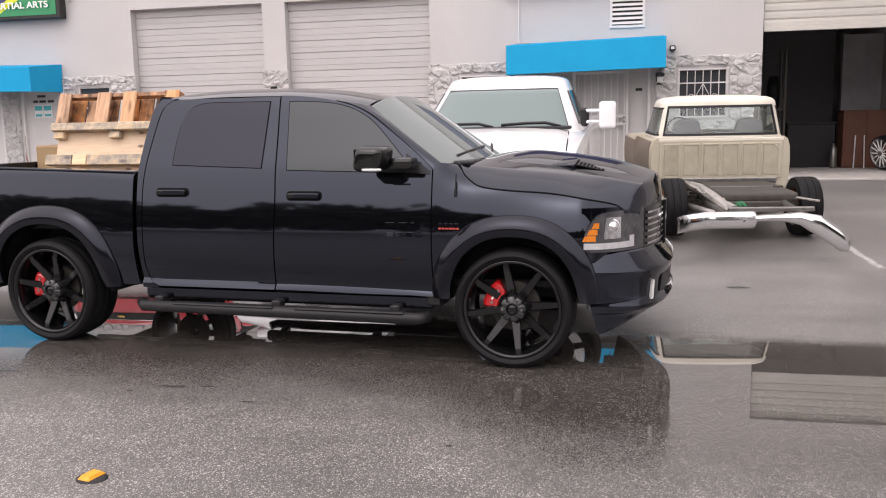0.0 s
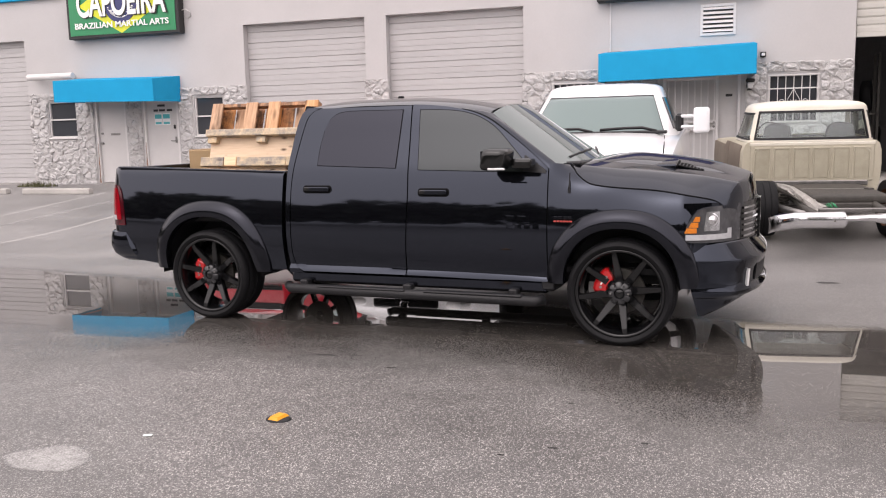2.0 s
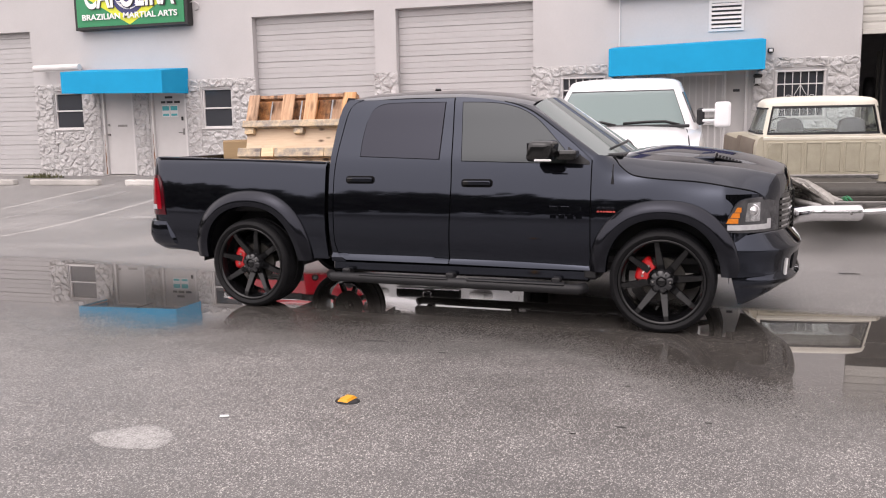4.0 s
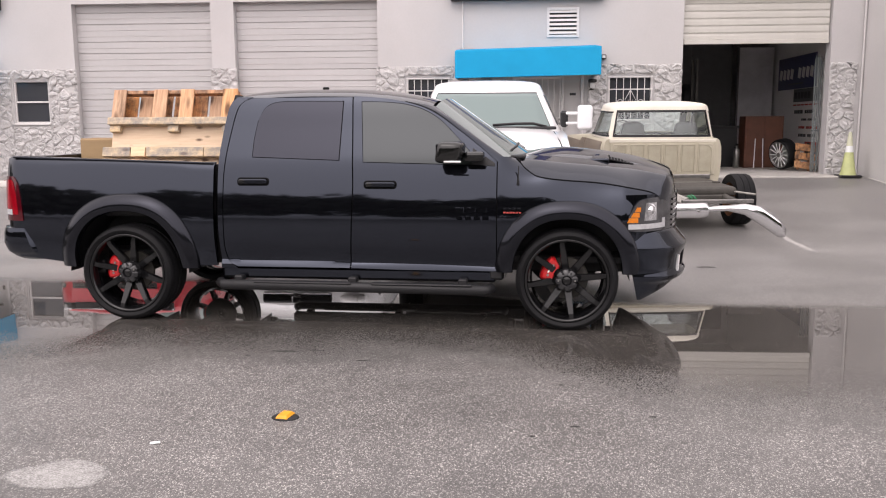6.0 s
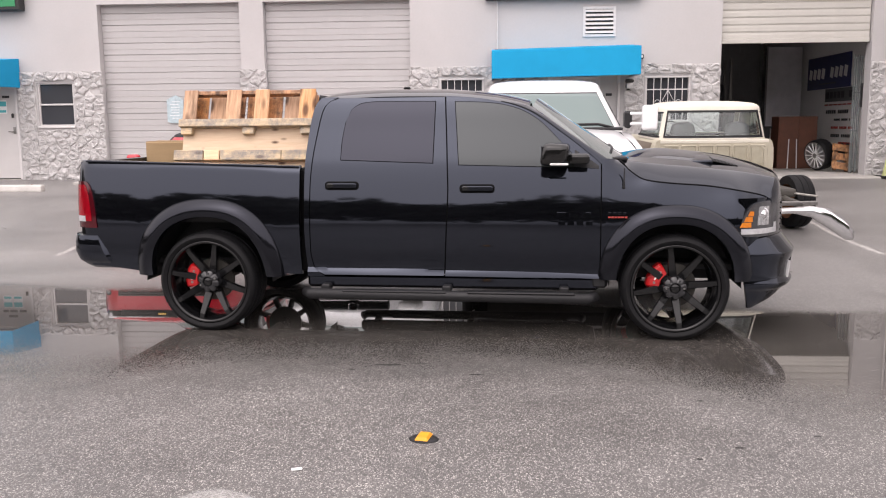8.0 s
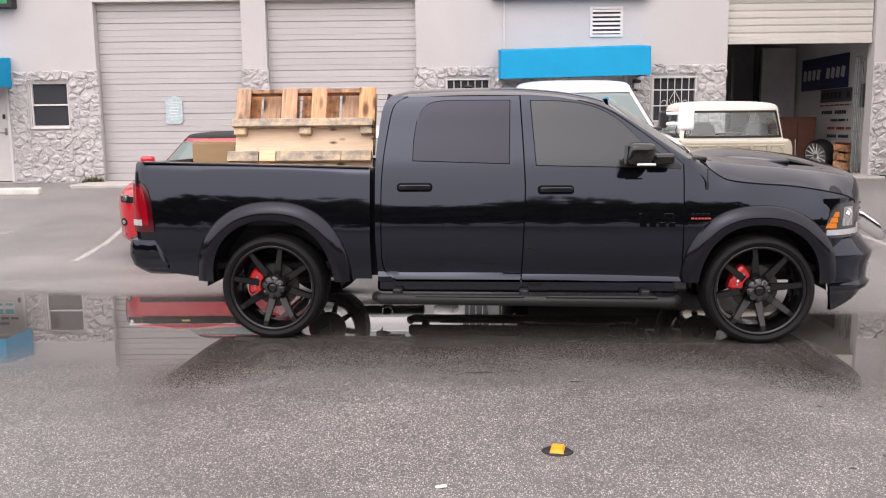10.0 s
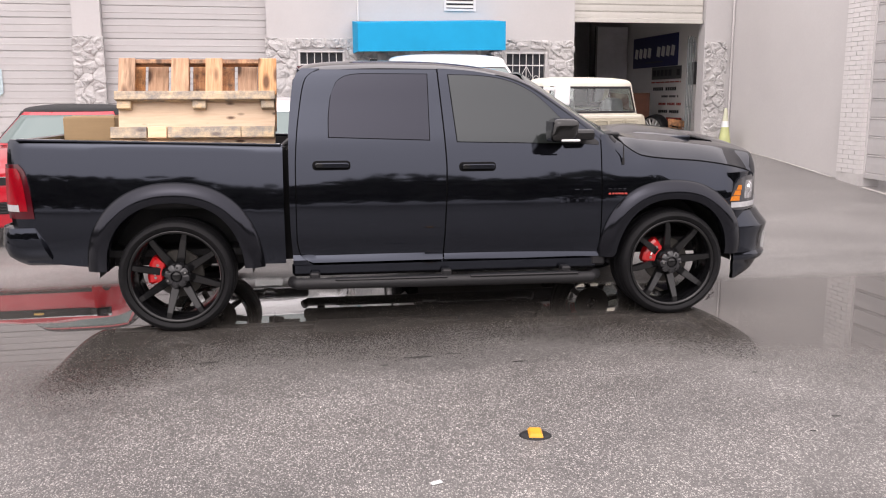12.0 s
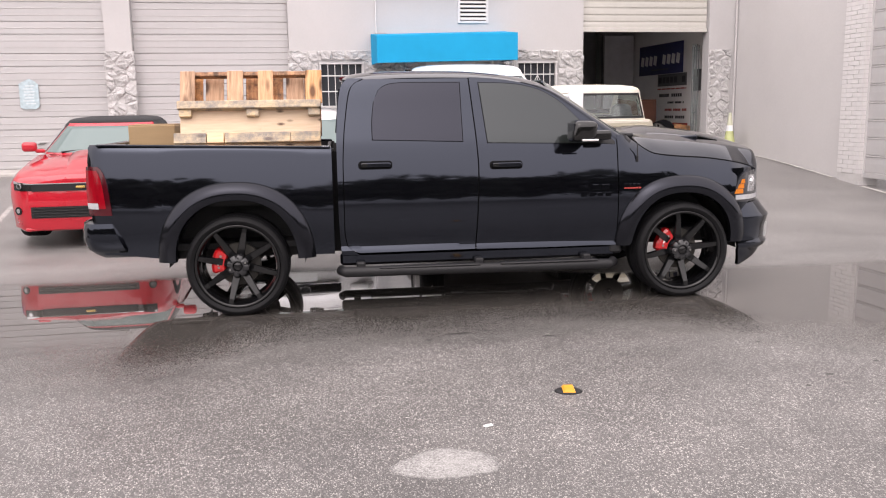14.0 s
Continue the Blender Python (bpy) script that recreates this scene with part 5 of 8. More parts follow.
box_part("bulkhead", (-1.06, 0, 1.06), (0.03, 1.78, 0.42), PLASTIC, TRUCK)
# added dark block stands in for the shade inside the cab gap
box_part("cab_gap_filler", (-1.014, 0, 0.86), (0.085, 1.80, 0.78), SEAL, TRUCK)
part("tailgate", box((-2.83, 0, 0.99), (0.07, 1.76, 0.67), 0.02, seg=2), BLACK_PAINT, TRUCK)

# tail lamps wrap round the rear corner
lamp_front = smooth_line([0.80, 0.95, 1.05, 1.13, 1.175], [-2.688, -2.703, -2.718, -2.742, -2.78])


def tail_lamp(name, za, zb, xa, material, lift, label=""):
    for s in (-1, 1):
        def fn(u, v, s=s, d=0.0):
            z = za + v * (zb - za)
            x0, x1 = tail_edge(z) - 0.014, lamp_front(z) + xa
            x = x0 + u * (x1 - x0)
            h = side_bed(z) * plan(x) + lift - d
            return (x, s * h, z)
        skin(name, fn, 10, 14, material, TRUCK, lambda u, v, f=fn: f(u, v, d=0.04), label)


tail_lamp("tail_lamp", 0.808, 1.172, 0.0, DARK_RED_LENS, 0.008, "dark red wraparound tail lamp")
tail_lamp("tail_lamp_core", 0.86, 1.145, -0.036, RED_LENS, 0.013, "bright red lens")
tail_lamp("reverse_lamp", 0.858, 0.902, -0.088, LED, 0.017, "clear reversing lens")

# rear bumper: a wrapped bar with a step
rear_prof = [(0.0, 0.755), (0.03, 0.745), (0.04, 0.70), (0.045, 0.62), (0.02, 0.545), (-0.03, 0.50), (-0.08, 0.47)]


def rear_bumper(u, v):
    t = v * (len(rear_prof) - 1)
    i = min(int(t), len(rear_prof) - 2)
    f = t - i
    off = rear_prof[i][0] + f * (rear_prof[i + 1][0] - rear_prof[i][0])
    z = rear_prof[i][1] + f * (rear_prof[i + 1][1] - rear_prof[i][1])
    a = math.pi * u
    y = -math.copysign(abs(math.cos(a)) ** (2 / 4.5), math.cos(a)) * (0.965 + off)
    x = -2.70 - (0.245 + off) * abs(math.sin(a)) ** (2 / 4.5)
    if u < 0.1 or u > 0.9:
        e = (0.1 - u) / 0.1 if u < 0.1 else (u - 0.9) / 0.1
        x += 0.11 * e * e * (0.755 - z) / 0.28
    return (x, y, z)


skin("rear_bumper", rear_bumper, 60, 12, BLACK_PAINT, TRUCK, lambda u, v: tuple(c * k for c, k in zip(rear_bumper(u, v), (0.985, 0.95, 1.0))), "glossy black rear bumper")
box_part("bumper_step", (-2.82, 0, 0.745), (0.22, 1.78, 0.02), PLASTIC, TRUCK, 0.006, "black ribbed step pad")

# doors and windows
roof_line = smooth_line([-0.96, -0.90, -0.75, -0.34, 0.10, 0.32, 0.54, 0.70, 0.95, 1.19, 1.30], [1.36, 1.70, 1.80, 1.815, 1.81, 1.795, 1.755, 1.70, 1.53, 1.34, 1.24])
door_r_back = smooth_line([0.45, 0.50, 0.635, 1.12, 1.36, 1.51, 1.68, 1.745, 1.785, 1.803], [-0.84, -0.93, -0.953, -0.95, -0.936, -0.918, -0.89, -0.866, -0.82, -0.765])
door_split = smooth_line([0.44, 0.8, 1.1, 1.3, 1.8], [0.078, 0.097, 0.108, 0.10, 0.068])


def cab_half(x, z):
    """Door skin, with the sill flare that fades towards the front."""
    k = 0.55 + 0.45 * min(1, max(0, (1.08 - x) / 1.9))
    top = 0.508 - 0.03 * (x + 0.8) / 1.9
    return side_cab(z) + 0.046 * k * min(1, max(0, (top - z) / (0.044 * k)))


def panel_between(name, xa, xb, za, zb, half, material, lift, nx, nz, fold=0.02, label="", sides=(-1, 1)):
    """A panel between two edges that lean with height: xa(z), xb(z), and two edges along: za(x), zb(x)."""
    for s in sides:
        def outer(u, v, s=s, d=0.0):
            x = (xa(1.2) + xb(1.2)) / 2
            z = za(x) + v * (zb(x) - za(x))
            for _ in range(4):
                x = xa(z) + u * (xb(z) - xa(z))
                z = za(x) + v * (zb(x) - za(x))
            return (x, s * (half(x, z) + lift - d), z)
        skin(name, outer, nx, nz, material, TRUCK, (lambda u, v, o=outer: o(u, v, d=fold)), label)


for s in (-1, 1):
    def rear_skin(u, v, s=s, d=0.0):
        z = 0.455 + v * (1.803 - 0.455)
        a = door_r_back(z)
        x = a + u * (door_split(z) - 0.005 - a)
        return (x, s * (cab_half(x, z) - d), z)
    skin("rear_door", rear_skin, 26, 56, BLACK_PAINT, TRUCK, lambda u, v, f=rear_skin: f(u, v, d=0.02))

    def front_skin(u, v, s=s, d=0.0):
        x = 0.105 + u * 1.133
        z = 0.445 + v * (roof_line(x) - 0.445)
        x += (door_split(z) - 0.1) * (1 - u)
        return (x, s * (cab_half(x, z) - d), z)
    skin("front_door", front_skin, 44, 56, BLACK_PAINT, TRUCK, lambda u, v, f=front_skin: f(u, v, d=0.02))
# cab corner behind the rear door
panel_between("cab_corner", smooth_line([0.4, 0.8, 1.3, 1.5, 1.68, 1.76, 1.81, 1.85], [-0.985, -1.0, -1.0, -0.988, -0.967, -0.945, -0.90, -0.84]),
              lambda z: door_r_back(z) - 0.008, lambda x: 0.44, lambda x: 1.81, cab_half, BLACK_PAINT, 0.0, 8, 40)

# dark jambs behind the shut lines
for s in (-1, 1):
    for edge, top in ((lambda z: door_r_back(z) - 0.004, 1.80), (door_split, 1.80), (lambda z: 1.243, 1.28)):
        skin("door_jamb", lambda u, v, s=s, e=edge, t=top: (e(0.46 + v * (t - 0.46)) + (u - 0.5) * 0.05, s * (side_cab(0.46 + v * (t - 0.46)) - 0.016), 0.46 + v * (t - 0.46)), 2, 30, SEAL, TRUCK,
             lambda u, v, s=s, e=edge, t=top: (e(0.46 + v * (t - 0.46)) + (u - 0.5) * 0.05, s * (side_cab(0.46 + v * (t - 0.46)) - 0.03), 0.46 + v * (t - 0.46)))

win_r = lambda x: 1.335 - 0.027 * (x + 0.75) / 0.75
win_r_top = smooth_line([-0.735, -0.70, -0.65, -0.565, -0.46, -0.02], [1.45, 1.62, 1.722, 1.762, 1.771, 1.768])
win_f = lambda x: 1.296 - 0.02 * (x - 0.15) / 0.8
win_f_top = smooth_line([0.12, 0.30, 0.45, 0.60, 0.76, 0.95, 1.02, 1.10], [1.764, 1.76, 1.748, 1.715, 1.635, 1.455, 1.38, 1.30])
for name, mat_, lift, g in (("window_seal", SEAL, 0.003, 0.006), ("side_window", TINT, 0.006, 0.0)):
    panel_between(name, lambda z, g=g: -0.718 - g + 0.035 * max(0, (z - 1.4) / 0.3) ** 2, lambda z, g=g: -0.012 + g + 0.006 * (z - 1.3), lambda x, g=g: win_r(x) - g * 0.8,
                  lambda x, g=g: win_r_top(x) + g * 0.8, cab_half, mat_, lift, 30, 16, 0.02, "black window seal" if g else "dark tinted window")
    panel_between(name, lambda z, g=g: 0.190 - g - 0.042 * (z - 1.29) / 0.47, lambda z, g=g: 1.045 + g, lambda x, g=g: win_f(x) - g * 0.8,
                  lambda x, g=g: max(win_f(x) + 0.004, win_f_top(x) + g * 0.8), cab_half, TINT_FRONT if mat_ is TINT else mat_, lift, 34, 16, 0.02, "black window seal" if g else "dark tinted window")
# sail panel ahead of the front window
for s in (-1, 1):
    bm = bmesh.new()
    ring = [(1.04, 1.275), (1.225, 1.262), (1.225, 1.285), (1.05, 1.40)]
    fr = [bm.verts.new((x, s * (side_cab(z) + 0.006), z)) for x, z in ring]
    bk = [bm.verts.new((x, s * (side_cab(z) - 0.02), z)) for x, z in ring]
    bm.faces.new(fr), bm.faces.new(bk[::-1])
    for k in range(4):
        bm.faces.new([fr[k], fr[(k + 1) % 4], bk[(k + 1) % 4], bk[k]])
    part("mirror_sail", bm, PLASTIC, TRUCK)

# roof, pillars, glass
roof_z = smooth_line([-0.95, -0.92, -0.85, -0.66, -0.34, 0.0, 0.24, 0.45, 0.62, 0.72], [1.80, 1.838, 1.862, 1.880, 1.887, 1.883, 1.867, 1.842, 1.808, 1.782])


def roof_fn(u, v, d=0.0):
    x = -0.935 + u * 1.645
    w = 2 * v - 1
    e = roof_line(x) - 0.004 if x > -0.75 else 1.80
    half = side_cab(e) * (1 - (0.03 * max(0, (-0.80 - x) / 0.135) ** 2))
    y = w * half
    return (x, y, e + (roof_z(x) - e) * (1 - abs(w) ** 3.2) - d)


skin("roof", roof_fn, 40, 40, BLACK_PAINT, TRUCK, lambda u, v: roof_fn(u, v, 0.02))
skin("cab_back", lambda u, v: (-0.985 + 0.055 * max(0, v - 0.5) / 0.5, (2 * u - 1) * (side_cab(0.5 + v * 1.33) - 0.01), 0.5 + v * 1.33), 20, 30, BLACK_PAINT, TRUCK)
box_part("rear_window", (-0.978, 0, 1.56), (0.02, 1.2, 0.36), TINT, TRUCK, 0.006, turn=Matrix.Rotation(radians(6), 4, "Y"))
part("third_brake_lamp", box((-0.925, 0, 1.83), (0.06, 0.34, 0.035), 0.01), DARK_RED_LENS, TRUCK, "red high brake lamp")


def shield_fn(u, v, d=0.0, inset=0.0):
    """Windscreen: curved in plan, from cowl to roof."""
    w = (2 * u - 1)
    half = (0.905 - inset) + (0.700 - 0.905) * v
    y = w * half
    bow = 0.17 * (1 - abs(w) ** 2.2)
    x = 1.29 + bow + (0.70 - 1.29 + 0.03 - bow * 0.75) * v
    top = 1.697 + 0.086 * (1 - abs(w * 0.91) ** 3.2)
    z = 1.325 + (top - 1.325) * v + 0.02 * (1 - w * w)
    return (x + d * 0.6, y, z + d)


skin("windscreen", lambda u, v: shield_fn(u, v, 0.0, 0.02), 30, 12, SHIELD_PALE, TRUCK, lambda u, v: shield_fn(u, v, -0.012, 0.02), "windscreen with reflected sky put into its pale colour")
for s in (0.0, 1.0):
    def pillar(u, v, s=s, d=0.0):
        sg = -1 if s == 0 else 1
        x = 0.50 + v * 0.742
        z = roof_line(x)
        b = (x + 0.004, sg * side_cab(z), z + 0.002)
        a = shield_fn(s, min(1, max(0, 1 - (v - 0.12) / 0.88)), 0.004, 0.02)
        p = [b[i] + u * (a[i] - b[i]) for i in range(3)]
        bulge = 0.008 * math.sin(math.pi * u)
        return (p[0] + bulge * 0.6 - d, p[1] + sg * (bulge * 0.5 - d), p[2] + bulge * 0.6)
    skin("a_pillar", pillar, 8, 22, BLACK_PAINT, TRUCK, lambda u, v, f=pillar: f(u, v, d=0.02))
for y0, y1 in ((-0.62, 0.05), (0.12, 0.72)):
    pts = [(1.43 - 0.16 * abs(y0), y0, 1.37), (1.40 - 0.13 * abs((y0 + y1) / 2), (y0 + y1) / 2, 1.40), (1.37 - 0.13 * abs(y1), y1, 1.415)]
    v, f = bent_tube(pts, 0.011, 8)
    mesh_object("wiper", v, f, PLASTIC, TRUCK, True)
part("cowl", box((1.37, 0, 1.325), (0.16, 1.5, 0.03), 0.01), PLASTIC, TRUCK, "black plastic cowl")

# front wings and bonnet share one surface, cut along the bonnet's edge
def ease(t):
    t = min(1.0, max(0.0, t))
    return t * t * (3 - 2 * t)


def crown(x, z):
    """How far the section has turned in towards the middle at height z: a steady tumble, then the roll of the shoulder."""
    m = max(hood_mid(x), hood_edge(x) + 0.02)
    lean = side_cab(z) if z < 1.06 else side_cab(1.06) - 0.15 * (z - 1.06)
    lean -= 0.85 * ease((x - 1.6) / 0.5) * max(0.0, z - 0.85) ** 2
    return lean * max(0.02, 1 - min(1, max(0, (z - 1.0) / (m - 1.0))) ** 3) ** (1 / 4)


def wing_base(x):
    """Half-width of the front body at its waist, drawn in round the nose."""
    return 1.0 if x < 2.2 else 1.0 - 0.118 * ease((x - 2.2) / 0.25)


def wing_half(x, z):
    h = wing_base(x) * crown(x, z)
    if x < 1.55:
        k = ease((x - 1.247) / 0.30)
        h = side_cab(z) * (1 - k) + h * k
    return h


def wing_bottom(x):
    return arch_z(x, AXLE_F, 0.52, 0.44)


side_panel("front_wing", span(1.247, 2.26), wing_bottom, lambda x: max(hood_edge(x) - 0.011, wing_bottom(x) + 0.02), wing_half, nx=56, nz=20)
def wing_tip(u, v, s, d=0.0):
    """The wing's forward end, over the headlamp and up to the bonnet's edge."""
    x = 2.256 + u * 0.19
    z0 = 0.82 + 0.192 * ease((x - 2.205) / 0.145)
    z = z0 + v * (hood_edge(x) - 0.011 - z0)
    return (x, s * (wing_half(x, z) - d), z)


for s in (-1, 1):
    skin("wing_tip", lambda u, v, s=s: wing_tip(u, v, s), 12, 8, BLACK_PAINT, TRUCK, lambda u, v, s=s: wing_tip(u, v, s, 0.03))
    box_part("rocker", (0.12, s * 0.915, 0.40), (2.24, 0.07, 0.10), BLACK_PAINT, TRUCK, 0.02)
    part("mud_panel", box((1.24, s * 0.93, 0.42), (0.12, 0.06, 0.10), 0.02), PLASTIC, TRUCK)


LIP = 0.055        # length over which the bonnet turns down to the grille


def hood_fn(u, v, d=0.0):
    """A raised middle, a crease each side, a sloping strip down to the shut line, and a blunt front edge."""
    w = 2 * v - 1
    xr = 1.335 + 0.09 * (1 - w * w) + 0.04 * abs(w) ** 6
    xf = nose_x(w * 0.82, 0.487, 0.975) + 0.004
    turn = max(0.0, (u - 0.78) / 0.22) * math.pi / 2
    x = xr + min(1.0, u / 0.78) * (xf - LIP - xr) + LIP * math.sin(turn)
    e = hood_edge(x)
    edge = wing_half(x, e)
    a, y = abs(w), abs(w) * edge
    yc = min(0.72 - 0.11 * ease((x - 1.4) / 1.25), edge - 0.05)
    c = max(hood_crease(x), e + 0.004)
    m = max(hood_top(x), c + 0.004)
    if y < yc:
        z = c + (m - c) * (1 - (y / yc) ** 1.3)
    else:
        k = (y - yc) / (edge - yc)
        z = c + (e - c) * (0.66 * k + 0.34 * k * k)
    z += 0.010 * max(0, 1 - (a / 0.5) ** 6) * min(1, 5 * u) * min(1, 5 * max(0, 0.8 - u))
    low = min(e, 1.022)
    z = low + (z - low) * max(0.0, math.cos(turn)) ** 0.8
    return (x, w * edge, z - d)


skin("bonnet", hood_fn, 96, 80, BLACK_PAINT, TRUCK, lambda u, v: hood_fn(u, v, 0.02), "black power-bulge bonnet")


def hood_point(x, y):
    best = min(((u, abs(hood_fn(u, (y / 0.92 + 1) / 2)[0] - x)) for u in np.linspace(0, 1, 121)), key=lambda t: t[1])[0]
    return hood_fn(best, (y / 0.92 + 1) / 2)


for s in (-1, 1):
    # a raised nostril with a louvred mouth, and the shallow tray that runs forward from it
    p = hood_point(2.05, s * 0.38)
    hump = box((-0.06, 0, 0.006), (0.26, 0.24, 0.04), 0.016, seg=4)
    for q in hump.verts:
        k = max(0.0, min(1.0, (0.07 - q.co.x) / 0.26))
        q.co.z -= 0.045 * k * k
        q.co.y *= 1 - 0.25 * k
    sc_ = part("bonnet_scoop", hump, BLACK_PAINT, TRUCK, "black bonnet scoop", smooth=True)
    sc_.matrix_basis = pose(p[0], p[1], p[2] - 0.008, s * -9, 7, 0)
    part("mouth", box((0.070, 0, 0.010), (0.012, 0.19, 0.020), 0.004), SEAL, sc_, "black scoop mouth")
    for k in range(3):
        part("louvre", box((0.0765, 0, 0.004 + 0.006 * k), (0.005, 0.18, 0.002), 0.0005), SEAL, sc_)
    q = hood_point(2.22, s * 0.40)
    tray = part("scoop_tray", box((0, 0, 0), (0.21, 0.12, 0.008), 0.003), SEAL, TRUCK, "black mesh tray in front of the scoop")
    tray.matrix_basis = pose(q[0], q[1], q[2] - 0.001, s * -9, 12, 0)
    for k in range(7):
        part("slat", box((-0.078 + 0.026 * k, 0, 0.0032), (0.010, 0.10, 0.003), 0.001), PLASTIC, tray)


def nose(z0, z1, a0, a1, b0, b1, name, material, ua, ub, nu, nv, lift=0.0, back=0.05, label="", bulge=0.0, xc=2.2, n=NOSE):
    """A band swept round the front: reach a and half-width b change with height."""
    def fn(u, v, d=0.0):
        t = ua + (ub - ua) * u
        z = z0 + v * (z1 - z0)
        a, b = a0 + (a1 - a0) * v + lift - d + bulge * math.sin(math.pi * v), b0 + (b1 - b0) * v + lift - d + bulge * math.sin(math.pi * v)
        ang = math.pi * t
        y = -math.copysign(abs(math.cos(ang)) ** (2 / n), math.cos(ang)) * b
        x = xc + a * abs(math.sin(ang)) ** (2 / n)
        return (x, y, z)
    return skin(name, fn, nu, nv, material, TRUCK, lambda u, v: fn(u, v, back), label)


nose(0.70, 1.045, 0.485, 0.487, 0.985, 0.96, "nose_shell", BLACK_PAINT, 0.012, 0.988, 70, 10)
front_prof = [(0.42, 0.90, 0.225), (0.48, 0.935, 0.29), (0.515, 0.955, 0.355), (0.565, 0.98, 0.385), (0.575, 0.985, 0.415), (0.54, 0.98, 0.445), (0.55, 0.985, 0.55), (0.572, 0.990, 0.60), (0.580, 0.994, 0.638), (0.574, 0.991, 0.648), (0.540, 0.977, 0.685), (0.506, 0.960, 0.725), (0.478, 0.943, 0.762), (0.45, 0.925, 0.768)]


def front_bumper(u, v, d=0.0):
    t = v * (len(front_prof) - 1)
    i = min(int(t), len(front_prof) - 2)
    f = t - i
    a, b, z = (front_prof[i][k] + f * (front_prof[i + 1][k] - front_prof[i][k]) for k in range(3))
    ang = math.pi * (0.006 + 0.988 * u)
    y = -math.copysign(abs(math.cos(ang)) ** (2 / BUMPER), math.cos(ang)) * (b - d)
    x = 2.2 + (a - d) * abs(math.sin(ang)) ** (2 / BUMPER)
    lim = 2.235 + 0.09 * max(0, (0.62 - z) / 0.38)
    x = max(x, lim)
    return (x, y, max(z, min(0.385, 0.235 + 0.5 * (x - 2.38))))


skin("front_bumper", front_bumper, 76, 36, BLACK_PAINT, TRUCK, lambda u, v: front_bumper(u, v, 0.04), "painted black front bumper")
nose(0.46, 0.58, 0.545, 0.56, 0.98, 0.985, "lower_grille", PLASTIC, 0.34, 0.66, 24, 4, 0.006, 0.05, n=BUMPER)
for a, b in ((0.268, 0.281), (0.719, 0.732)):
    nose(0.435, 0.56, 0.545, 0.555, 0.982, 0.985, "fog_lamp_trim", CLEAR_LENS, a, b, 3, 6, 0.014, 0.05, "bright vertical fog lamp trim", n=BUMPER)
nose(0.715, 1.03, 0.49, 0.492, 0.985, 0.965, "grille_surround", GLOSS_PLASTIC, 0.285, 0.715, 30, 8, 0.010, 0.05, "black grille surround")
for k in range(7):
    z = 0.735 + k * 0.041
    nose(z, z + 0.014, 0.49, 0.49, 0.985, 0.982, "grille_bar", CHROME, 0.30, 0.70, 26, 2, 0.018, 0.02, "bright horizontal grille bar")
nose(0.72, 1.025, 0.49, 0.492, 0.985, 0.965, "grille_post", GLOSS_PLASTIC, 0.475, 0.525, 6, 6, 0.03, 0.03)


lamp_top = smooth_line([0.012, 0.047, 0.081, 0.14, 0.278], [0.842, 0.950, 1.004, 1.020, 1.030])
lamp_sill = smooth_line([0.012, 0.024, 0.05, 0.278], [0.825, 0.782, 0.769, 0.766])


def lamp_patch(name, za, zb, ua, ub, material, lift, back=0.02, rake=0.0, label="", nu=18, nv=8):
    """A patch of the headlamp on both front corners; rake leans its rear edge; zb 0 follows the lamp's brow."""
    for flip in (False, True):
        def fn(u, v, d=0.0, flip=flip):
            t = ua + (ub - ua) * u + rake * v * (1 - u)
            z = za + v * (zb - za) if zb else lamp_sill(t) + v * (lamp_top(t) - lamp_sill(t))
            t = 1 - t if flip else t
            k = (z - 0.70) / 0.345
            a, b = 0.485 + lift - d, 0.985 - 0.025 * k + lift - d
            ang = math.pi * t
            y = -math.copysign(abs(math.cos(ang)) ** (2 / NOSE), math.cos(ang)) * b
            return (2.2 + a * abs(math.sin(ang)) ** (2 / NOSE), y, z)
        skin(name, fn, nu, nv, material, TRUCK, lambda u, v, f=fn: f(u, v, back), label)


lamp_patch("headlamp", 0.78, 0, 0.0125, 0.278, LAMP_SHELL, 0.020, 0.03, 0.0, "black headlamp housing", 26)
lamp_patch("headlamp_bowl", 0.850, 0.985, 0.096, 0.165, BOWL, 0.023, 0.02, 0.01, "smoked reflector")
for k in range(3):
    lamp_patch("turn_reflector", 0.838 + 0.040 * k, 0.873 + 0.040 * k, 0.016 + 0.017 * k, 0.066 + 0.006 * k, AMBER, 0.025, 0.02, 0.01, "amber turn reflector", 5, 3)
lamp_patch("running_light", 0.788, 0.826, 0.022, 0.224, LED, 0.025, 0.02, 0.0, "white running light strip", 18, 3)
lamp_patch("running_light", 0.826, 0.862, 0.204, 0.224, LED, 0.025, 0.02, 0.0, "white running light strip", 4, 3)
for s in (-1, 1):
    v, f = lathe([(0.0, 0.022), (0.022, 0.018), (0.036, 0.006), (0.04, 0.004), (0.05, 0.008), (0.056, 0.0), (0.06, -0.01)], 24, "z")
    ob = mesh_object("projector", v, f, CHROME, TRUCK, True, "round projector lens")
    yv = 0.895
    ob.matrix_basis = Matrix.Translation((nose_x(yv, 0.485, 0.965) + 0.012, s * (yv + 0.010), 0.925)) @ Vector((0.48, s * 0.87, 0.02)).to_track_quat("Z", "Y").to_matrix().to_4x4()

# dark shut line between bonnet and wing
for s in (-1, 1):
    pts = [(x, s * (wing_half(x, hood_edge(x) - 0.005) + 0.0005), hood_edge(x) - 0.005) for x in np.linspace(1.385, 2.43, 40)]
    v, f = bent_tube(pts, 0.0045, 6)
    mesh_object("shut_line", v, f, SEAL, TRUCK, True)

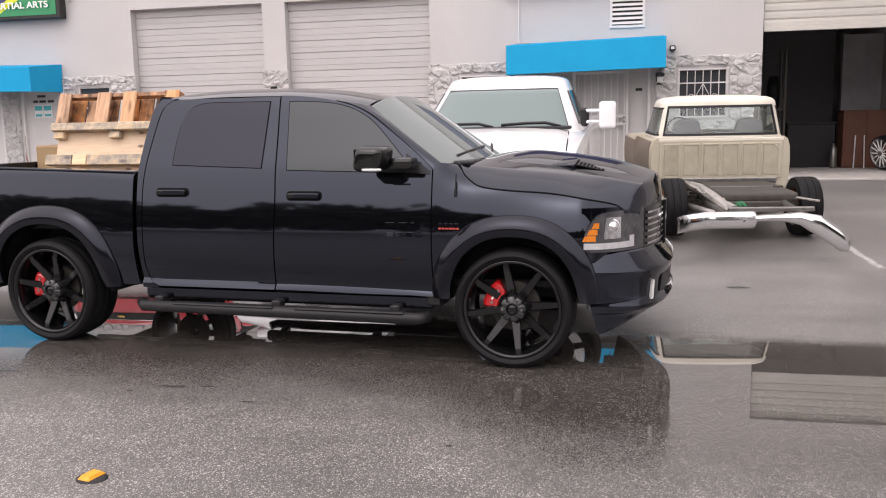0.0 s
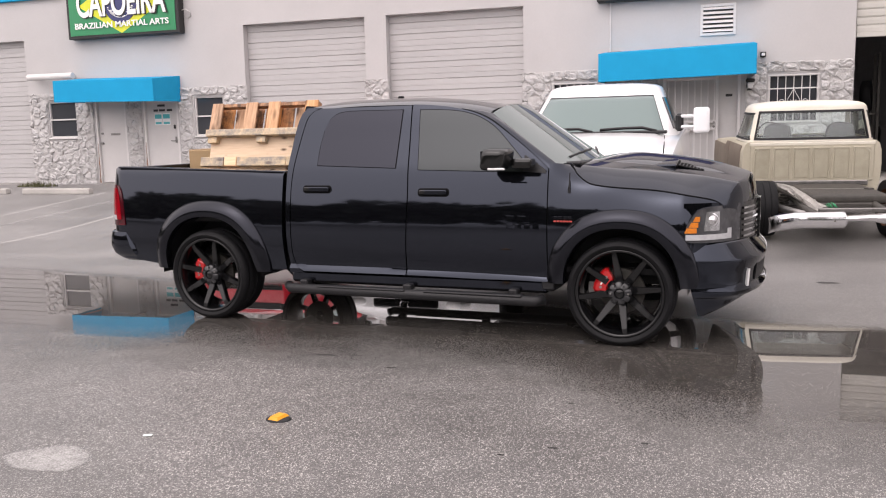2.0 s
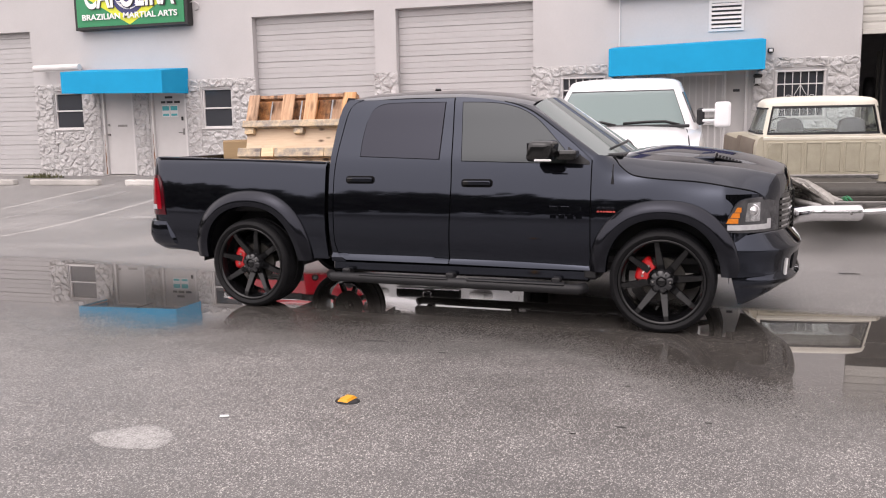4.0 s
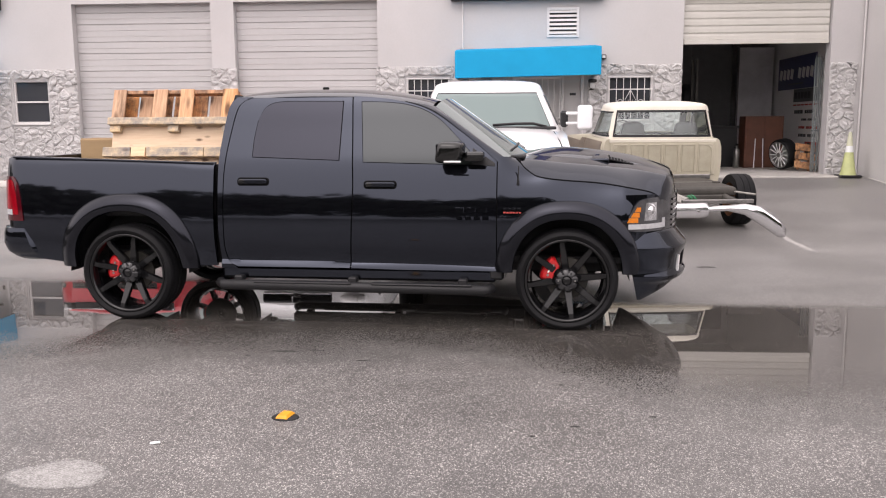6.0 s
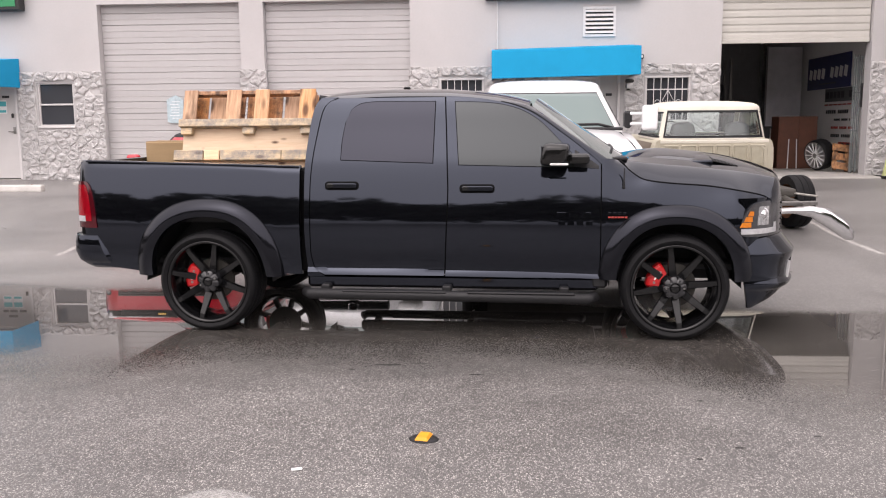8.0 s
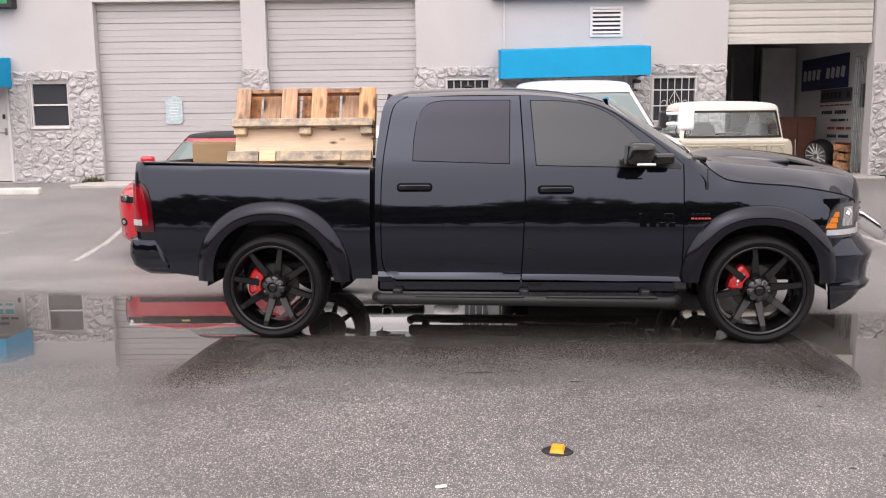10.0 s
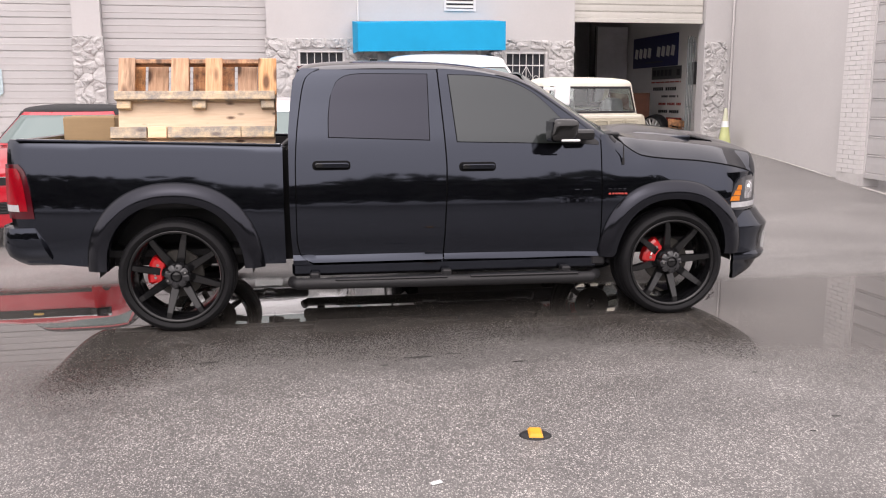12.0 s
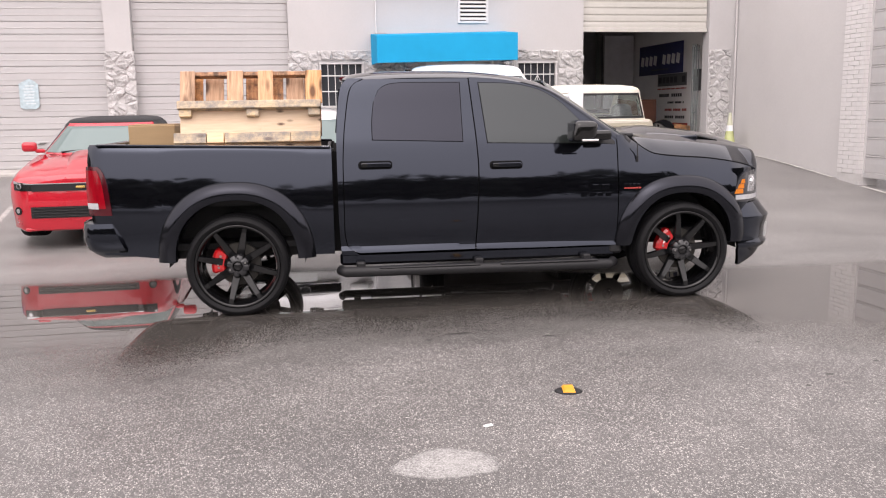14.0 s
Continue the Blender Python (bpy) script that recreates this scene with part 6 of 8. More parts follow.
# wheel-arch flares
def flare(cx, a_out, b_out, foot):
    """A bolt-on flare: a sloped shoulder, a fold, a plain lip and a return into the arch."""
    r_in = a_out - 0.115
    ring = [(0.0, -0.003), (0.004, 0.012), (0.02, 0.026), (0.05, 0.046), (0.074, 0.056), (0.084, 0.057), (0.11, 0.055), (0.135, 0.05), (0.14, 0.03)]
    for s in (-1, 1):
        def fn(u, v, s=s, d=0.0):
            ang = math.pi * (-0.04 + 1.08 * u)
            c, q = math.cos(ang), math.sin(ang)
            k = (abs(c) ** 2.3 + abs(q) ** 2.3) ** (-1 / 2.3)
            w, h = ring[min(len(ring) - 1, int(round(v * (len(ring) - 1))))]
            x, z = cx - (a_out - w) * k * c, max(foot, HUB_Z + (b_out - w) * k * q)
            return (x, s * (side_cab(min(1.03, z)) + h - d), z)
        skin("wheel_arch_flare", fn, 60, 8, FLARE, TRUCK, lambda u, v, f=fn: f(u, v, d=0.045), "black wheel-arch flare")
        def liner(u, v, s=s):
            ang = math.pi * u
            return (cx - (r_in + 0.03) * math.cos(ang), s * (0.99 - 0.42 * v), max(0.36, HUB_Z + (r_in + 0.03) * math.sin(ang)))
        skin("arch_liner", liner, 28, 3, PLASTIC, TRUCK)
        skin("arch_liner", lambda u, v, s=s: (cx - (r_in + 0.03) * v * math.cos(math.pi * u), s * 0.57, max(0.36, HUB_Z + (r_in + 0.03) * v * math.sin(math.pi * u))), 20, 3, PLASTIC, TRUCK)


flare(AXLE_R, 0.60, 0.648, 0.43)
flare(AXLE_F, 0.56, 0.612, 0.44)

# chassis seen beneath
for s in (-1, 1):
    box_part("frame_rail", (-0.1, s * 0.42, 0.46), (5.0, 0.09, 0.14), GREASE, TRUCK, 0.01)
part("rear_axle", tube((AXLE_R, -0.7, HUB_Z), (AXLE_R, 0.7, HUB_Z), 0.05), GREASE, TRUCK)
bm = bmesh.new()
bmesh.ops.create_uvsphere(bm, u_segments=16, v_segments=10, radius=0.15, matrix=Matrix.Translation((AXLE_R, 0, HUB_Z)))
part("differential", bm, GREASE, TRUCK, smooth=True)
part("floor_pan", box((0.1, 0, 0.52), (4.9, 1.6, 0.06), 0.01), PLASTIC, TRUCK)
part("fuel_tank", box((-0.4, 0.25, 0.42), (1.0, 0.5, 0.16), 0.04), PLASTIC, TRUCK)
part("exhaust", tube((-2.6, 0.5, 0.40), (0.4, 0.5, 0.40), 0.035), STEEL, TRUCK)
part("engine_block", box((1.9, 0, 0.8), (0.7, 0.7, 0.6), 0.05), GREASE, TRUCK)

# side steps
for s in (-1, 1):
    pts = [(-1.0, s * 0.99, 0.325), (-0.96, s * 1.04, 0.315), (1.16, s * 1.04, 0.305), (1.21, s * 0.99, 0.315)]
    v, f = bent_tube([(x, y, z) for x, y, z in pts], 0.041, 16)
    st = mesh_object("side_step", v, f, PLASTIC, TRUCK, True, "black tubular side step")
    for x in (-0.30, 0.66):
        part("step_pad", box((x, s * 1.04, 0.343), (0.80, 0.078, 0.016), 0.007), PLASTIC, st)
    for x in (-0.84, 0.10, 0.98):
        part("step_bracket", box((x, s * 0.98, 0.36), (0.07, 0.10, 0.05), 0.01), PLASTIC, st)

# bright sill crease, seams, handles, mirrors, badges
def stadium(x, z, w, h, y, depth):
    """A bar with round ends and a softened face, standing out along y."""
    r = h / 2 * 0.8
    ring = [(x + math.copysign(w / 2 - r, math.cos(a)) + r * math.cos(a), z + math.copysign(h / 2 - r, math.sin(a)) + r * math.sin(a)) for a in (2 * math.pi * (k + 0.5) / 24 for k in range(24))]
    bm = bmesh.new()
    rows = [[bm.verts.new((x + (px - x) * f, y + depth * d, z + (pz - z) * g)) for px, pz in ring] for f, g, d in ((1, 1, 0), (1, 1, 0.6), (0.985, 0.88, 0.9), (0.95, 0.6, 1.0))]
    for a, b in zip(rows, rows[1:]):
        for k in range(24):
            bm.faces.new([a[k], a[(k + 1) % 24], b[(k + 1) % 24], b[k]])
    bm.faces.new(rows[0]), bm.faces.new(rows[-1])
    return bm


def mirror_shell(s):
    """A mirror housing that narrows outward and towards its foot, its nose swept back."""
    bm = box((0, 0, 0), (0.20, 0.23, 0.168), 0.052, seg=5)
    for v in bm.verts:
        up, out = v.co.z / 0.084, v.co.y / 0.115
        v.co.z *= 1 - 0.10 * max(0, out) - 0.10 * max(0, v.co.x / 0.1)
        v.co.x += 0.012 * up - 0.022 * max(0, out) * (1 if v.co.x > 0 else 0.2)
        v.co.y *= s
    bmesh.ops.translate(bm, verts=bm.verts[:], vec=(0.905, s * 1.135, 1.375))
    return bm


for s in (-1, 1):
    for xc, zc in ((-0.705, 1.136), (0.328, 1.115)):
        recess = part("door_handle", stadium(xc, zc, 0.265, 0.07, s * (side_cab(zc) - 0.012), s * 0.02), SEAL, TRUCK, "black door handle")
        part("grip", stadium(xc + 0.004, zc + 0.005, 0.235, 0.038, s * (side_cab(zc) + 0.012), s * 0.022), BLACK_PAINT, recess)
        part("lock_cap", stadium(xc - 0.085, zc + 0.005, 0.05, 0.036, s * (side_cab(zc) + 0.014), s * 0.0225), GLOSS_PLASTIC, recess)
    mir = part("door_mirror", mirror_shell(s), GLOSS_PLASTIC, TRUCK, "folded-out gloss black door mirror", True)
    mir.data.set_sharp_from_angle(angle=radians(60))
    part("mirror_glass", box((0.808, s * 1.135, 1.375), (0.008, 0.185, 0.125), 0.003), TINT, mir)
    part("signal_strip", box((0.93, s * 1.245, 1.308), (0.13, 0.016, 0.016), 0.005), CLEAR_LENS, mir, "clear signal strip")
    part("mirror_arm", box((1.075, s * 1.02, 1.34), (0.15, 0.16, 0.075), 0.025, seg=2), GLOSS_PLASTIC, mir)
    part("aerial_base", tube((1.404, s * 0.965, 1.12), (1.405, s * 0.97, 1.165), 0.012, 0.008), PLASTIC, TRUCK) if s < 0 else None
    if s < 0:
        part("aerial", tube((1.405, s * 0.97, 1.15), (1.408, s * 0.955, 1.265), 0.006, 0.004, 8), PLASTIC, TRUCK)
    for row, z, n, h in ((0, 0.925, 3, 0.05), (1, 0.865, 4, 0.04)):
        for k in range(n):
            part("badge_bar", box((0.955 + k * 0.27 / n, s * (side_cab(z) + 0.001), z), (0.25 / n * 0.80, 0.006, h * 0.8), 0.002, Matrix.Rotation(s * radians(5.8 if row == 0 else 3.8), 4, "X")), BLACK_PAINT, TRUCK)
    for k in range(4):
        part("badge_bar", box((1.305 + k * 0.036, s * side_cab(0.935), 0.935), (0.027, 0.006, 0.02), 0.002, Matrix.Rotation(s * radians(6), 4, "X")), FLARE, TRUCK)
    for k in range(6):
        part("badge_bar", box((1.302 + k * 0.024, s * (side_cab(0.909) + 0.002), 0.909), (0.019, 0.006, 0.012), 0.001), RED_INK, TRUCK, "small red badge letter bar")
part("roof_aerial", box((-0.35, 0.0, 1.902), (0.06, 0.024, 0.03), 0.010), GLOSS_PLASTIC, TRUCK)


# wheels
def build_wheel(parent, m, tyre_r, rim_r, width, spokes, caliper_angle, name="wheel"):
    """Outer face towards -y. The rim is the part; tyre, spokes, cap, disc and caliper hang on it."""
    w = width
    v, f = lathe([(rim_r, 0.0), (rim_r + 0.006, -0.008), (rim_r - 0.012, -0.012), (rim_r - 0.022, 0.01), (rim_r - 0.035, 0.05), (rim_r - 0.05, w * 0.8), (rim_r - 0.01, w)], 56)
    wheel = mesh_object(name, v, f, RIM, parent, True, "gloss black alloy wheel")
    wheel.matrix_basis = m
    s = (tyre_r - rim_r)
    prof = [(rim_r + 0.002, -0.004), (rim_r + 0.012, -0.014), (rim_r + s * 0.45, -0.022), (tyre_r - 0.018, -0.008), (tyre_r - 0.006, 0.012),
            (tyre_r - 0.001, 0.04), (tyre_r - 0.009, 0.055), (tyre_r - 0.009, 0.062), (tyre_r, 0.07), (tyre_r, w * 0.5 - 0.01), (tyre_r - 0.009, w * 0.5 - 0.006),
            (tyre_r - 0.009, w * 0.5 + 0.006), (tyre_r, w * 0.5 + 0.01), (tyre_r, w - 0.06), (tyre_r - 0.006, w - 0.012), (tyre_r - 0.018, w + 0.008), (rim_r + 0.012, w + 0.014), (rim_r, w)]
    v, f = lathe(prof, 64)
    mesh_object("tyre", v, f, RUBBER, wheel, True, "low-profile black tyre").data.set_sharp_from_angle(angle=radians(50))
    verts, faces, n = [], [], 96
    for k in range(n):
        a0 = 2 * math.pi * k / n
        for j, (da, y) in enumerate(((0, -0.004), (0.018, -0.004), (0.040, 0.034), (0.022, 0.034))):
            r = tyre_r + (0.0025 if j in (2, 3) else -0.010)
            verts.append((r * math.cos(a0 + da), y, r * math.sin(a0 + da)))
        faces.append((4 * k, 4 * k + 1, 4 * k + 2, 4 * k + 3))
    tr = mesh_object("tread_blocks", verts, faces, RUBBER, wheel)
    tagged(tr, kind="stuff")
    first = None
    for k in range(spokes):
        a = 2 * math.pi * (k + 0.5) / spokes
        if first is None:
            ln = rim_r - 0.014
            bm = bmesh.new()
            top = [(0.06, 0.028, 0.078), (rim_r * 0.45, 0.0235, 0.052), (ln - 0.045, 0.0175, 0.010), (ln, 0.0155, 0.013)]
            mid = [(0.06, 0.032, 0.087), (rim_r * 0.45, 0.0285, 0.061), (ln - 0.045, 0.0225, 0.019), (ln, 0.021, 0.022)]
            low = [(0.06, 0.028, 0.13), (rim_r * 0.45, 0.022, 0.105), (ln - 0.045, 0.018, 0.066), (ln, 0.018, 0.06)]
            rows = []
            for t, mm, lo in zip(top, mid, low):
                rows.append([bm.verts.new(p) for p in ((lo[0], lo[2], -lo[1]), (mm[0], mm[2], -mm[1]), (t[0], t[2], -t[1]), (t[0], t[2], t[1]), (mm[0], mm[2], mm[1]), (lo[0], lo[2], lo[1]))])
            for i in range(3):
                for j in range(6):
                    bm.faces.new([rows[i][j], rows[i][(j + 1) % 6], rows[i + 1][(j + 1) % 6], rows[i + 1][j]])
            bm.faces.new(rows[0]), bm.faces.new(rows[-1][::-1])
            first = part("spoke", bm, RIM, wheel)
            ob = first
        else:
            ob = new("spoke", first.data)
            ob.parent = wheel
        ob.rotation_euler = (0, a, 0)
    # raised hub: eight lobes round a recessed centre cap
    verts, n = [], 64
    hub_rows = ((0.036, 0.006), (0.040, -0.004), (0.046, -0.004), (0.072, 0.006), (0.084, 0.016), (0.088, 0.05), (0.09, 0.11))
    for k in range(n):
        a = 2 * math.pi * k / n
        lobe = max(0.0, math.cos(8 * a)) ** 3
        for j, (r, y) in enumerate(hub_rows):
            r -= 0.014 * lobe if 3 <= j <= 5 else 0.0
            verts.append((r * math.cos(a), y, r * math.sin(a)))
    m_ = len(hub_rows)
    faces = [(k * m_ + j, k * m_ + j + 1, ((k + 1) % n) * m_ + j + 1, ((k + 1) % n) * m_ + j) for k in range(n) for j in range(m_ - 1)]
    hub = mesh_object("hub", verts, faces, HUB, wheel, True, "lobed dark grey hub")
    hub.data.set_sharp_from_angle(angle=radians(30))
    v, f = lathe([(0.0, 0.0), (0.028, 0.002), (0.034, 0.007), (0.038, 0.014)], 28)
    mesh_object("centre_cap", v, f, RIM, hub, True)
    for k in range(6):
        a = 2 * math.pi * (k + 0.25) / 6
        part("lug_nut", tube((0.064 * math.cos(a), -0.004, 0.064 * math.sin(a)), (0.064 * math.cos(a), 0.02, 0.064 * math.sin(a)), 0.0075, n=6), STEEL if k % 3 == 0 else HUB, hub)
    v, f = lathe([(0.06, 0.13), (0.165, 0.13), (0.168, 0.135), (0.168, 0.155), (0.06, 0.155)], 40)
    mesh_object("brake_disc", v, f, GREASE, wheel, True).data.set_sharp_from_angle(angle=radians(30))
    if caliper_angle is not None:
        bm = bmesh.new()
        rows = []
        for k in range(13):
            a = caliper_angle + radians(-31 + 62 * k / 12)
            tip = 0.012 if k in (0, 12) else 0.0
            waist = 0.010 if 5 <= k <= 7 else 0.0
            ring = ((0.102 + tip, 0.075), (0.112 + tip, 0.060), (0.185 - tip - waist, 0.058 + tip), (0.205 - tip - waist, 0.072 + tip), (0.212 - tip, 0.12), (0.10 + tip, 0.12))
            rows.append([bm.verts.new((r * math.cos(a), y, r * math.sin(a))) for r, y in ring])
        for p_, q_ in zip(rows, rows[1:]):
            for j in range(6):
                bm.faces.new([p_[j], p_[(j + 1) % 6], q_[(j + 1) % 6], q_[j]])
        bm.faces.new(rows[0]), bm.faces.new(rows[-1][::-1])
        cal = part("caliper", bm, CALIPER, wheel, "red brake caliper")
        for d in (-0.3, 0.3):
            a = caliper_angle + d
            part("bolt", tube((0.15 * math.cos(a), 0.052, 0.15 * math.sin(a)), (0.15 * math.cos(a), 0.066, 0.15 * math.sin(a)), 0.010, n=8), STEEL, cal)
        plate = part("caliper_mark", box((0.152, 0.056, 0), (0.012, 0.006, 0.055), 0.002), SIGN_WHITE, cal, "small white mark")
        plate.matrix_basis = Matrix.Rotation(-caliper_angle, 4, "Y")
    return wheel


for cx in (AXLE_R, AXLE_F):
    for s in (-1, 1):
        turn = -9.5 if cx < 0 else 14.5
        m = pose(cx, s * 1.03, HUB_Z, 0, 0, 0 if s < 0 else 180) @ Matrix.Rotation(radians(turn), 4, "Y")
        grip = (168 if cx < 0 else 150) + turn
        build_wheel(TRUCK, m, 0.393, 0.322, 0.30, 8, radians(grip if s < 0 else 180 - grip + 2 * turn))

# ---------------------------------------------------------------- cargo in the bed


def build_pallet():
    """A wooden pallet stood on its side behind a lean-to sheet of plywood."""
    p = thing("wooden_pallet", pose(-3.90, 6.32, 0.945, -19, 0, -4.5), "weathered pine pallet standing upright in the truck bed", "pallet", "pallets")
    box_part("top_runner", (0, 0.03, 0.988), (1.15, 0.075, 0.034), STAIN_WOOD, p, 0.003)
    for x, w, mat_ in ((-0.52, 0.12, PINE), (-0.13, 0.13, PINE), (0.12, 0.125, PINE), (0.52, 0.135, PINE)):
        box_part("front_board", (x, -0.02, 0.86), (w, 0.02, 0.29), mat_, p, 0.003)
    for a, b, mat_ in ((-0.575, -0.416, STAIN_WOOD), (-0.394, -0.243, PINE), (-0.220, -0.082, STAIN_WOOD), (-0.058, 0.12, STAIN_WOOD), (0.124, 0.256, STAIN_WOOD), (0.280, 0.43, PINE), (0.434, 0.575, STAIN_WOOD)):
        box_part("back_board", ((a + b) / 2, 0.12, 0.735), (b - a, 0.018, 0.53), mat_, p, 0.003)
    for x in (-0.556, -0.15, 0.11, 0.556):
        box_part("stringer", (x, 0.05, 0.86), (0.036, 0.11, 0.26), STAIN_WOOD, p, 0.003)
    return p


def build_plywood():
    """The lower pallet: deck sheet, weathered runners and blocks."""
    p = thing("plywood_pallet", pose(-3.91, 6.36, 0.90, -15, 0, -4.5), "pale plywood pallet with weathered runners leaning in the bed", "pallet", "pallets")
    part("deck_sheet", box((0, 0.05, 0.46), (1.16, 0.014, 0.56), 0.002), PLYWOOD, p, "clean pale plywood sheet")
    part("runner", box((-0.002, 0.0, 0.742), (1.18, 0.09, 0.065), 0.004), PINE_X, p, "grey weathered runner")
    for x in (-0.53, 0.02, 0.53):
        box_part("block", (x, 0.015, 0.68), (0.10, 0.06, 0.06), PINE_X, p, 0.004)
    for x0, x1 in ((-0.62, -0.36), (-0.35, -0.215), (-0.205, 0.33), (0.335, 0.58)):
        box_part("foot_board", ((x0 + x1) / 2, -0.012, 0.462), (x1 - x0, 0.05, 0.085), PLYWOOD if x0 == -0.35 else PINE_X, p, 0.003)
    return p


build_pallet()
build_plywood()
cb = thing("cardboard_box", pose(-4.72, 7.12, 0.88, 0, 0, -8), "closed brown cardboard box lying in the truck bed", "box")
part("carton", box((0, 0, 0.29), (0.40, 0.42, 0.58), 0.006), CARDBOARD, cb)
for s in (-1, 1):
    part("flap", box((0, s * 0.104, 0.584), (0.39, 0.2, 0.006), 0.001), CARDBOARD, cb)
part("tape", box((0, 0, 0.589), (0.4, 0.05, 0.003), 0), CARDBOARD, cb)


# ---------------------------------------------------------------- other vehicles
class Cabin:
    """A tapering cabin: rounded rings from the belt line to the roof, with glass let into it."""

    def __init__(self, parent, zb, zt, xf, xr, hb, ht, n=4.5, crown=0.07):
        self.parent, self.zb, self.zt, self.xf, self.xr, self.hb, self.ht, self.n, self.crown = parent, zb, zt, xf, xr, hb, ht, n, crown

    def at(self, ang, v, lift=0.0, shrink=1.0, dz=0.0):
        xf = self.xf[0] + (self.xf[1] - self.xf[0]) * v
        xr = self.xr[0] + (self.xr[1] - self.xr[0]) * v
        c, s, e = math.cos(ang), math.sin(ang), 2 / self.n
        x = (xf + xr) / 2 + math.copysign(abs(c) ** e, c) * ((xf - xr) / 2 + lift) * shrink
        y = math.copysign(abs(s) ** e, s) * (self.hb + (self.ht - self.hb) * v + lift) * shrink
        return (x, y, self.zb + (self.zt - self.zb) * v + dz)

    def body(self, material, roof_material, name="cab", label="", holes=()):
        """holes: (a0, a1, v0, v1) in degrees round the cabin and shares of its height, left open for glass."""
        nu, nv = (144, 20) if holes else (72, 12)

        def open_at(u, v):
            a = 360 * u
            return any((a0 <= a <= a1 or a0 <= a - 360 <= a1) and v0 <= v <= v1 for a0, a1, v0, v1 in holes)
        bm = bmesh.new()
        rows = [[[bm.verts.new(self.at(2 * math.pi * i / nu, j / nv, d)) for j in range(nv + 1)] for i in range(nu)] for d in (0.0, -0.03)]
        for i in range(nu):
            for j in range(nv):
                if open_at((i + 0.5) / nu, (j + 0.5) / nv):
                    continue
                k = (i + 1) % nu
                for r in rows:
                    bm.faces.new([r[i][j], r[k][j], r[k][j + 1], r[i][j + 1]])
                for di, dj, p, q in ((-1, 0, (i, j), (i, j + 1)), (1, 0, (k, j), (k, j + 1)), (0, -1, (i, j), (k, j)), (0, 1, (i, j + 1), (k, j + 1))):
                    if holes and 0 <= j + dj < nv and open_at(((i + di) % nu + 0.5) / nu, (j + dj + 0.5) / nv):
                        bm.faces.new([rows[0][p[0]][p[1]], rows[0][q[0]][q[1]], rows[1][q[0]][q[1]], rows[1][p[0]][p[1]]])
        for f in [f for f in bm.faces if len(set(f.verts)) < 3]:
            bm.faces.remove(f)
        bmesh.ops.delete(bm, geom=[v for v in bm.verts if not v.link_faces], context="VERTS")
        part(name, bm, material, self.parent, label, True).data.set_sharp_from_angle(angle=radians(38))
        rows = [(1.0, 0.0), (0.982, 0.28), (0.945, 0.52), (0.87, 0.72), (0.64, 0.92), (0.3, 0.985), (0.02, 1.0)]

        def lid(u, v):
            t = v * (len(rows) - 1)
            i = min(int(t), len(rows) - 2)
            f = t - i
            k, h = (rows[i][q] + f * (rows[i + 1][q] - rows[i][q]) for q in (0, 1))
            return self.at(2 * math.pi * u, 1.0, 0.0, k, h * self.crown)
        return skin("roof", lid, 72, 12, roof_material, self.parent)

    def glass(self, name, a0, a1, v0, v1, material, lift=0.006, label="", rake0=0.0, rake1=0.0):
        def fn(u, v, d=0.0):
            lo, hi = a0 + rake0 * v, a1 + rake1 * v
            return self.at(radians(lo + (hi - lo) * u), v0 + (v1 - v0) * v, lift - d)
        return skin(name, fn, 20, 8, material, self.parent, lambda u, v: fn(u, v, 0.02), label)


def half_section(x, pts):
    return mirrored([(x, y, z) for y, z in pts])


def road_wheel(parent, x, y, r, width, rim_material=STEEL, name="wheel", drop=0.0):
    s = 1 if y > 0 else -1
    rr = r * 0.66
    v, f = lathe([(0.0, -0.01), (rr * 0.3, -0.012), (rr * 0.5, 0.01), (rr * 0.85, 0.015), (rr, -0.005), (rr, width)], 32)
    w = mesh_object(name, v, f, rim_material, parent, True)
    w.matrix_basis = pose(x, y, r - drop, 0, 0, 180 if s > 0 else 0)
    v, f = lathe([(rr, -0.002), (r * 0.86, -0.02), (r * 0.965, -0.004), (r, 0.03), (r, width * 0.3), (r - 0.008, width * 0.32), (r - 0.008, width * 0.36), (r, width * 0.38), (r, width * 0.62),
                  (r - 0.008, width * 0.64), (r - 0.008, width * 0.68), (r, width * 0.7), (r, width - 0.03), (r * 0.965, width + 0.004), (rr, width)], 40)
    mesh_object("tyre", v, f, RUBBER, w, True).data.set_sharp_from_angle(angle=radians(50))
    return w


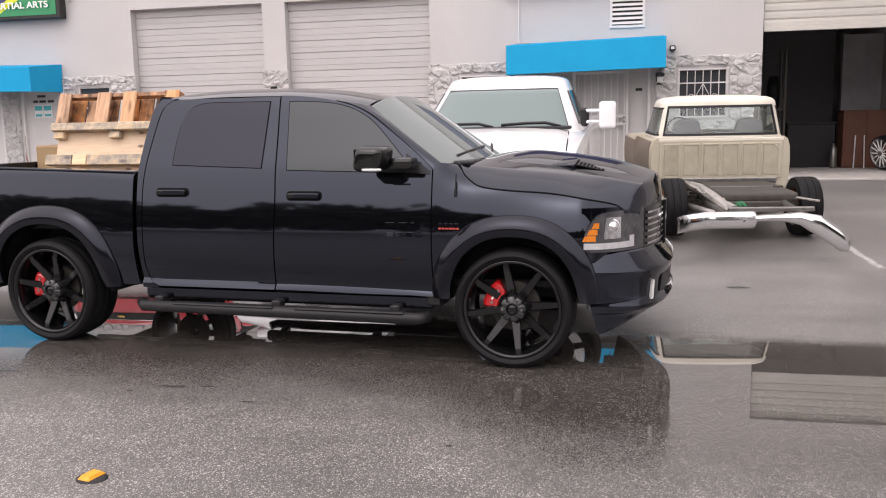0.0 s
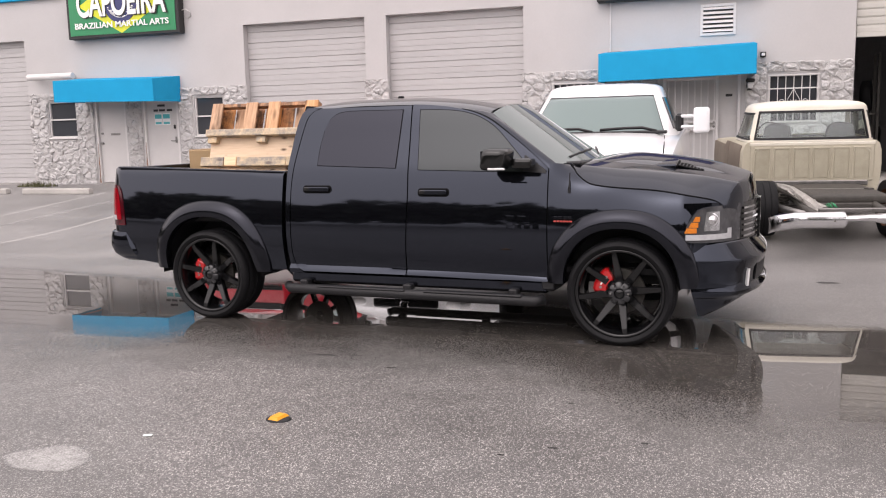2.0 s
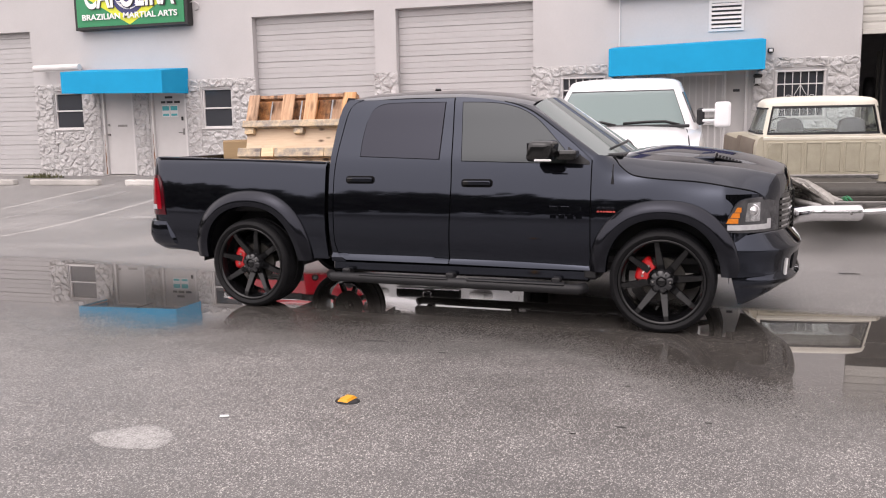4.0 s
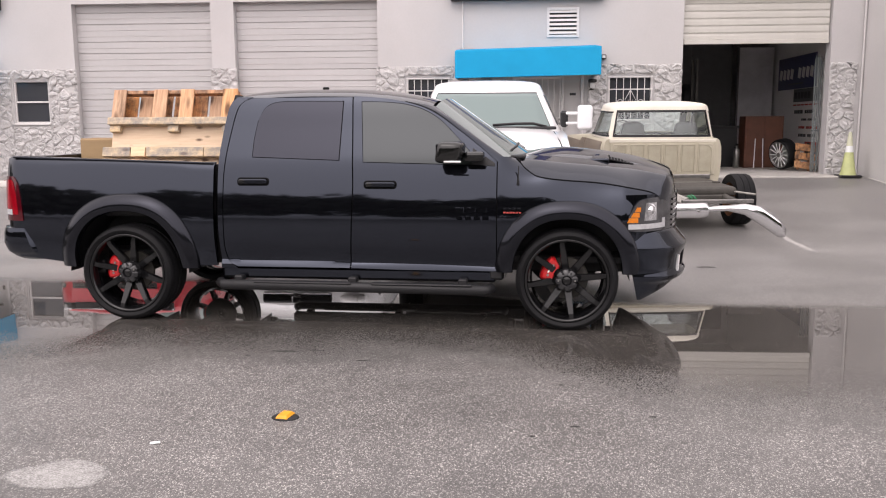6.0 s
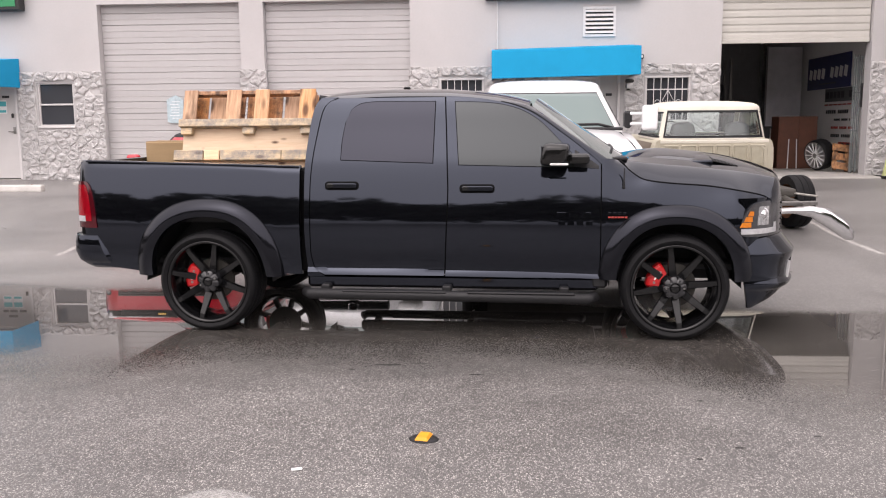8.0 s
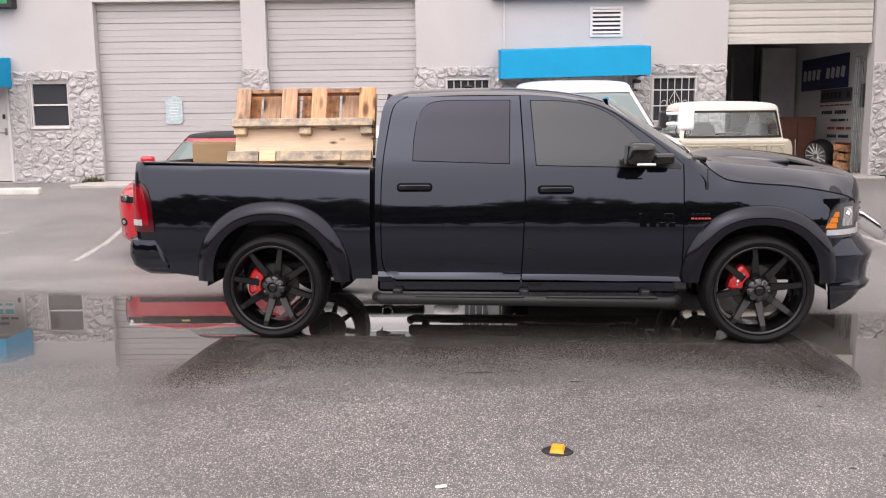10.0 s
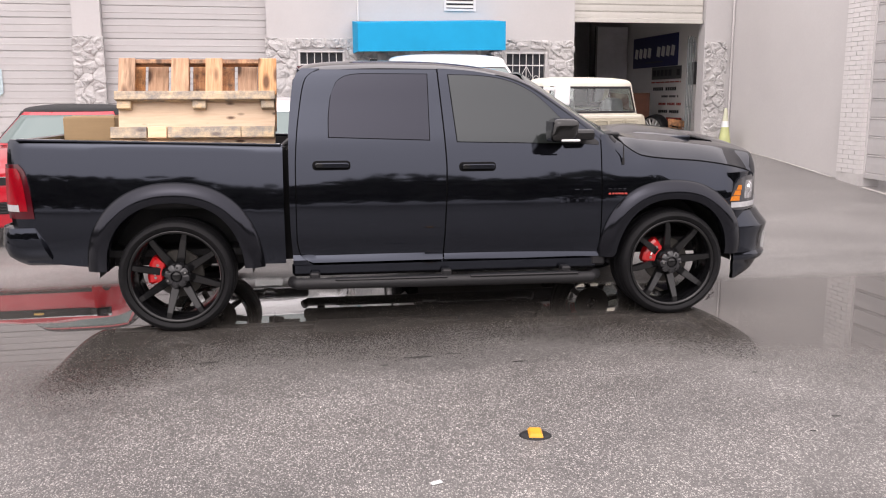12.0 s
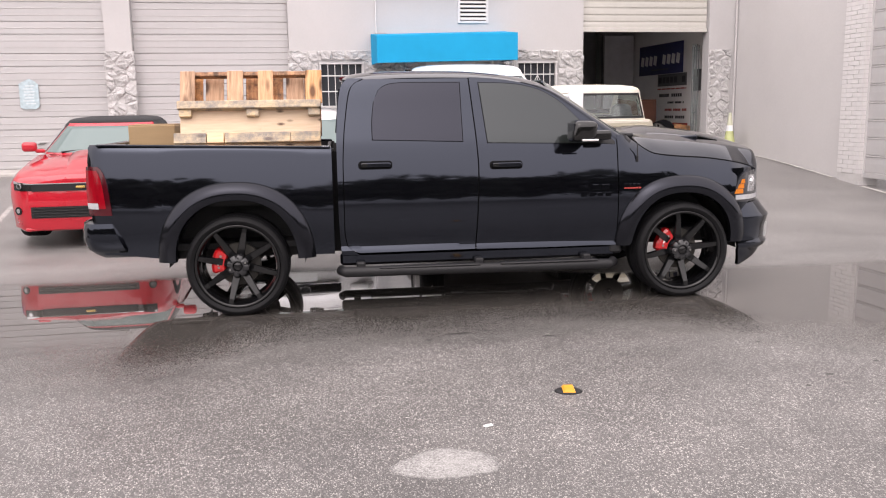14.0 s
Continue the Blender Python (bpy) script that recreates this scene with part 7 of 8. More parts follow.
def build_white_pickup():
    t = thing("white_pickup_truck", pose(-1.14, 8.15, 0.02, 0, 2.5, -90), "tall white pickup truck with large tow mirrors", "pickup truck")
    base = [(0.86, 0.42), (0.97, 0.50), (1.0, 0.66), (1.005, 0.86)]
    st = [half_section(0.0, [(0.80, 0.50), (0.90, 0.55), (0.92, 0.66), (0.92, 0.86), (0.88, 1.02), (0.80, 1.14), (0.55, 1.22), (0.25, 1.24), (0, 1.24)]),
          half_section(-0.12, base + [(0.99, 1.08), (0.92, 1.25), (0.64, 1.335), (0.30, 1.355), (0, 1.355)]),
          half_section(-0.5, base + [(0.995, 1.14), (0.935, 1.30), (0.66, 1.40), (0.32, 1.42), (0, 1.42)]),
          half_section(-1.15, base + [(1.0, 1.20), (0.955, 1.37), (0.70, 1.45), (0.34, 1.47), (0, 1.47)]),
          half_section(-1.42, base + [(1.0, 1.22), (0.965, 1.385), (0.72, 1.44), (0.36, 1.455), (0, 1.455)]),
          half_section(-3.3, base + [(1.0, 1.20), (0.965, 1.38), (0.72, 1.44), (0.36, 1.45), (0, 1.45)]),
          half_section(-5.4, base + [(1.0, 1.20), (0.965, 1.38), (0.90, 1.385), (0.36, 1.386), (0, 1.386)])]
    shell("body", st, WHITE_PAINT, t, angle=40)
    c = Cabin(t, 1.40, 1.92, (-1.22, -2.00), (-3.55, -3.35), 0.94, 0.71, 4.2, 0.105)
    c.body(WHITE_PAINT, WHITE_PAINT)
    c.glass("windscreen", -44, 44, 0.10, 0.88, SHIELD, 0.008, "windscreen with reflected sky put into its pale colour")
    c.glass("windscreen_seal", -46, 46, 0.06, 0.91, PLASTIC, 0.004)
    for s in (-1, 1):
        c.glass("side_window", s * 68, s * 96, 0.14, 0.84, TINT, 0.008, "dark side window")
        c.glass("side_window", s * 100, s * 124, 0.14, 0.86, TINT, 0.008, "dark side window")
        arm = part("tow_mirror", box((-1.52, s * 1.195, 1.57), (0.13, 0.18, 0.295), 0.045, seg=4), WHITE_PAINT, t, "large white tow mirror", True)
        for z in (1.50, 1.62):
            part("mirror_arm", box((-1.55, s * 1.06, z), (0.05, 0.20, 0.035), 0.012), WHITE_PAINT, arm)
        part("mirror_foot", box((-1.60, s * 0.95, 1.55), (0.14, 0.09, 0.20), 0.025), PLASTIC, arm)
        part("headlamp", box((-0.035, s * 0.74, 0.96), (0.16, 0.26, 0.22), 0.03, seg=2), CLEAR_LENS, t, "clear headlamp")
        part("fog_lamp", tube((0.02, s * 0.62, 0.56), (0.09, s * 0.62, 0.56), 0.05), CLEAR_LENS, t)
    part("grille", box((0.01, 0, 0.96), (0.06, 1.16, 0.30), 0.03, seg=2), PLASTIC, t, "dark grille")
    for k in range(3):
        part("grille_bar", box((0.045, 0, 0.86 + k * 0.095), (0.03, 1.1, 0.03), 0.008), CHROME, t)
    part("front_bumper", box((0.03, 0, 0.60), (0.16, 1.9, 0.24), 0.05, seg=3), CHROME, t, "chrome front bumper")
    part("air_dam", box((0.0, 0, 0.42), (0.12, 1.7, 0.14), 0.03), PLASTIC, t)
    for y0, y1 in ((-0.7, 0.0), (0.08, 0.72)):
        v, f = bent_tube([(-1.17, y1, 1.475), (-1.19, y1 - 0.16, 1.515), (-1.215, (y0 + y1) / 2 - 0.05, 1.512), (-1.23, y0, 1.495)], 0.016, 8)
        mesh_object("wiper", v, f, PLASTIC, t, True)
    part("cowl", box((-1.20, 0, 1.462), (0.16, 1.66, 0.034), 0.014, seg=2), PLASTIC, t)
    for s in (-1, 1):
        pts = [(x, s * y, z + 0.003) for x, y, z in ((-1.16, 0.80, 1.418), (-0.9, 0.815, 1.38), (-0.5, 0.83, 1.338), (-0.2, 0.84, 1.283))]
        v, f = bent_tube(pts, 0.006, 6)
        mesh_object("bonnet_seam", v, f, SEAL, t, True)
        part("corner_lamp", box((-0.16, s * 0.93, 1.10), (0.2, 0.05, 0.14), 0.02, seg=2), BOWL, t, "smoked corner lamp")
    for x in (-0.95, -4.5):
        for s in (-1, 1):
            road_wheel(t, x, s * 0.98, 0.40, 0.26)
    part("floor_pan", box((-2.7, 0, 0.5), (5.0, 1.5, 0.1), 0.02), GREASE, t)
    return t


def build_cream_pickup():
    """An old pickup with its bed taken off: cab, bare frame, axle, crooked bumper."""
    t = thing("cream_vintage_pickup", pose(1.51, 12.38, 0.175, 0, -2.5, 97), "faded cream vintage pickup with its bed removed", "pickup truck")
    low = [(0.83, 0.42), (0.89, 0.47), (0.925, 0.62), (0.935, 0.84), (0.925, 1.04), (0.895, 1.14), (0.855, 1.17)]
    st = [half_section(0.0, [(y * 0.99, z) for y, z in low] + [(0.5, 1.175), (0, 1.175)])]
    for x in (0.04, 1.3):
        st.append(half_section(x, low + [(0.5, 1.18), (0, 1.18)]))
    st.append(half_section(1.5, [(y * 1.02, z) for y, z in low] + [(0.5, 1.16), (0, 1.16)]))
    st.append(half_section(2.75, [(y * 1.0, min(z, 1.08)) for y, z in low] + [(0.5, 1.10), (0, 1.11)]))
    shell("body", st, BEIGE_PAINT, t, "worn beige lower cab", angle=40)
    c = Cabin(t, 1.17, 1.625, (1.28, 0.93), (-0.01, 0.098), 0.875, 0.78, 5.5, 0.105)
    c.body(CREAM_PAINT, CREAM_PAINT, holes=[(180 - 42, 180 + 42, 0.10, 0.90), (57, 123, 0.10, 0.86), (237, 303, 0.10, 0.86), (-42, 42, 0.10, 0.9)])
    for v0, v1 in ((0.055, 0.125), (0.875, 0.945)):
        c.glass("rear_window_seal", 180 - 43.5, 180 + 43.5, v0, v1, PLASTIC, 0.006, "black rubber seal")
    for a0, a1 in ((180 - 44.2, 180 - 41.6), (180 + 41.6, 180 + 44.2)):
        c.glass("rear_window_seal", a0, a1, 0.055, 0.945, PLASTIC, 0.006, "black rubber seal")
    c.glass("rear_window", 180 - 42.4, 180 + 42.4, 0.09, 0.91, CLEAR_GLASS, -0.006, "clear reflecting rear window")
    for s in (-1, 1):
        for v0, v1 in ((0.06, 0.115), (0.845, 0.9)):
            c.glass("side_window_seal", s * 55, s * 125, v0, v1, PLASTIC, 0.004)
        c.glass("side_window", s * 56.6, s * 123.4, 0.09, 0.87, CLEAR_GLASS, -0.006, "clear side window")
        part("door_handle", box((0.28, s * 0.915, 1.0), (0.13, 0.03, 0.03), 0.008), CHROME, t)
    c.glass("windscreen", -42.4, 42.4, 0.09, 0.91, CLEAR_GLASS, -0.006)
    part("dashboard", box((1.05, 0, 1.14), (0.3, 1.5, 0.12), 0.04, seg=2), INTERIOR, t)
    v, f = lathe([(0.185, 0.0), (0.195, 0.012), (0.185, 0.024), (0.175, 0.012)], 28, "z", True)
    sw = mesh_object("steering_wheel", v, f, INTERIOR, t, True)
    sw.matrix_basis = pose(0.86, 0.4, 1.24, 0, -62, 0)
    for s in (-1, 1):
        seat = part("seat_back", box((0.22, s * 0.42, 1.24), (0.1, 0.46, 0.36), 0.05, seg=3), SEAT_GREY, t, "grey seat back", True)
        for v in seat.data.vertices:
            if v.co.z > 1.24:
                v.co.y = s * 0.42 + (v.co.y - s * 0.42) * math.sqrt(max(0.12, 1 - ((v.co.z - 1.24) / 0.19) ** 2))
    # pressed panels of the cab back, dull olive under the cream
    part("cab_back_panel", box((-0.010, 0, 0.87), (0.016, 1.64, 0.50), 0.006), BEIGE_PAINT, t, "dull olive pressed cab back")
    xs = [-0.66, -0.395, -0.13, 0.13, 0.395, 0.66]
    for k, x in enumerate(xs):
        bm = bmesh.new()
        w, h = 0.215, 0.43
        bm_in = box((-0.020, x, 0.865), (0.010, w - 0.03, h - 0.02), 0.004)
        part("pressed_panel", bm_in, OLIVE_PAINT, t)
        for s in (-1, 1):
            add_box(bm, (-0.021, x + s * w / 2, 0.865), (0.022, 0.018, h), 0.008, seg=2)
        add_box(bm, (-0.021, x, 0.865 + h / 2), (0.022, w, 0.026), 0.008, seg=2)
        if k in (0, 5):
            o = -1 if k == 0 else 1
            for g in range(4):
                add_box(bm, (-0.022, x + o * (w / 2 - 0.010 - 0.012 * g), 0.865 + h / 2 - 0.052 + 0.012 * g), (0.02, 0.03, 0.03), 0.008, seg=2)
        part("pressed_rib", bm, BEIGE_PAINT, t)
    belly = smooth_line([z for _, z in low], [y for y, _ in low])
    for a, b, nm in ((0.16, 1.24, "door_skin"), (1.27, 2.7, "front_wing")):
        def flank(u, v, d=0.0, a=a, b=b):
            x, z = a + (b - a) * u, 0.46 + 0.66 * v
            return (x, (belly(z) + 0.006 - d) * (1.0 if x < 1.3 else 1.02), min(z, 1.06) if x > 1.5 else z)
        skin(nm, flank, 8, 12, BROWN_PRIMER, t, lambda u, v, g=flank: g(u, v, 0.02), "brown weathered primer")
    part("cream_belt", box((-0.01, 0, 1.14), (0.022, 1.66, 0.05), 0.008), CREAM_PAINT, t)
    part("cab_sill", box((-0.03, 0, 0.59), (0.06, 1.5, 0.07), 0.012), STEEL, t)
    # frame, axle, wheels
    for s in (-1, 1):
        v, f = bent_tube([(0.3, s * 0.43, 0.44), (-0.45, s * 0.43, 0.44), (-0.80, s * 0.43, 0.50), (-1.25, s * 0.43, 0.50), (-1.55, s * 0.43, 0.45), (-2.2, s * 0.43, 0.43)], 0.05, 8)
        mesh_object("frame_rail", v, f, GREASE, t, True)
        bm = bmesh.new()
        for k in range(7):
            add_tube(bm, (-0.9, s * 0.52, 0.38 + k * 0.035), (-0.9, s * 0.52, 0.40 + k * 0.035), 0.06)
        part("coil_spring", bm, GREASE, t)
        road_wheel(t, -1.0, s * 0.93, 0.365, 0.25, RUST)
    part("rear_axle", tube((-1.0, -0.78, 0.365), (-1.0, 0.78, 0.365), 0.045), GREASE, t)
    bm = bmesh.new()
    bmesh.ops.create_uvsphere(bm, u_segments=16, v_segments=10, radius=0.14, matrix=Matrix.Translation((-1.0, 0, 0.365)))
    part("differential", bm, GREASE, t, smooth=True)
    for x in (-0.3, -1.45):
        part("cross_member", box((x, 0, 0.46), (0.10, 0.86, 0.07), 0.015), GREASE, t)
    part("end_member", box((-2.02, -0.12, 0.475), (0.05, 0.96, 0.055), 0.012, seg=2), STEEL, t, "pale grey end member of the frame")
    tank = box((-0.85, -0.14, 0.535), (1.25, 0.92, 0.12), 0.05, seg=4)
    part("fuel_tank", tank, GREASE, t, "flat dark fuel tank across the frame", True)
    part("tank_strap", box((-0.85, -0.14, 0.598), (0.035, 0.90, 0.006), 0.002), STEEL, t)
    # buckled grey casting beside the wheel
    rnd = random.Random(41)
    v, f = bent_tube([(-0.78, 0.70, 0.57), (-0.95, 0.60, 0.63), (-1.2, 0.50, 0.61), (-1.5, 0.42, 0.55), (-1.75, 0.34, 0.47), (-1.95, 0.28, 0.44)], 0.06, 10)
    arm = mesh_object("trailing_arm", [(x, y + rnd.uniform(-0.014, 0.014), z + rnd.uniform(-0.02, 0.02)) for x, y, z in v], f, ALU, t, False, "buckled dirty grey suspension arm")
    for k in range(4):
        part("arm_rib", box((-1.0 - 0.2 * k, 0.58 - 0.06 * k, 0.66 - 0.035 * k), (0.03, 0.11, 0.03), 0.008), ALU, arm)
    v, f = bent_tube([(-1.0, 0.72, 0.42), (-1.3, 0.62, 0.40), (-1.7, 0.58, 0.42), (-1.95, 0.44, 0.40)], 0.045, 8)
    mesh_object("exhaust_pipe", v, f, STEEL, t, True)
    part("fuel_line", tube((-0.2, 0.05, 0.56), (-1.6, 0.3, 0.53), 0.01, n=6), ALU, t)
    for k in range(5):
        a, b = 0.16 + 0.018 * k, 0.50 + 0.011 * (k % 3)
        v, f = bent_tube([(-1.85, a + 0.05, b - 0.05), (-1.88, a + 0.02, b), (-1.86, a - 0.02, b + 0.03), (-1.9, a - 0.05, b - 0.02)], 0.006, 5)
        mesh_object("green_wire", v, f, SIGN_GREEN, t, True, "loose green wire")
    part("rail_bracket", box((-1.55, -0.62, 0.53), (0.5, 0.05, 0.025), 0.008, Matrix.Rotation(radians(25), 4, "Z")), ALU, t)
    # crooked chrome bumper hanging from the frame
    path = [(-2.10, 0.93, 0.30), (-2.28, 0.88, 0.36), (-2.34, 0.68, 0.40), (-2.385, 0.30, 0.41), (-2.40, 0.16, 0.415), (-2.402, 0.135, 0.43), (-2.44, -0.10, 0.445), (-2.44, -0.32, 0.43), (-2.50, -0.52, 0.35), (-2.56, -0.72, 0.21), (-2.55, -0.80, 0.15)]
    prof = [(0.02, -0.075), (-0.02, -0.055), (-0.032, 0.0), (-0.02, 0.05), (0.03, 0.07), (0.06, 0.062)]
    verts = [(x + a, y, z + b * (1.6 if -0.75 < y < -0.45 else 1.25 if y > 0.15 else 0.45 if y > -0.2 else 0.9)) for x, y, z in path for a, b in prof]
    m = len(prof)
    faces = [(i * m + j, i * m + j + 1, (i + 1) * m + j + 1, (i + 1) * m + j) for i in range(len(path) - 1) for j in range(m - 1)]
    bm = bmesh.new()
    vs = [bm.verts.new(v) for v in verts]
    for f in faces:
        bm.faces.new([vs[i] for i in f])
    bmesh.ops.subdivide_edges(bm, edges=bm.edges[:], cuts=2, use_grid_fill=True, smooth=0.6)
    bmesh.ops.solidify(bm, geom=bm.faces[:], thickness=0.006)
    bump = part("rear_bumper", bm, CHROME, t, "crooked chrome bumper hanging loose", True)
    for x, y, z in ((-2.37, 0.62, 0.40), (-2.44, 0.28, 0.41)):
        part("bolt", tube((x - 0.01, y, z), (x + 0.03, y, z), 0.014, n=8), STEEL, bump)
    part("bumper_bracket", box((-2.2, -0.3, 0.43), (0.2, 0.06, 0.05), 0.01), GREASE, t)
    part("front_grille", box((2.76, 0, 0.85), (0.04, 1.5, 0.3), 0.02), STEEL, t)
    for s in (-1, 1):
        road_wheel(t, 2.15, s * 0.93, 0.36, 0.24, STEEL)
    return t


def build_red_convertible():
    t = thing("red_convertible", pose(-5.96, 9.62, 0.05, 0, 1.6, -90), "glossy red convertible coupe with black canvas top", "car")
    def sec(x, k, zl, ze, zc, hw):
        return half_section(x, [(hw * 0.86, zl), (hw * 0.97, zl + 0.06), (hw, 0.42 * k + 0.1), (hw * 0.99, 0.55 * k + 0.1), (hw * 0.965, ze - 0.05), (hw * 0.90, ze), (hw * 0.55, zc - 0.02), (hw * 0.25, zc), (0, zc)])
    st = [sec(0.0, 1.15, 0.20, 0.75, 0.785, 0.60), sec(-0.05, 1.15, 0.17, 0.77, 0.81, 0.71), sec(-0.18, 1.12, 0.16, 0.80, 0.84, 0.815), sec(-0.5, 1.1, 0.16, 0.85, 0.90, 0.872),
          sec(-1.0, 1.05, 0.16, 0.91, 0.96, 0.895), sec(-1.45, 1.05, 0.16, 0.96, 1.0, 0.895), sec(-2.6, 1.1, 0.16, 0.96, 0.98, 0.895), sec(-4.0, 1.1, 0.2, 0.98, 0.99, 0.89), sec(-4.75, 1.0, 0.3, 0.93, 0.95, 0.82)]
    shell("body", st, RED_PAINT, t, angle=45)
    front = smooth_line([0.0, 0.4, 0.58, 0.70, 0.80, 0.86], [0.0, 0.0, -0.004, -0.05, -0.18, -0.5])

    def band(name, z0, z1, y0, y1, material, lift, label="", rise=0.0):
        """A strip let into the nose, following its curve in plan."""
        def fn(u, v, d=0.0):
            y = y0 + u * (y1 - y0)
            return (front(abs(y)) + lift - d, y * (1 + lift), z0 + v * (z1 - z0) + rise * u * (0.5 + v))
        return skin(name, fn, 24, 3, material, t, lambda u, v: fn(u, v, 0.05), label)
    c = Cabin(t, 0.97, 1.34, (-1.28, -2.02), (-3.9, -3.2), 0.86, 0.62, 3.6, 0.075)
    c.body(RED_PAINT, SOFT_TOP)
    c.glass("windscreen", -50, 50, 0.06, 0.90, SHIELD, 0.008, "windscreen with reflected sky put into its pale colour")
    for s in (-1, 1):
        c.glass("side_window", s * 58, s * 108, 0.08, 0.86, TINT, 0.008)
        c.glass("soft_top_side", s * 108, s * 179, 0.05, 1.0, SOFT_TOP, 0.010, "black canvas")
        c.glass("soft_top_rail", s * 54, s * 110, 0.88, 1.0, SOFT_TOP, 0.012, "black canvas")
        mir = part("door_mirror", box((-1.62, s * 0.95, 1.06), (0.13, 0.18, 0.125), 0.05, seg=4), RED_PAINT, t, "red door mirror", True)
        part("mirror_stalk", box((-1.62, s * 0.82, 1.005), (0.07, 0.12, 0.05), 0.015), RED_PAINT, mir)
        band("headlamp", 0.652, 0.725, s * 0.52, s * 0.735, GLOSS_PLASTIC, 0.009, "dark slit headlamp", 0.018)
        band("lamp_trim", 0.727, 0.736, s * 0.52, s * 0.735, CHROME, 0.010, "thin bright trim", 0.018)
        px, py = front(0.66), s * 0.66
        lamp = part("projector", tube((px - 0.02, py, 0.707), (px + 0.022, py + s * 0.012, 0.707), 0.030), BOWL, t, "round projector lens")
        part("lens_ring", tube((px + 0.012, py + s * 0.008, 0.707), (px + 0.024, py + s * 0.013, 0.707), 0.022), CHROME, lamp)
        fx, fy = front(0.71), s * 0.71
        fog = part("fog_lamp", tube((fx - 0.06, fy - s * 0.03, 0.42), (fx + 0.006, fy + s * 0.004, 0.42), 0.048), GLOSS_PLASTIC, t, "round fog lamp")
        part("lens", tube((fx, fy, 0.42), (fx + 0.010, fy + s * 0.006, 0.42), 0.026), BOWL, fog)
    band("upper_grille", 0.647, 0.727, -0.53, 0.53, PLASTIC, 0.010, "black upper grille")
    band("grille_trim", 0.729, 0.739, -0.53, 0.53, CHROME, 0.014, "thin bright trim")
    part("emblem", box((0.022, 0, 0.688), (0.014, 0.105, 0.026), 0.004), GOLD, t, "small gold emblem plate")
    low = band("lower_grille", 0.335, 0.465, -0.56, 0.56, PLASTIC, 0.008, "black lower grille")
    for k in range(4):
        part("grille_bar", box((0.012, 0, 0.352 + k * 0.032), (0.012, 1.08, 0.007), 0.002), GLOSS_PLASTIC, low)
    top_z = smooth_line([-1.45, -1.0, -0.5, -0.18, -0.05], [1.0, 0.96, 0.90, 0.84, 0.81])

    def dome(u, v, d=0.0):
        """The raised middle of the bonnet, widening towards the windscreen."""
        w, x = 2 * v - 1, -0.22 - 1.15 * u
        y = w * (0.20 + 0.20 * u)
        z = top_z(x) - 0.02 * max(0, (abs(y) - 0.22) / 0.27) + 0.036 * (1 - abs(w) ** 5) * ease(u * 2.2) - 0.004
        return (x, y, z - d)
    skin("bonnet_dome", dome, 24, 28, RED_PAINT, t, lambda u, v: dome(u, v, 0.02))
    part("splitter", box((-0.06, 0, 0.20), (0.1, 1.3, 0.035), 0.012), RED_PAINT, t)
    v, f = bent_tube([(-1.36, -0.5, 1.0), (-1.42, -0.1, 1.03), (-1.45, 0.3, 1.03)], 0.011, 8)
    mesh_object("wiper", v, f, PLASTIC, t, True)
    for x in (-0.92, -3.75):
        for s in (-1, 1):
            road_wheel(t, x, s * 0.885, 0.36, 0.26, RIM, drop=0.01)
    return t


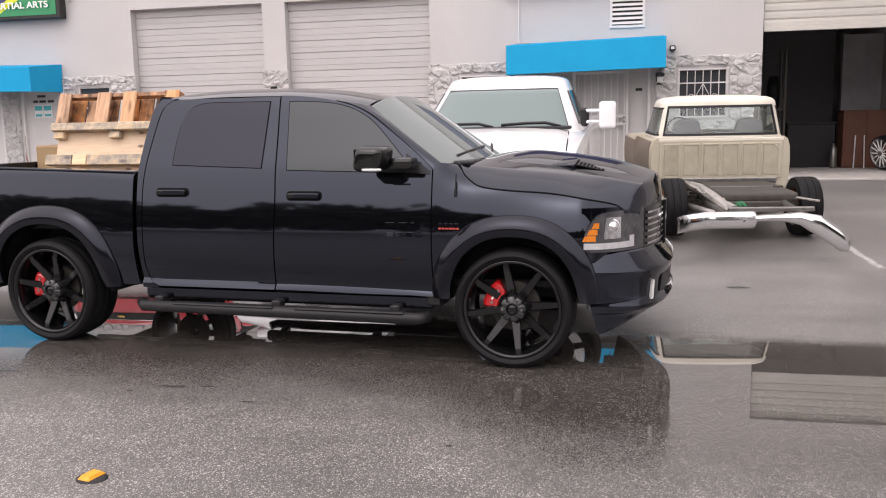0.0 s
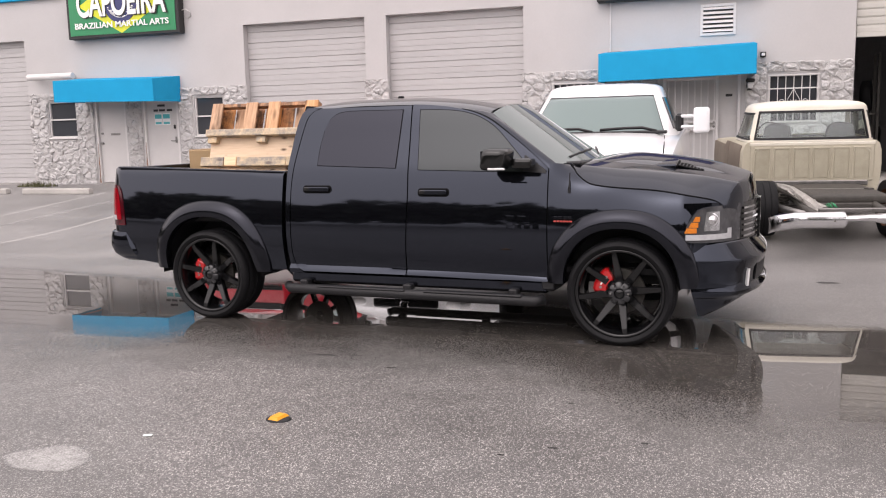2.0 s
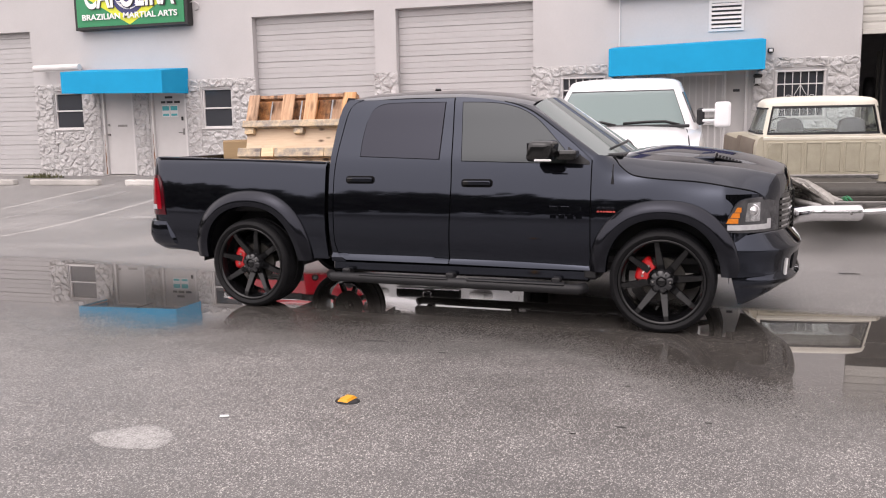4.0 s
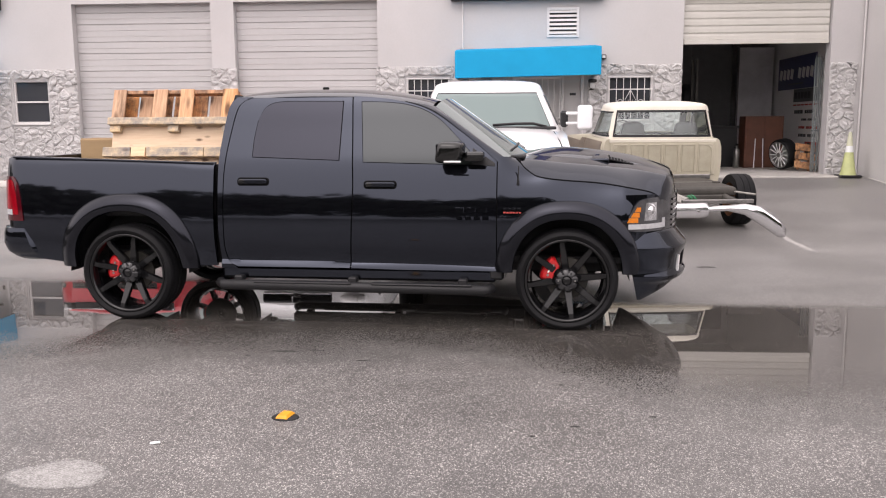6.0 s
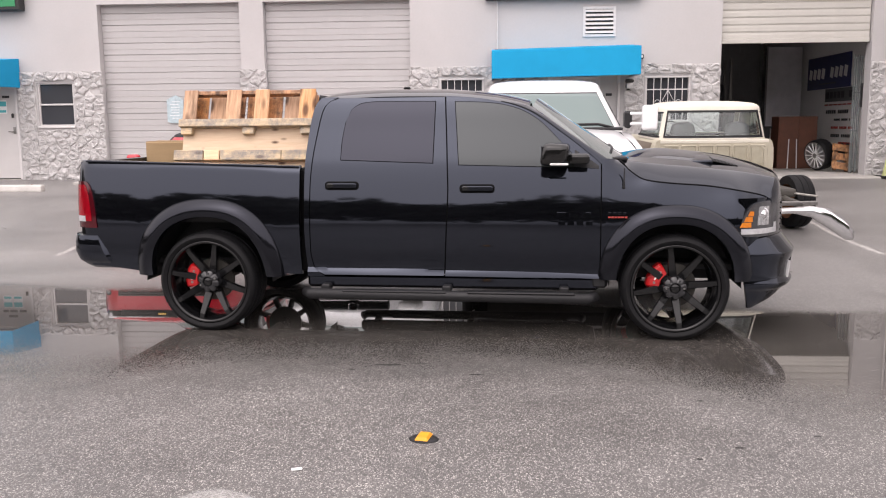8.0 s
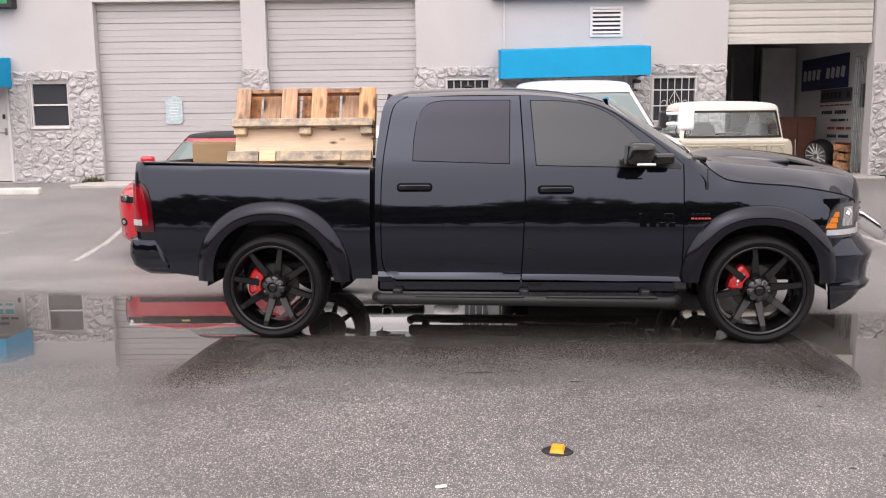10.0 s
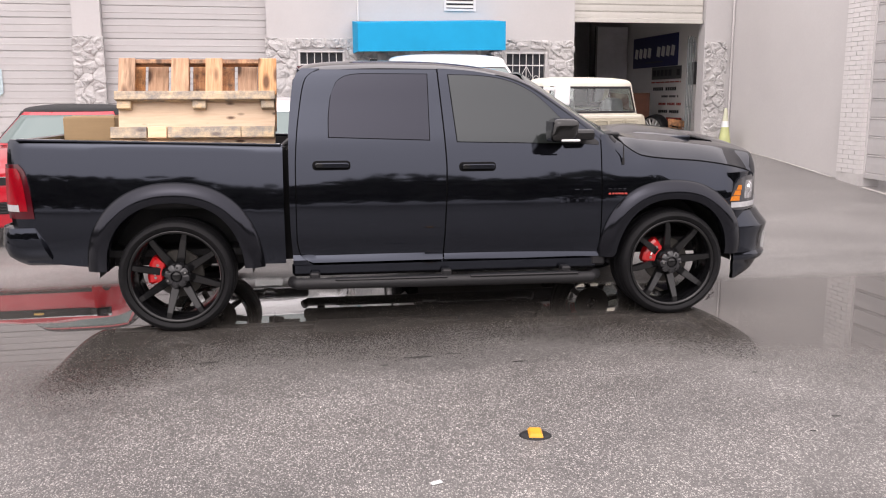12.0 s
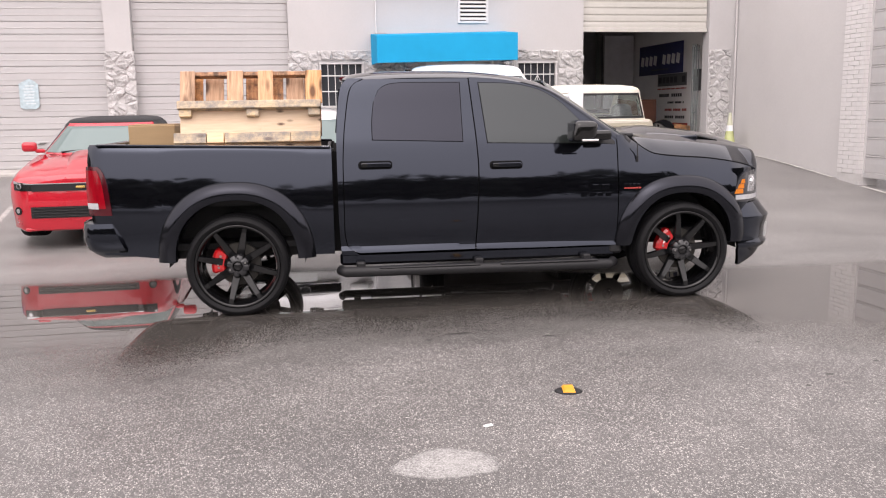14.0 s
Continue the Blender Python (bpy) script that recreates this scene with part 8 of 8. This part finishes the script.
def build_white_suv():
    t = thing("white_suv", pose(-3.45, 9.2, -0.05, 0, 2.2, -90), "white compact utility car with black grille", "car")
    def sec(x, ze, zc, hw):
        return half_section(x, [(hw * 0.86, 0.24), (hw * 0.97, 0.30), (hw, 0.44), (hw * 0.995, ze - 0.12), (hw * 0.96, ze - 0.06), (hw * 0.9, ze), (hw * 0.55, zc - 0.02), (hw * 0.25, zc), (0, zc)])
    st = [sec(0.0, 0.65, 0.67, 0.72), sec(-0.06, 0.68, 0.71, 0.81), sec(-0.25, 0.76, 0.80, 0.89), sec(-0.9, 0.95, 1.0, 0.91), sec(-1.2, 1.05, 1.09, 0.91), sec(-3.6, 1.08, 1.1, 0.91), sec(-4.4, 1.0, 1.05, 0.82)]
    shell("body", st, WHITE_PAINT, t, angle=45)
    c = Cabin(t, 1.03, 1.46, (-1.0, -1.85), (-4.3, -3.9), 0.86, 0.66, 4.0, 0.09)
    c.body(WHITE_PAINT, WHITE_PAINT)
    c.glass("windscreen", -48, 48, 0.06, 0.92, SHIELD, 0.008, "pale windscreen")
    for s in (-1, 1):
        c.glass("side_window", s * 58, s * 125, 0.08, 0.88, TINT, 0.008, "dark side window")
        part("headlamp", box((-0.06, s * 0.64, 0.58), (0.2, 0.34, 0.095), 0.04, Matrix.Rotation(radians(s * -24), 4, "Z"), 3), CLEAR_LENS, t, "clear swept headlamp", True)
        part("door_mirror", box((-1.35, s * 1.0, 1.12), (0.14, 0.18, 0.12), 0.04, seg=3), WHITE_PAINT, t, "white door mirror", True)
        part("fog_recess", box((-0.02, s * 0.66, 0.36), (0.1, 0.2, 0.09), 0.03), PLASTIC, t)
    part("grille", box((0.0, 0, 0.575), (0.07, 0.86, 0.13), 0.04, seg=3), GLOSS_PLASTIC, t, "gloss black grille")
    part("emblem", box((0.045, 0, 0.59), (0.016, 0.12, 0.09), 0.02), CHROME, t, "chrome emblem plate")
    part("grille_bar", box((0.03, 0, 0.515), (0.03, 0.84, 0.018), 0.008), CHROME, t)
    part("lower_grille", box((0.0, 0, 0.31), (0.08, 0.9, 0.11), 0.03), PLASTIC, t, "black lower grille")
    part("number_plate", box((0.05, 0, 0.425), (0.01, 0.30, 0.12), 0.006), PAPER, t, "blank pale plate")
    for x in (-0.85, -3.5):
        for s in (-1, 1):
            road_wheel(t, x, s * 0.90, 0.34, 0.22)
    return t


build_white_pickup()
build_cream_pickup()
build_red_convertible()
build_white_suv()

# ---------------------------------------------------------------- inside the open bay


def bay_poster():
    p = thing("wall_banner", pose(6.03, 20.0, 2.36), "navy banner with a pale stripe on the inner wall", "banner")
    part("sheet", box((0, 0, 0.38), (0.02, 2.55, 0.76), 0.004), SIGN_BLUE, p)
    for k in range(9):
        y = 1.05 - k * 0.26
        if k == 4:
            continue
        part("pale_mark", box((-0.014, y, 0.36), (0.008, 0.17, 0.24), 0.002, Matrix.Rotation(radians(12), 4, "X")), SIGN_WHITE, p)
    part("pale_rule", box((-0.014, 0, 0.12), (0.008, 1.0, 0.03), 0), SEAT_GREY, p)
    w = thing("wall_lettering", pose(6.03, 19.3, 0.7), "rows of painted lettering on the inner wall", "lettering")
    part("dark_strip", box((-0.004, 0.0, 1.50), (0.006, 1.6, 0.30), 0), SEAT_GREY, w, "wide grey heading block")
    rows = ((1.50, 1.5, 0.24, INK), (1.28, 1.6, 0.05, RED_INK), (1.12, 1.4, 0.13, INK), (0.94, 0.9, 0.08, INK), (0.76, 1.2, 0.09, RED_INK), (0.58, 1.2, 0.11, INK))
    for z, ln, h, mat_ in rows:
        n = max(4, int(ln / (h * 0.85)))
        for k in range(n):
            if k % 6 == 5:
                continue
            part("text_bar", box((-0.009, ln / 2 - (k + 0.5) * ln / n - (0.25 if z < 1 else 0), z), (0.006, ln / n * 0.72, h * 0.62), 0), mat_, w)
    for k in range(2):
        part("round_mark", tube((-0.01, -0.35 - k * 0.3, 0.22), (0, -0.35 - k * 0.3, 0.22), 0.2, n=24), INK, w)
    part("red_panel", box((-0.004, -0.5, 0.24), (0.006, 0.8, 0.40), 0), RED_INK, w)
    q = thing("wall_notice", pose(6.03, 17.9, 1.9), "small grey notice on the inner wall", "notice")
    part("sheet", box((0, 0, 0.25), (0.015, 0.5, 0.5), 0.002), SEAT_GREY, q)
    return p


bay_poster()
gate = thing("folding_gate", pose(5.385, 16.9, FLOOR), "folded grey steel lattice gate beside the opening", "gate")
for k in range(9):
    part("bar", box((0.017 * k - 0.03, 0.035 * (k % 2), 1.14 + 0.03 * ((k * 5) % 3)), (0.014, 0.02, 2.28), 0.003, Matrix.Rotation(radians(0.5 * ((k % 3) - 1)), 4, "Y")), GATE_GREY, gate)
for z in (0.12, 0.85, 1.6, 2.2):
    part("hinge_strip", box((0.038, 0.018, z), (0.16, 0.008, 0.02), 0.002), GATE_GREY, gate)
ty = thing("loose_wheel", pose(5.0, 17.75, FLOOR + 0.33, 10, 0, -66), "tyre on a multi-spoke silver wheel leaning upright", "wheel")
v, f = lathe([(0.275, 0.0), (0.295, -0.015), (0.315, 0.0), (0.325, 0.05), (0.325, 0.2), (0.31, 0.24), (0.24, 0.24)], 36)
mesh_object("tyre", v, f, RUBBER, ty, True)
v, f = lathe([(0.285, -0.012), (0.27, -0.016), (0.255, 0.03), (0.25, 0.2)], 36)
rim = mesh_object("rim", v, f, STEEL, ty, True, "silver rim")
for k in range(14):
    sp = part("spoke", box((0.145, 0.0, 0), (0.24, 0.02, 0.018), 0.003), CLEAR_LENS, rim)
    sp.rotation_euler = (0, 2 * math.pi * k / 14, 0)
part("hub", tube((0, -0.02, 0), (0, 0.05, 0), 0.05), STEEL, rim)
pb = thing("small_pallet", pose(5.40, 17.35, FLOOR + 0.03, -14, 8, 8), "small worn wooden pallet leaning in the bay", "pallet", "pallets")
for k in range(3):
    box_part("board", (0, 0, 0.10 + k * 0.19), (0.44, 0.03, 0.145), STAIN_WOOD, pb, 0.004)
for s in (-1, 1):
    box_part("post", (s * 0.13, 0.05, 0.28), (0.06, 0.06, 0.54), STAIN_WOOD, pb, 0.004)
cr = thing("brown_cabinet", pose(5.0, 19.1, FLOOR), "red-brown plywood cabinet standing in the bay", "cabinet")
box_part("carcass", (0, 0, 0.58), (0.85, 0.5, 1.16), CRATE, cr, 0.008)
box_part("door", (-0.2, -0.262, 0.58), (0.38, 0.02, 1.08), CRATE, cr, 0.004)
box_part("door", (0.21, -0.262, 0.58), (0.38, 0.02, 1.08), CRATE, cr, 0.004)
bp = thing("grey_partition", pose(5.55, 21.6, FLOOR), "pale grey partition board deep in the bay", "partition")
box_part("board", (0, 0, 1.45), (0.86, 0.06, 2.9), SHADE, bp, 0.004)
box_part("frame", (-0.45, 0, 1.45), (0.05, 0.08, 2.94), SEAT_GREY, bp, 0.004)
# dark panels added so the bay's left depth reads as shade
dp = thing("bay_gloom_panels", pose(3.5, 21.9, FLOOR), "added dark panels standing in for gloom deep in the bay", "screen")
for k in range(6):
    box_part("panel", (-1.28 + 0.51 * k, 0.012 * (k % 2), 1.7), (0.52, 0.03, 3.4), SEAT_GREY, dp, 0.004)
rk = thing("tyre_rack", pose(2.75, 18.6, FLOOR), "dark steel rack stacked with tyres", "rack")
for sx in (-0.6, 0.6):
    for sy in (-0.25, 0.25):
        box_part("post", (sx, sy, 1.2), (0.05, 0.05, 2.4), GREASE, rk)
for z in (0.1, 1.2):
    box_part("shelf", (0, 0, z), (1.25, 0.55, 0.04), GREASE, rk)
for k in range(3):
    for z in (0.45, 1.55):
        v, f = lathe([(0.2, 0.0), (0.26, -0.01), (0.32, 0.02), (0.325, 0.1), (0.32, 0.18), (0.26, 0.21), (0.2, 0.2)], 28)
        o = mesh_object("tyre", [(x, y - 0.1, zz) for x, y, zz in v], f, RUBBER, rk, True)
        o.matrix_basis = pose(-0.42 + 0.42 * k, 0, z, 0, 0, 78)
bn = thing("work_bench", pose(4.05, 19.5, FLOOR), "dark closed work bench", "bench")
box_part("top", (0, 0, 0.92), (1.0, 0.6, 0.05), PLASTIC, bn)
box_part("carcass", (0, 0.02, 0.45), (0.94, 0.52, 0.9), PLASTIC, bn, 0.01)
for x, z, lean in ((4.78, 0.66, 2), (4.98, 0.66, -1)):
    r = thing("metal_rod", pose(x, 18.78, FLOOR, -3, lean, 0), "thin pale metal rod leaning on the cabinet", "rod", "rods by the cabinet")
    part("bar", tube((0, 0, 0), (0, 0, z), 0.012, n=8), CLEAR_LENS, r)
gb = thing("gas_bottle", pose(4.42, 18.9, FLOOR), "small grey metal bottle on the bay floor", "bottle")
v, f = lathe([(0.0, 0.0), (0.07, 0.0), (0.075, 0.02), (0.075, 0.36), (0.06, 0.42), (0.025, 0.45), (0.025, 0.50), (0.0, 0.50)], 20, "z")
mesh_object("shell", v, f, STEEL, gb, True)
part("valve", box((0, 0, 0.52), (0.05, 0.03, 0.04), 0.006), SEAL, gb)


# ---------------------------------------------------------------- trees behind the yard, mirrored in the paint
def tree_line():
    rnd = random.Random(8)
    verts, faces = [], []

    def card(p, r):
        a, b = rnd.uniform(0, 6.28), rnd.uniform(-0.9, 0.9)
        u = Vector((math.cos(a), math.sin(a), b * 0.5)).normalized() * r
        w = Vector((-math.sin(a) * b, math.cos(a) * b, 1)).normalized() * r * rnd.uniform(0.5, 0.9)
        i = len(verts)
        verts.extend([p - u, p - w, p + u, p + w])
        faces.append((i, i + 1, i + 2, i + 3))
    x = -80.0
    while x < 80:
        swell = 0.5 + 0.5 * noise.noise((x * 0.16, 0.4, 2.0)) + 0.5 * noise.noise((x * 0.5, 1.4, 5.0))
        h, r, y = 4.5 + 2.6 * swell + rnd.uniform(-0.3, 0.3), rnd.uniform(1.6, 2.6), rnd.uniform(-19, -16)
        for _ in range(440):
            d = Vector((rnd.gauss(0, 1), rnd.gauss(0, 1), rnd.gauss(0, 1))).normalized() * rnd.random() ** 0.4
            card(Vector((x + d.x * r * 1.25, y + d.y * r, h * 0.54 + d.z * h * 0.46)), rnd.uniform(0.25, 0.55))
        x += rnd.uniform(1.4, 2.6)
    # unseen west row, added to darken what the wheel-arch flares mirror
    y = -17.0
    while y < 14:
        h, r = rnd.uniform(4.8, 7.0), rnd.uniform(1.8, 2.6)
        for _ in range(300):
            d = Vector((rnd.gauss(0, 1), rnd.gauss(0, 1), rnd.gauss(0, 1))).normalized() * rnd.random() ** 0.4
            card(Vector((-40 + d.x * r, y + d.y * r * 1.25, h * 0.54 + d.z * h * 0.46)), rnd.uniform(0.3, 0.6))
        y += rnd.uniform(1.6, 2.8)
    ob = mesh_object("far_trees", verts, faces, LEAF)
    return tagged(ob, "dark leafy tree line far across the yard, plus an added west row", "trees", kind="stuff")


tree_line()
build_veneers()
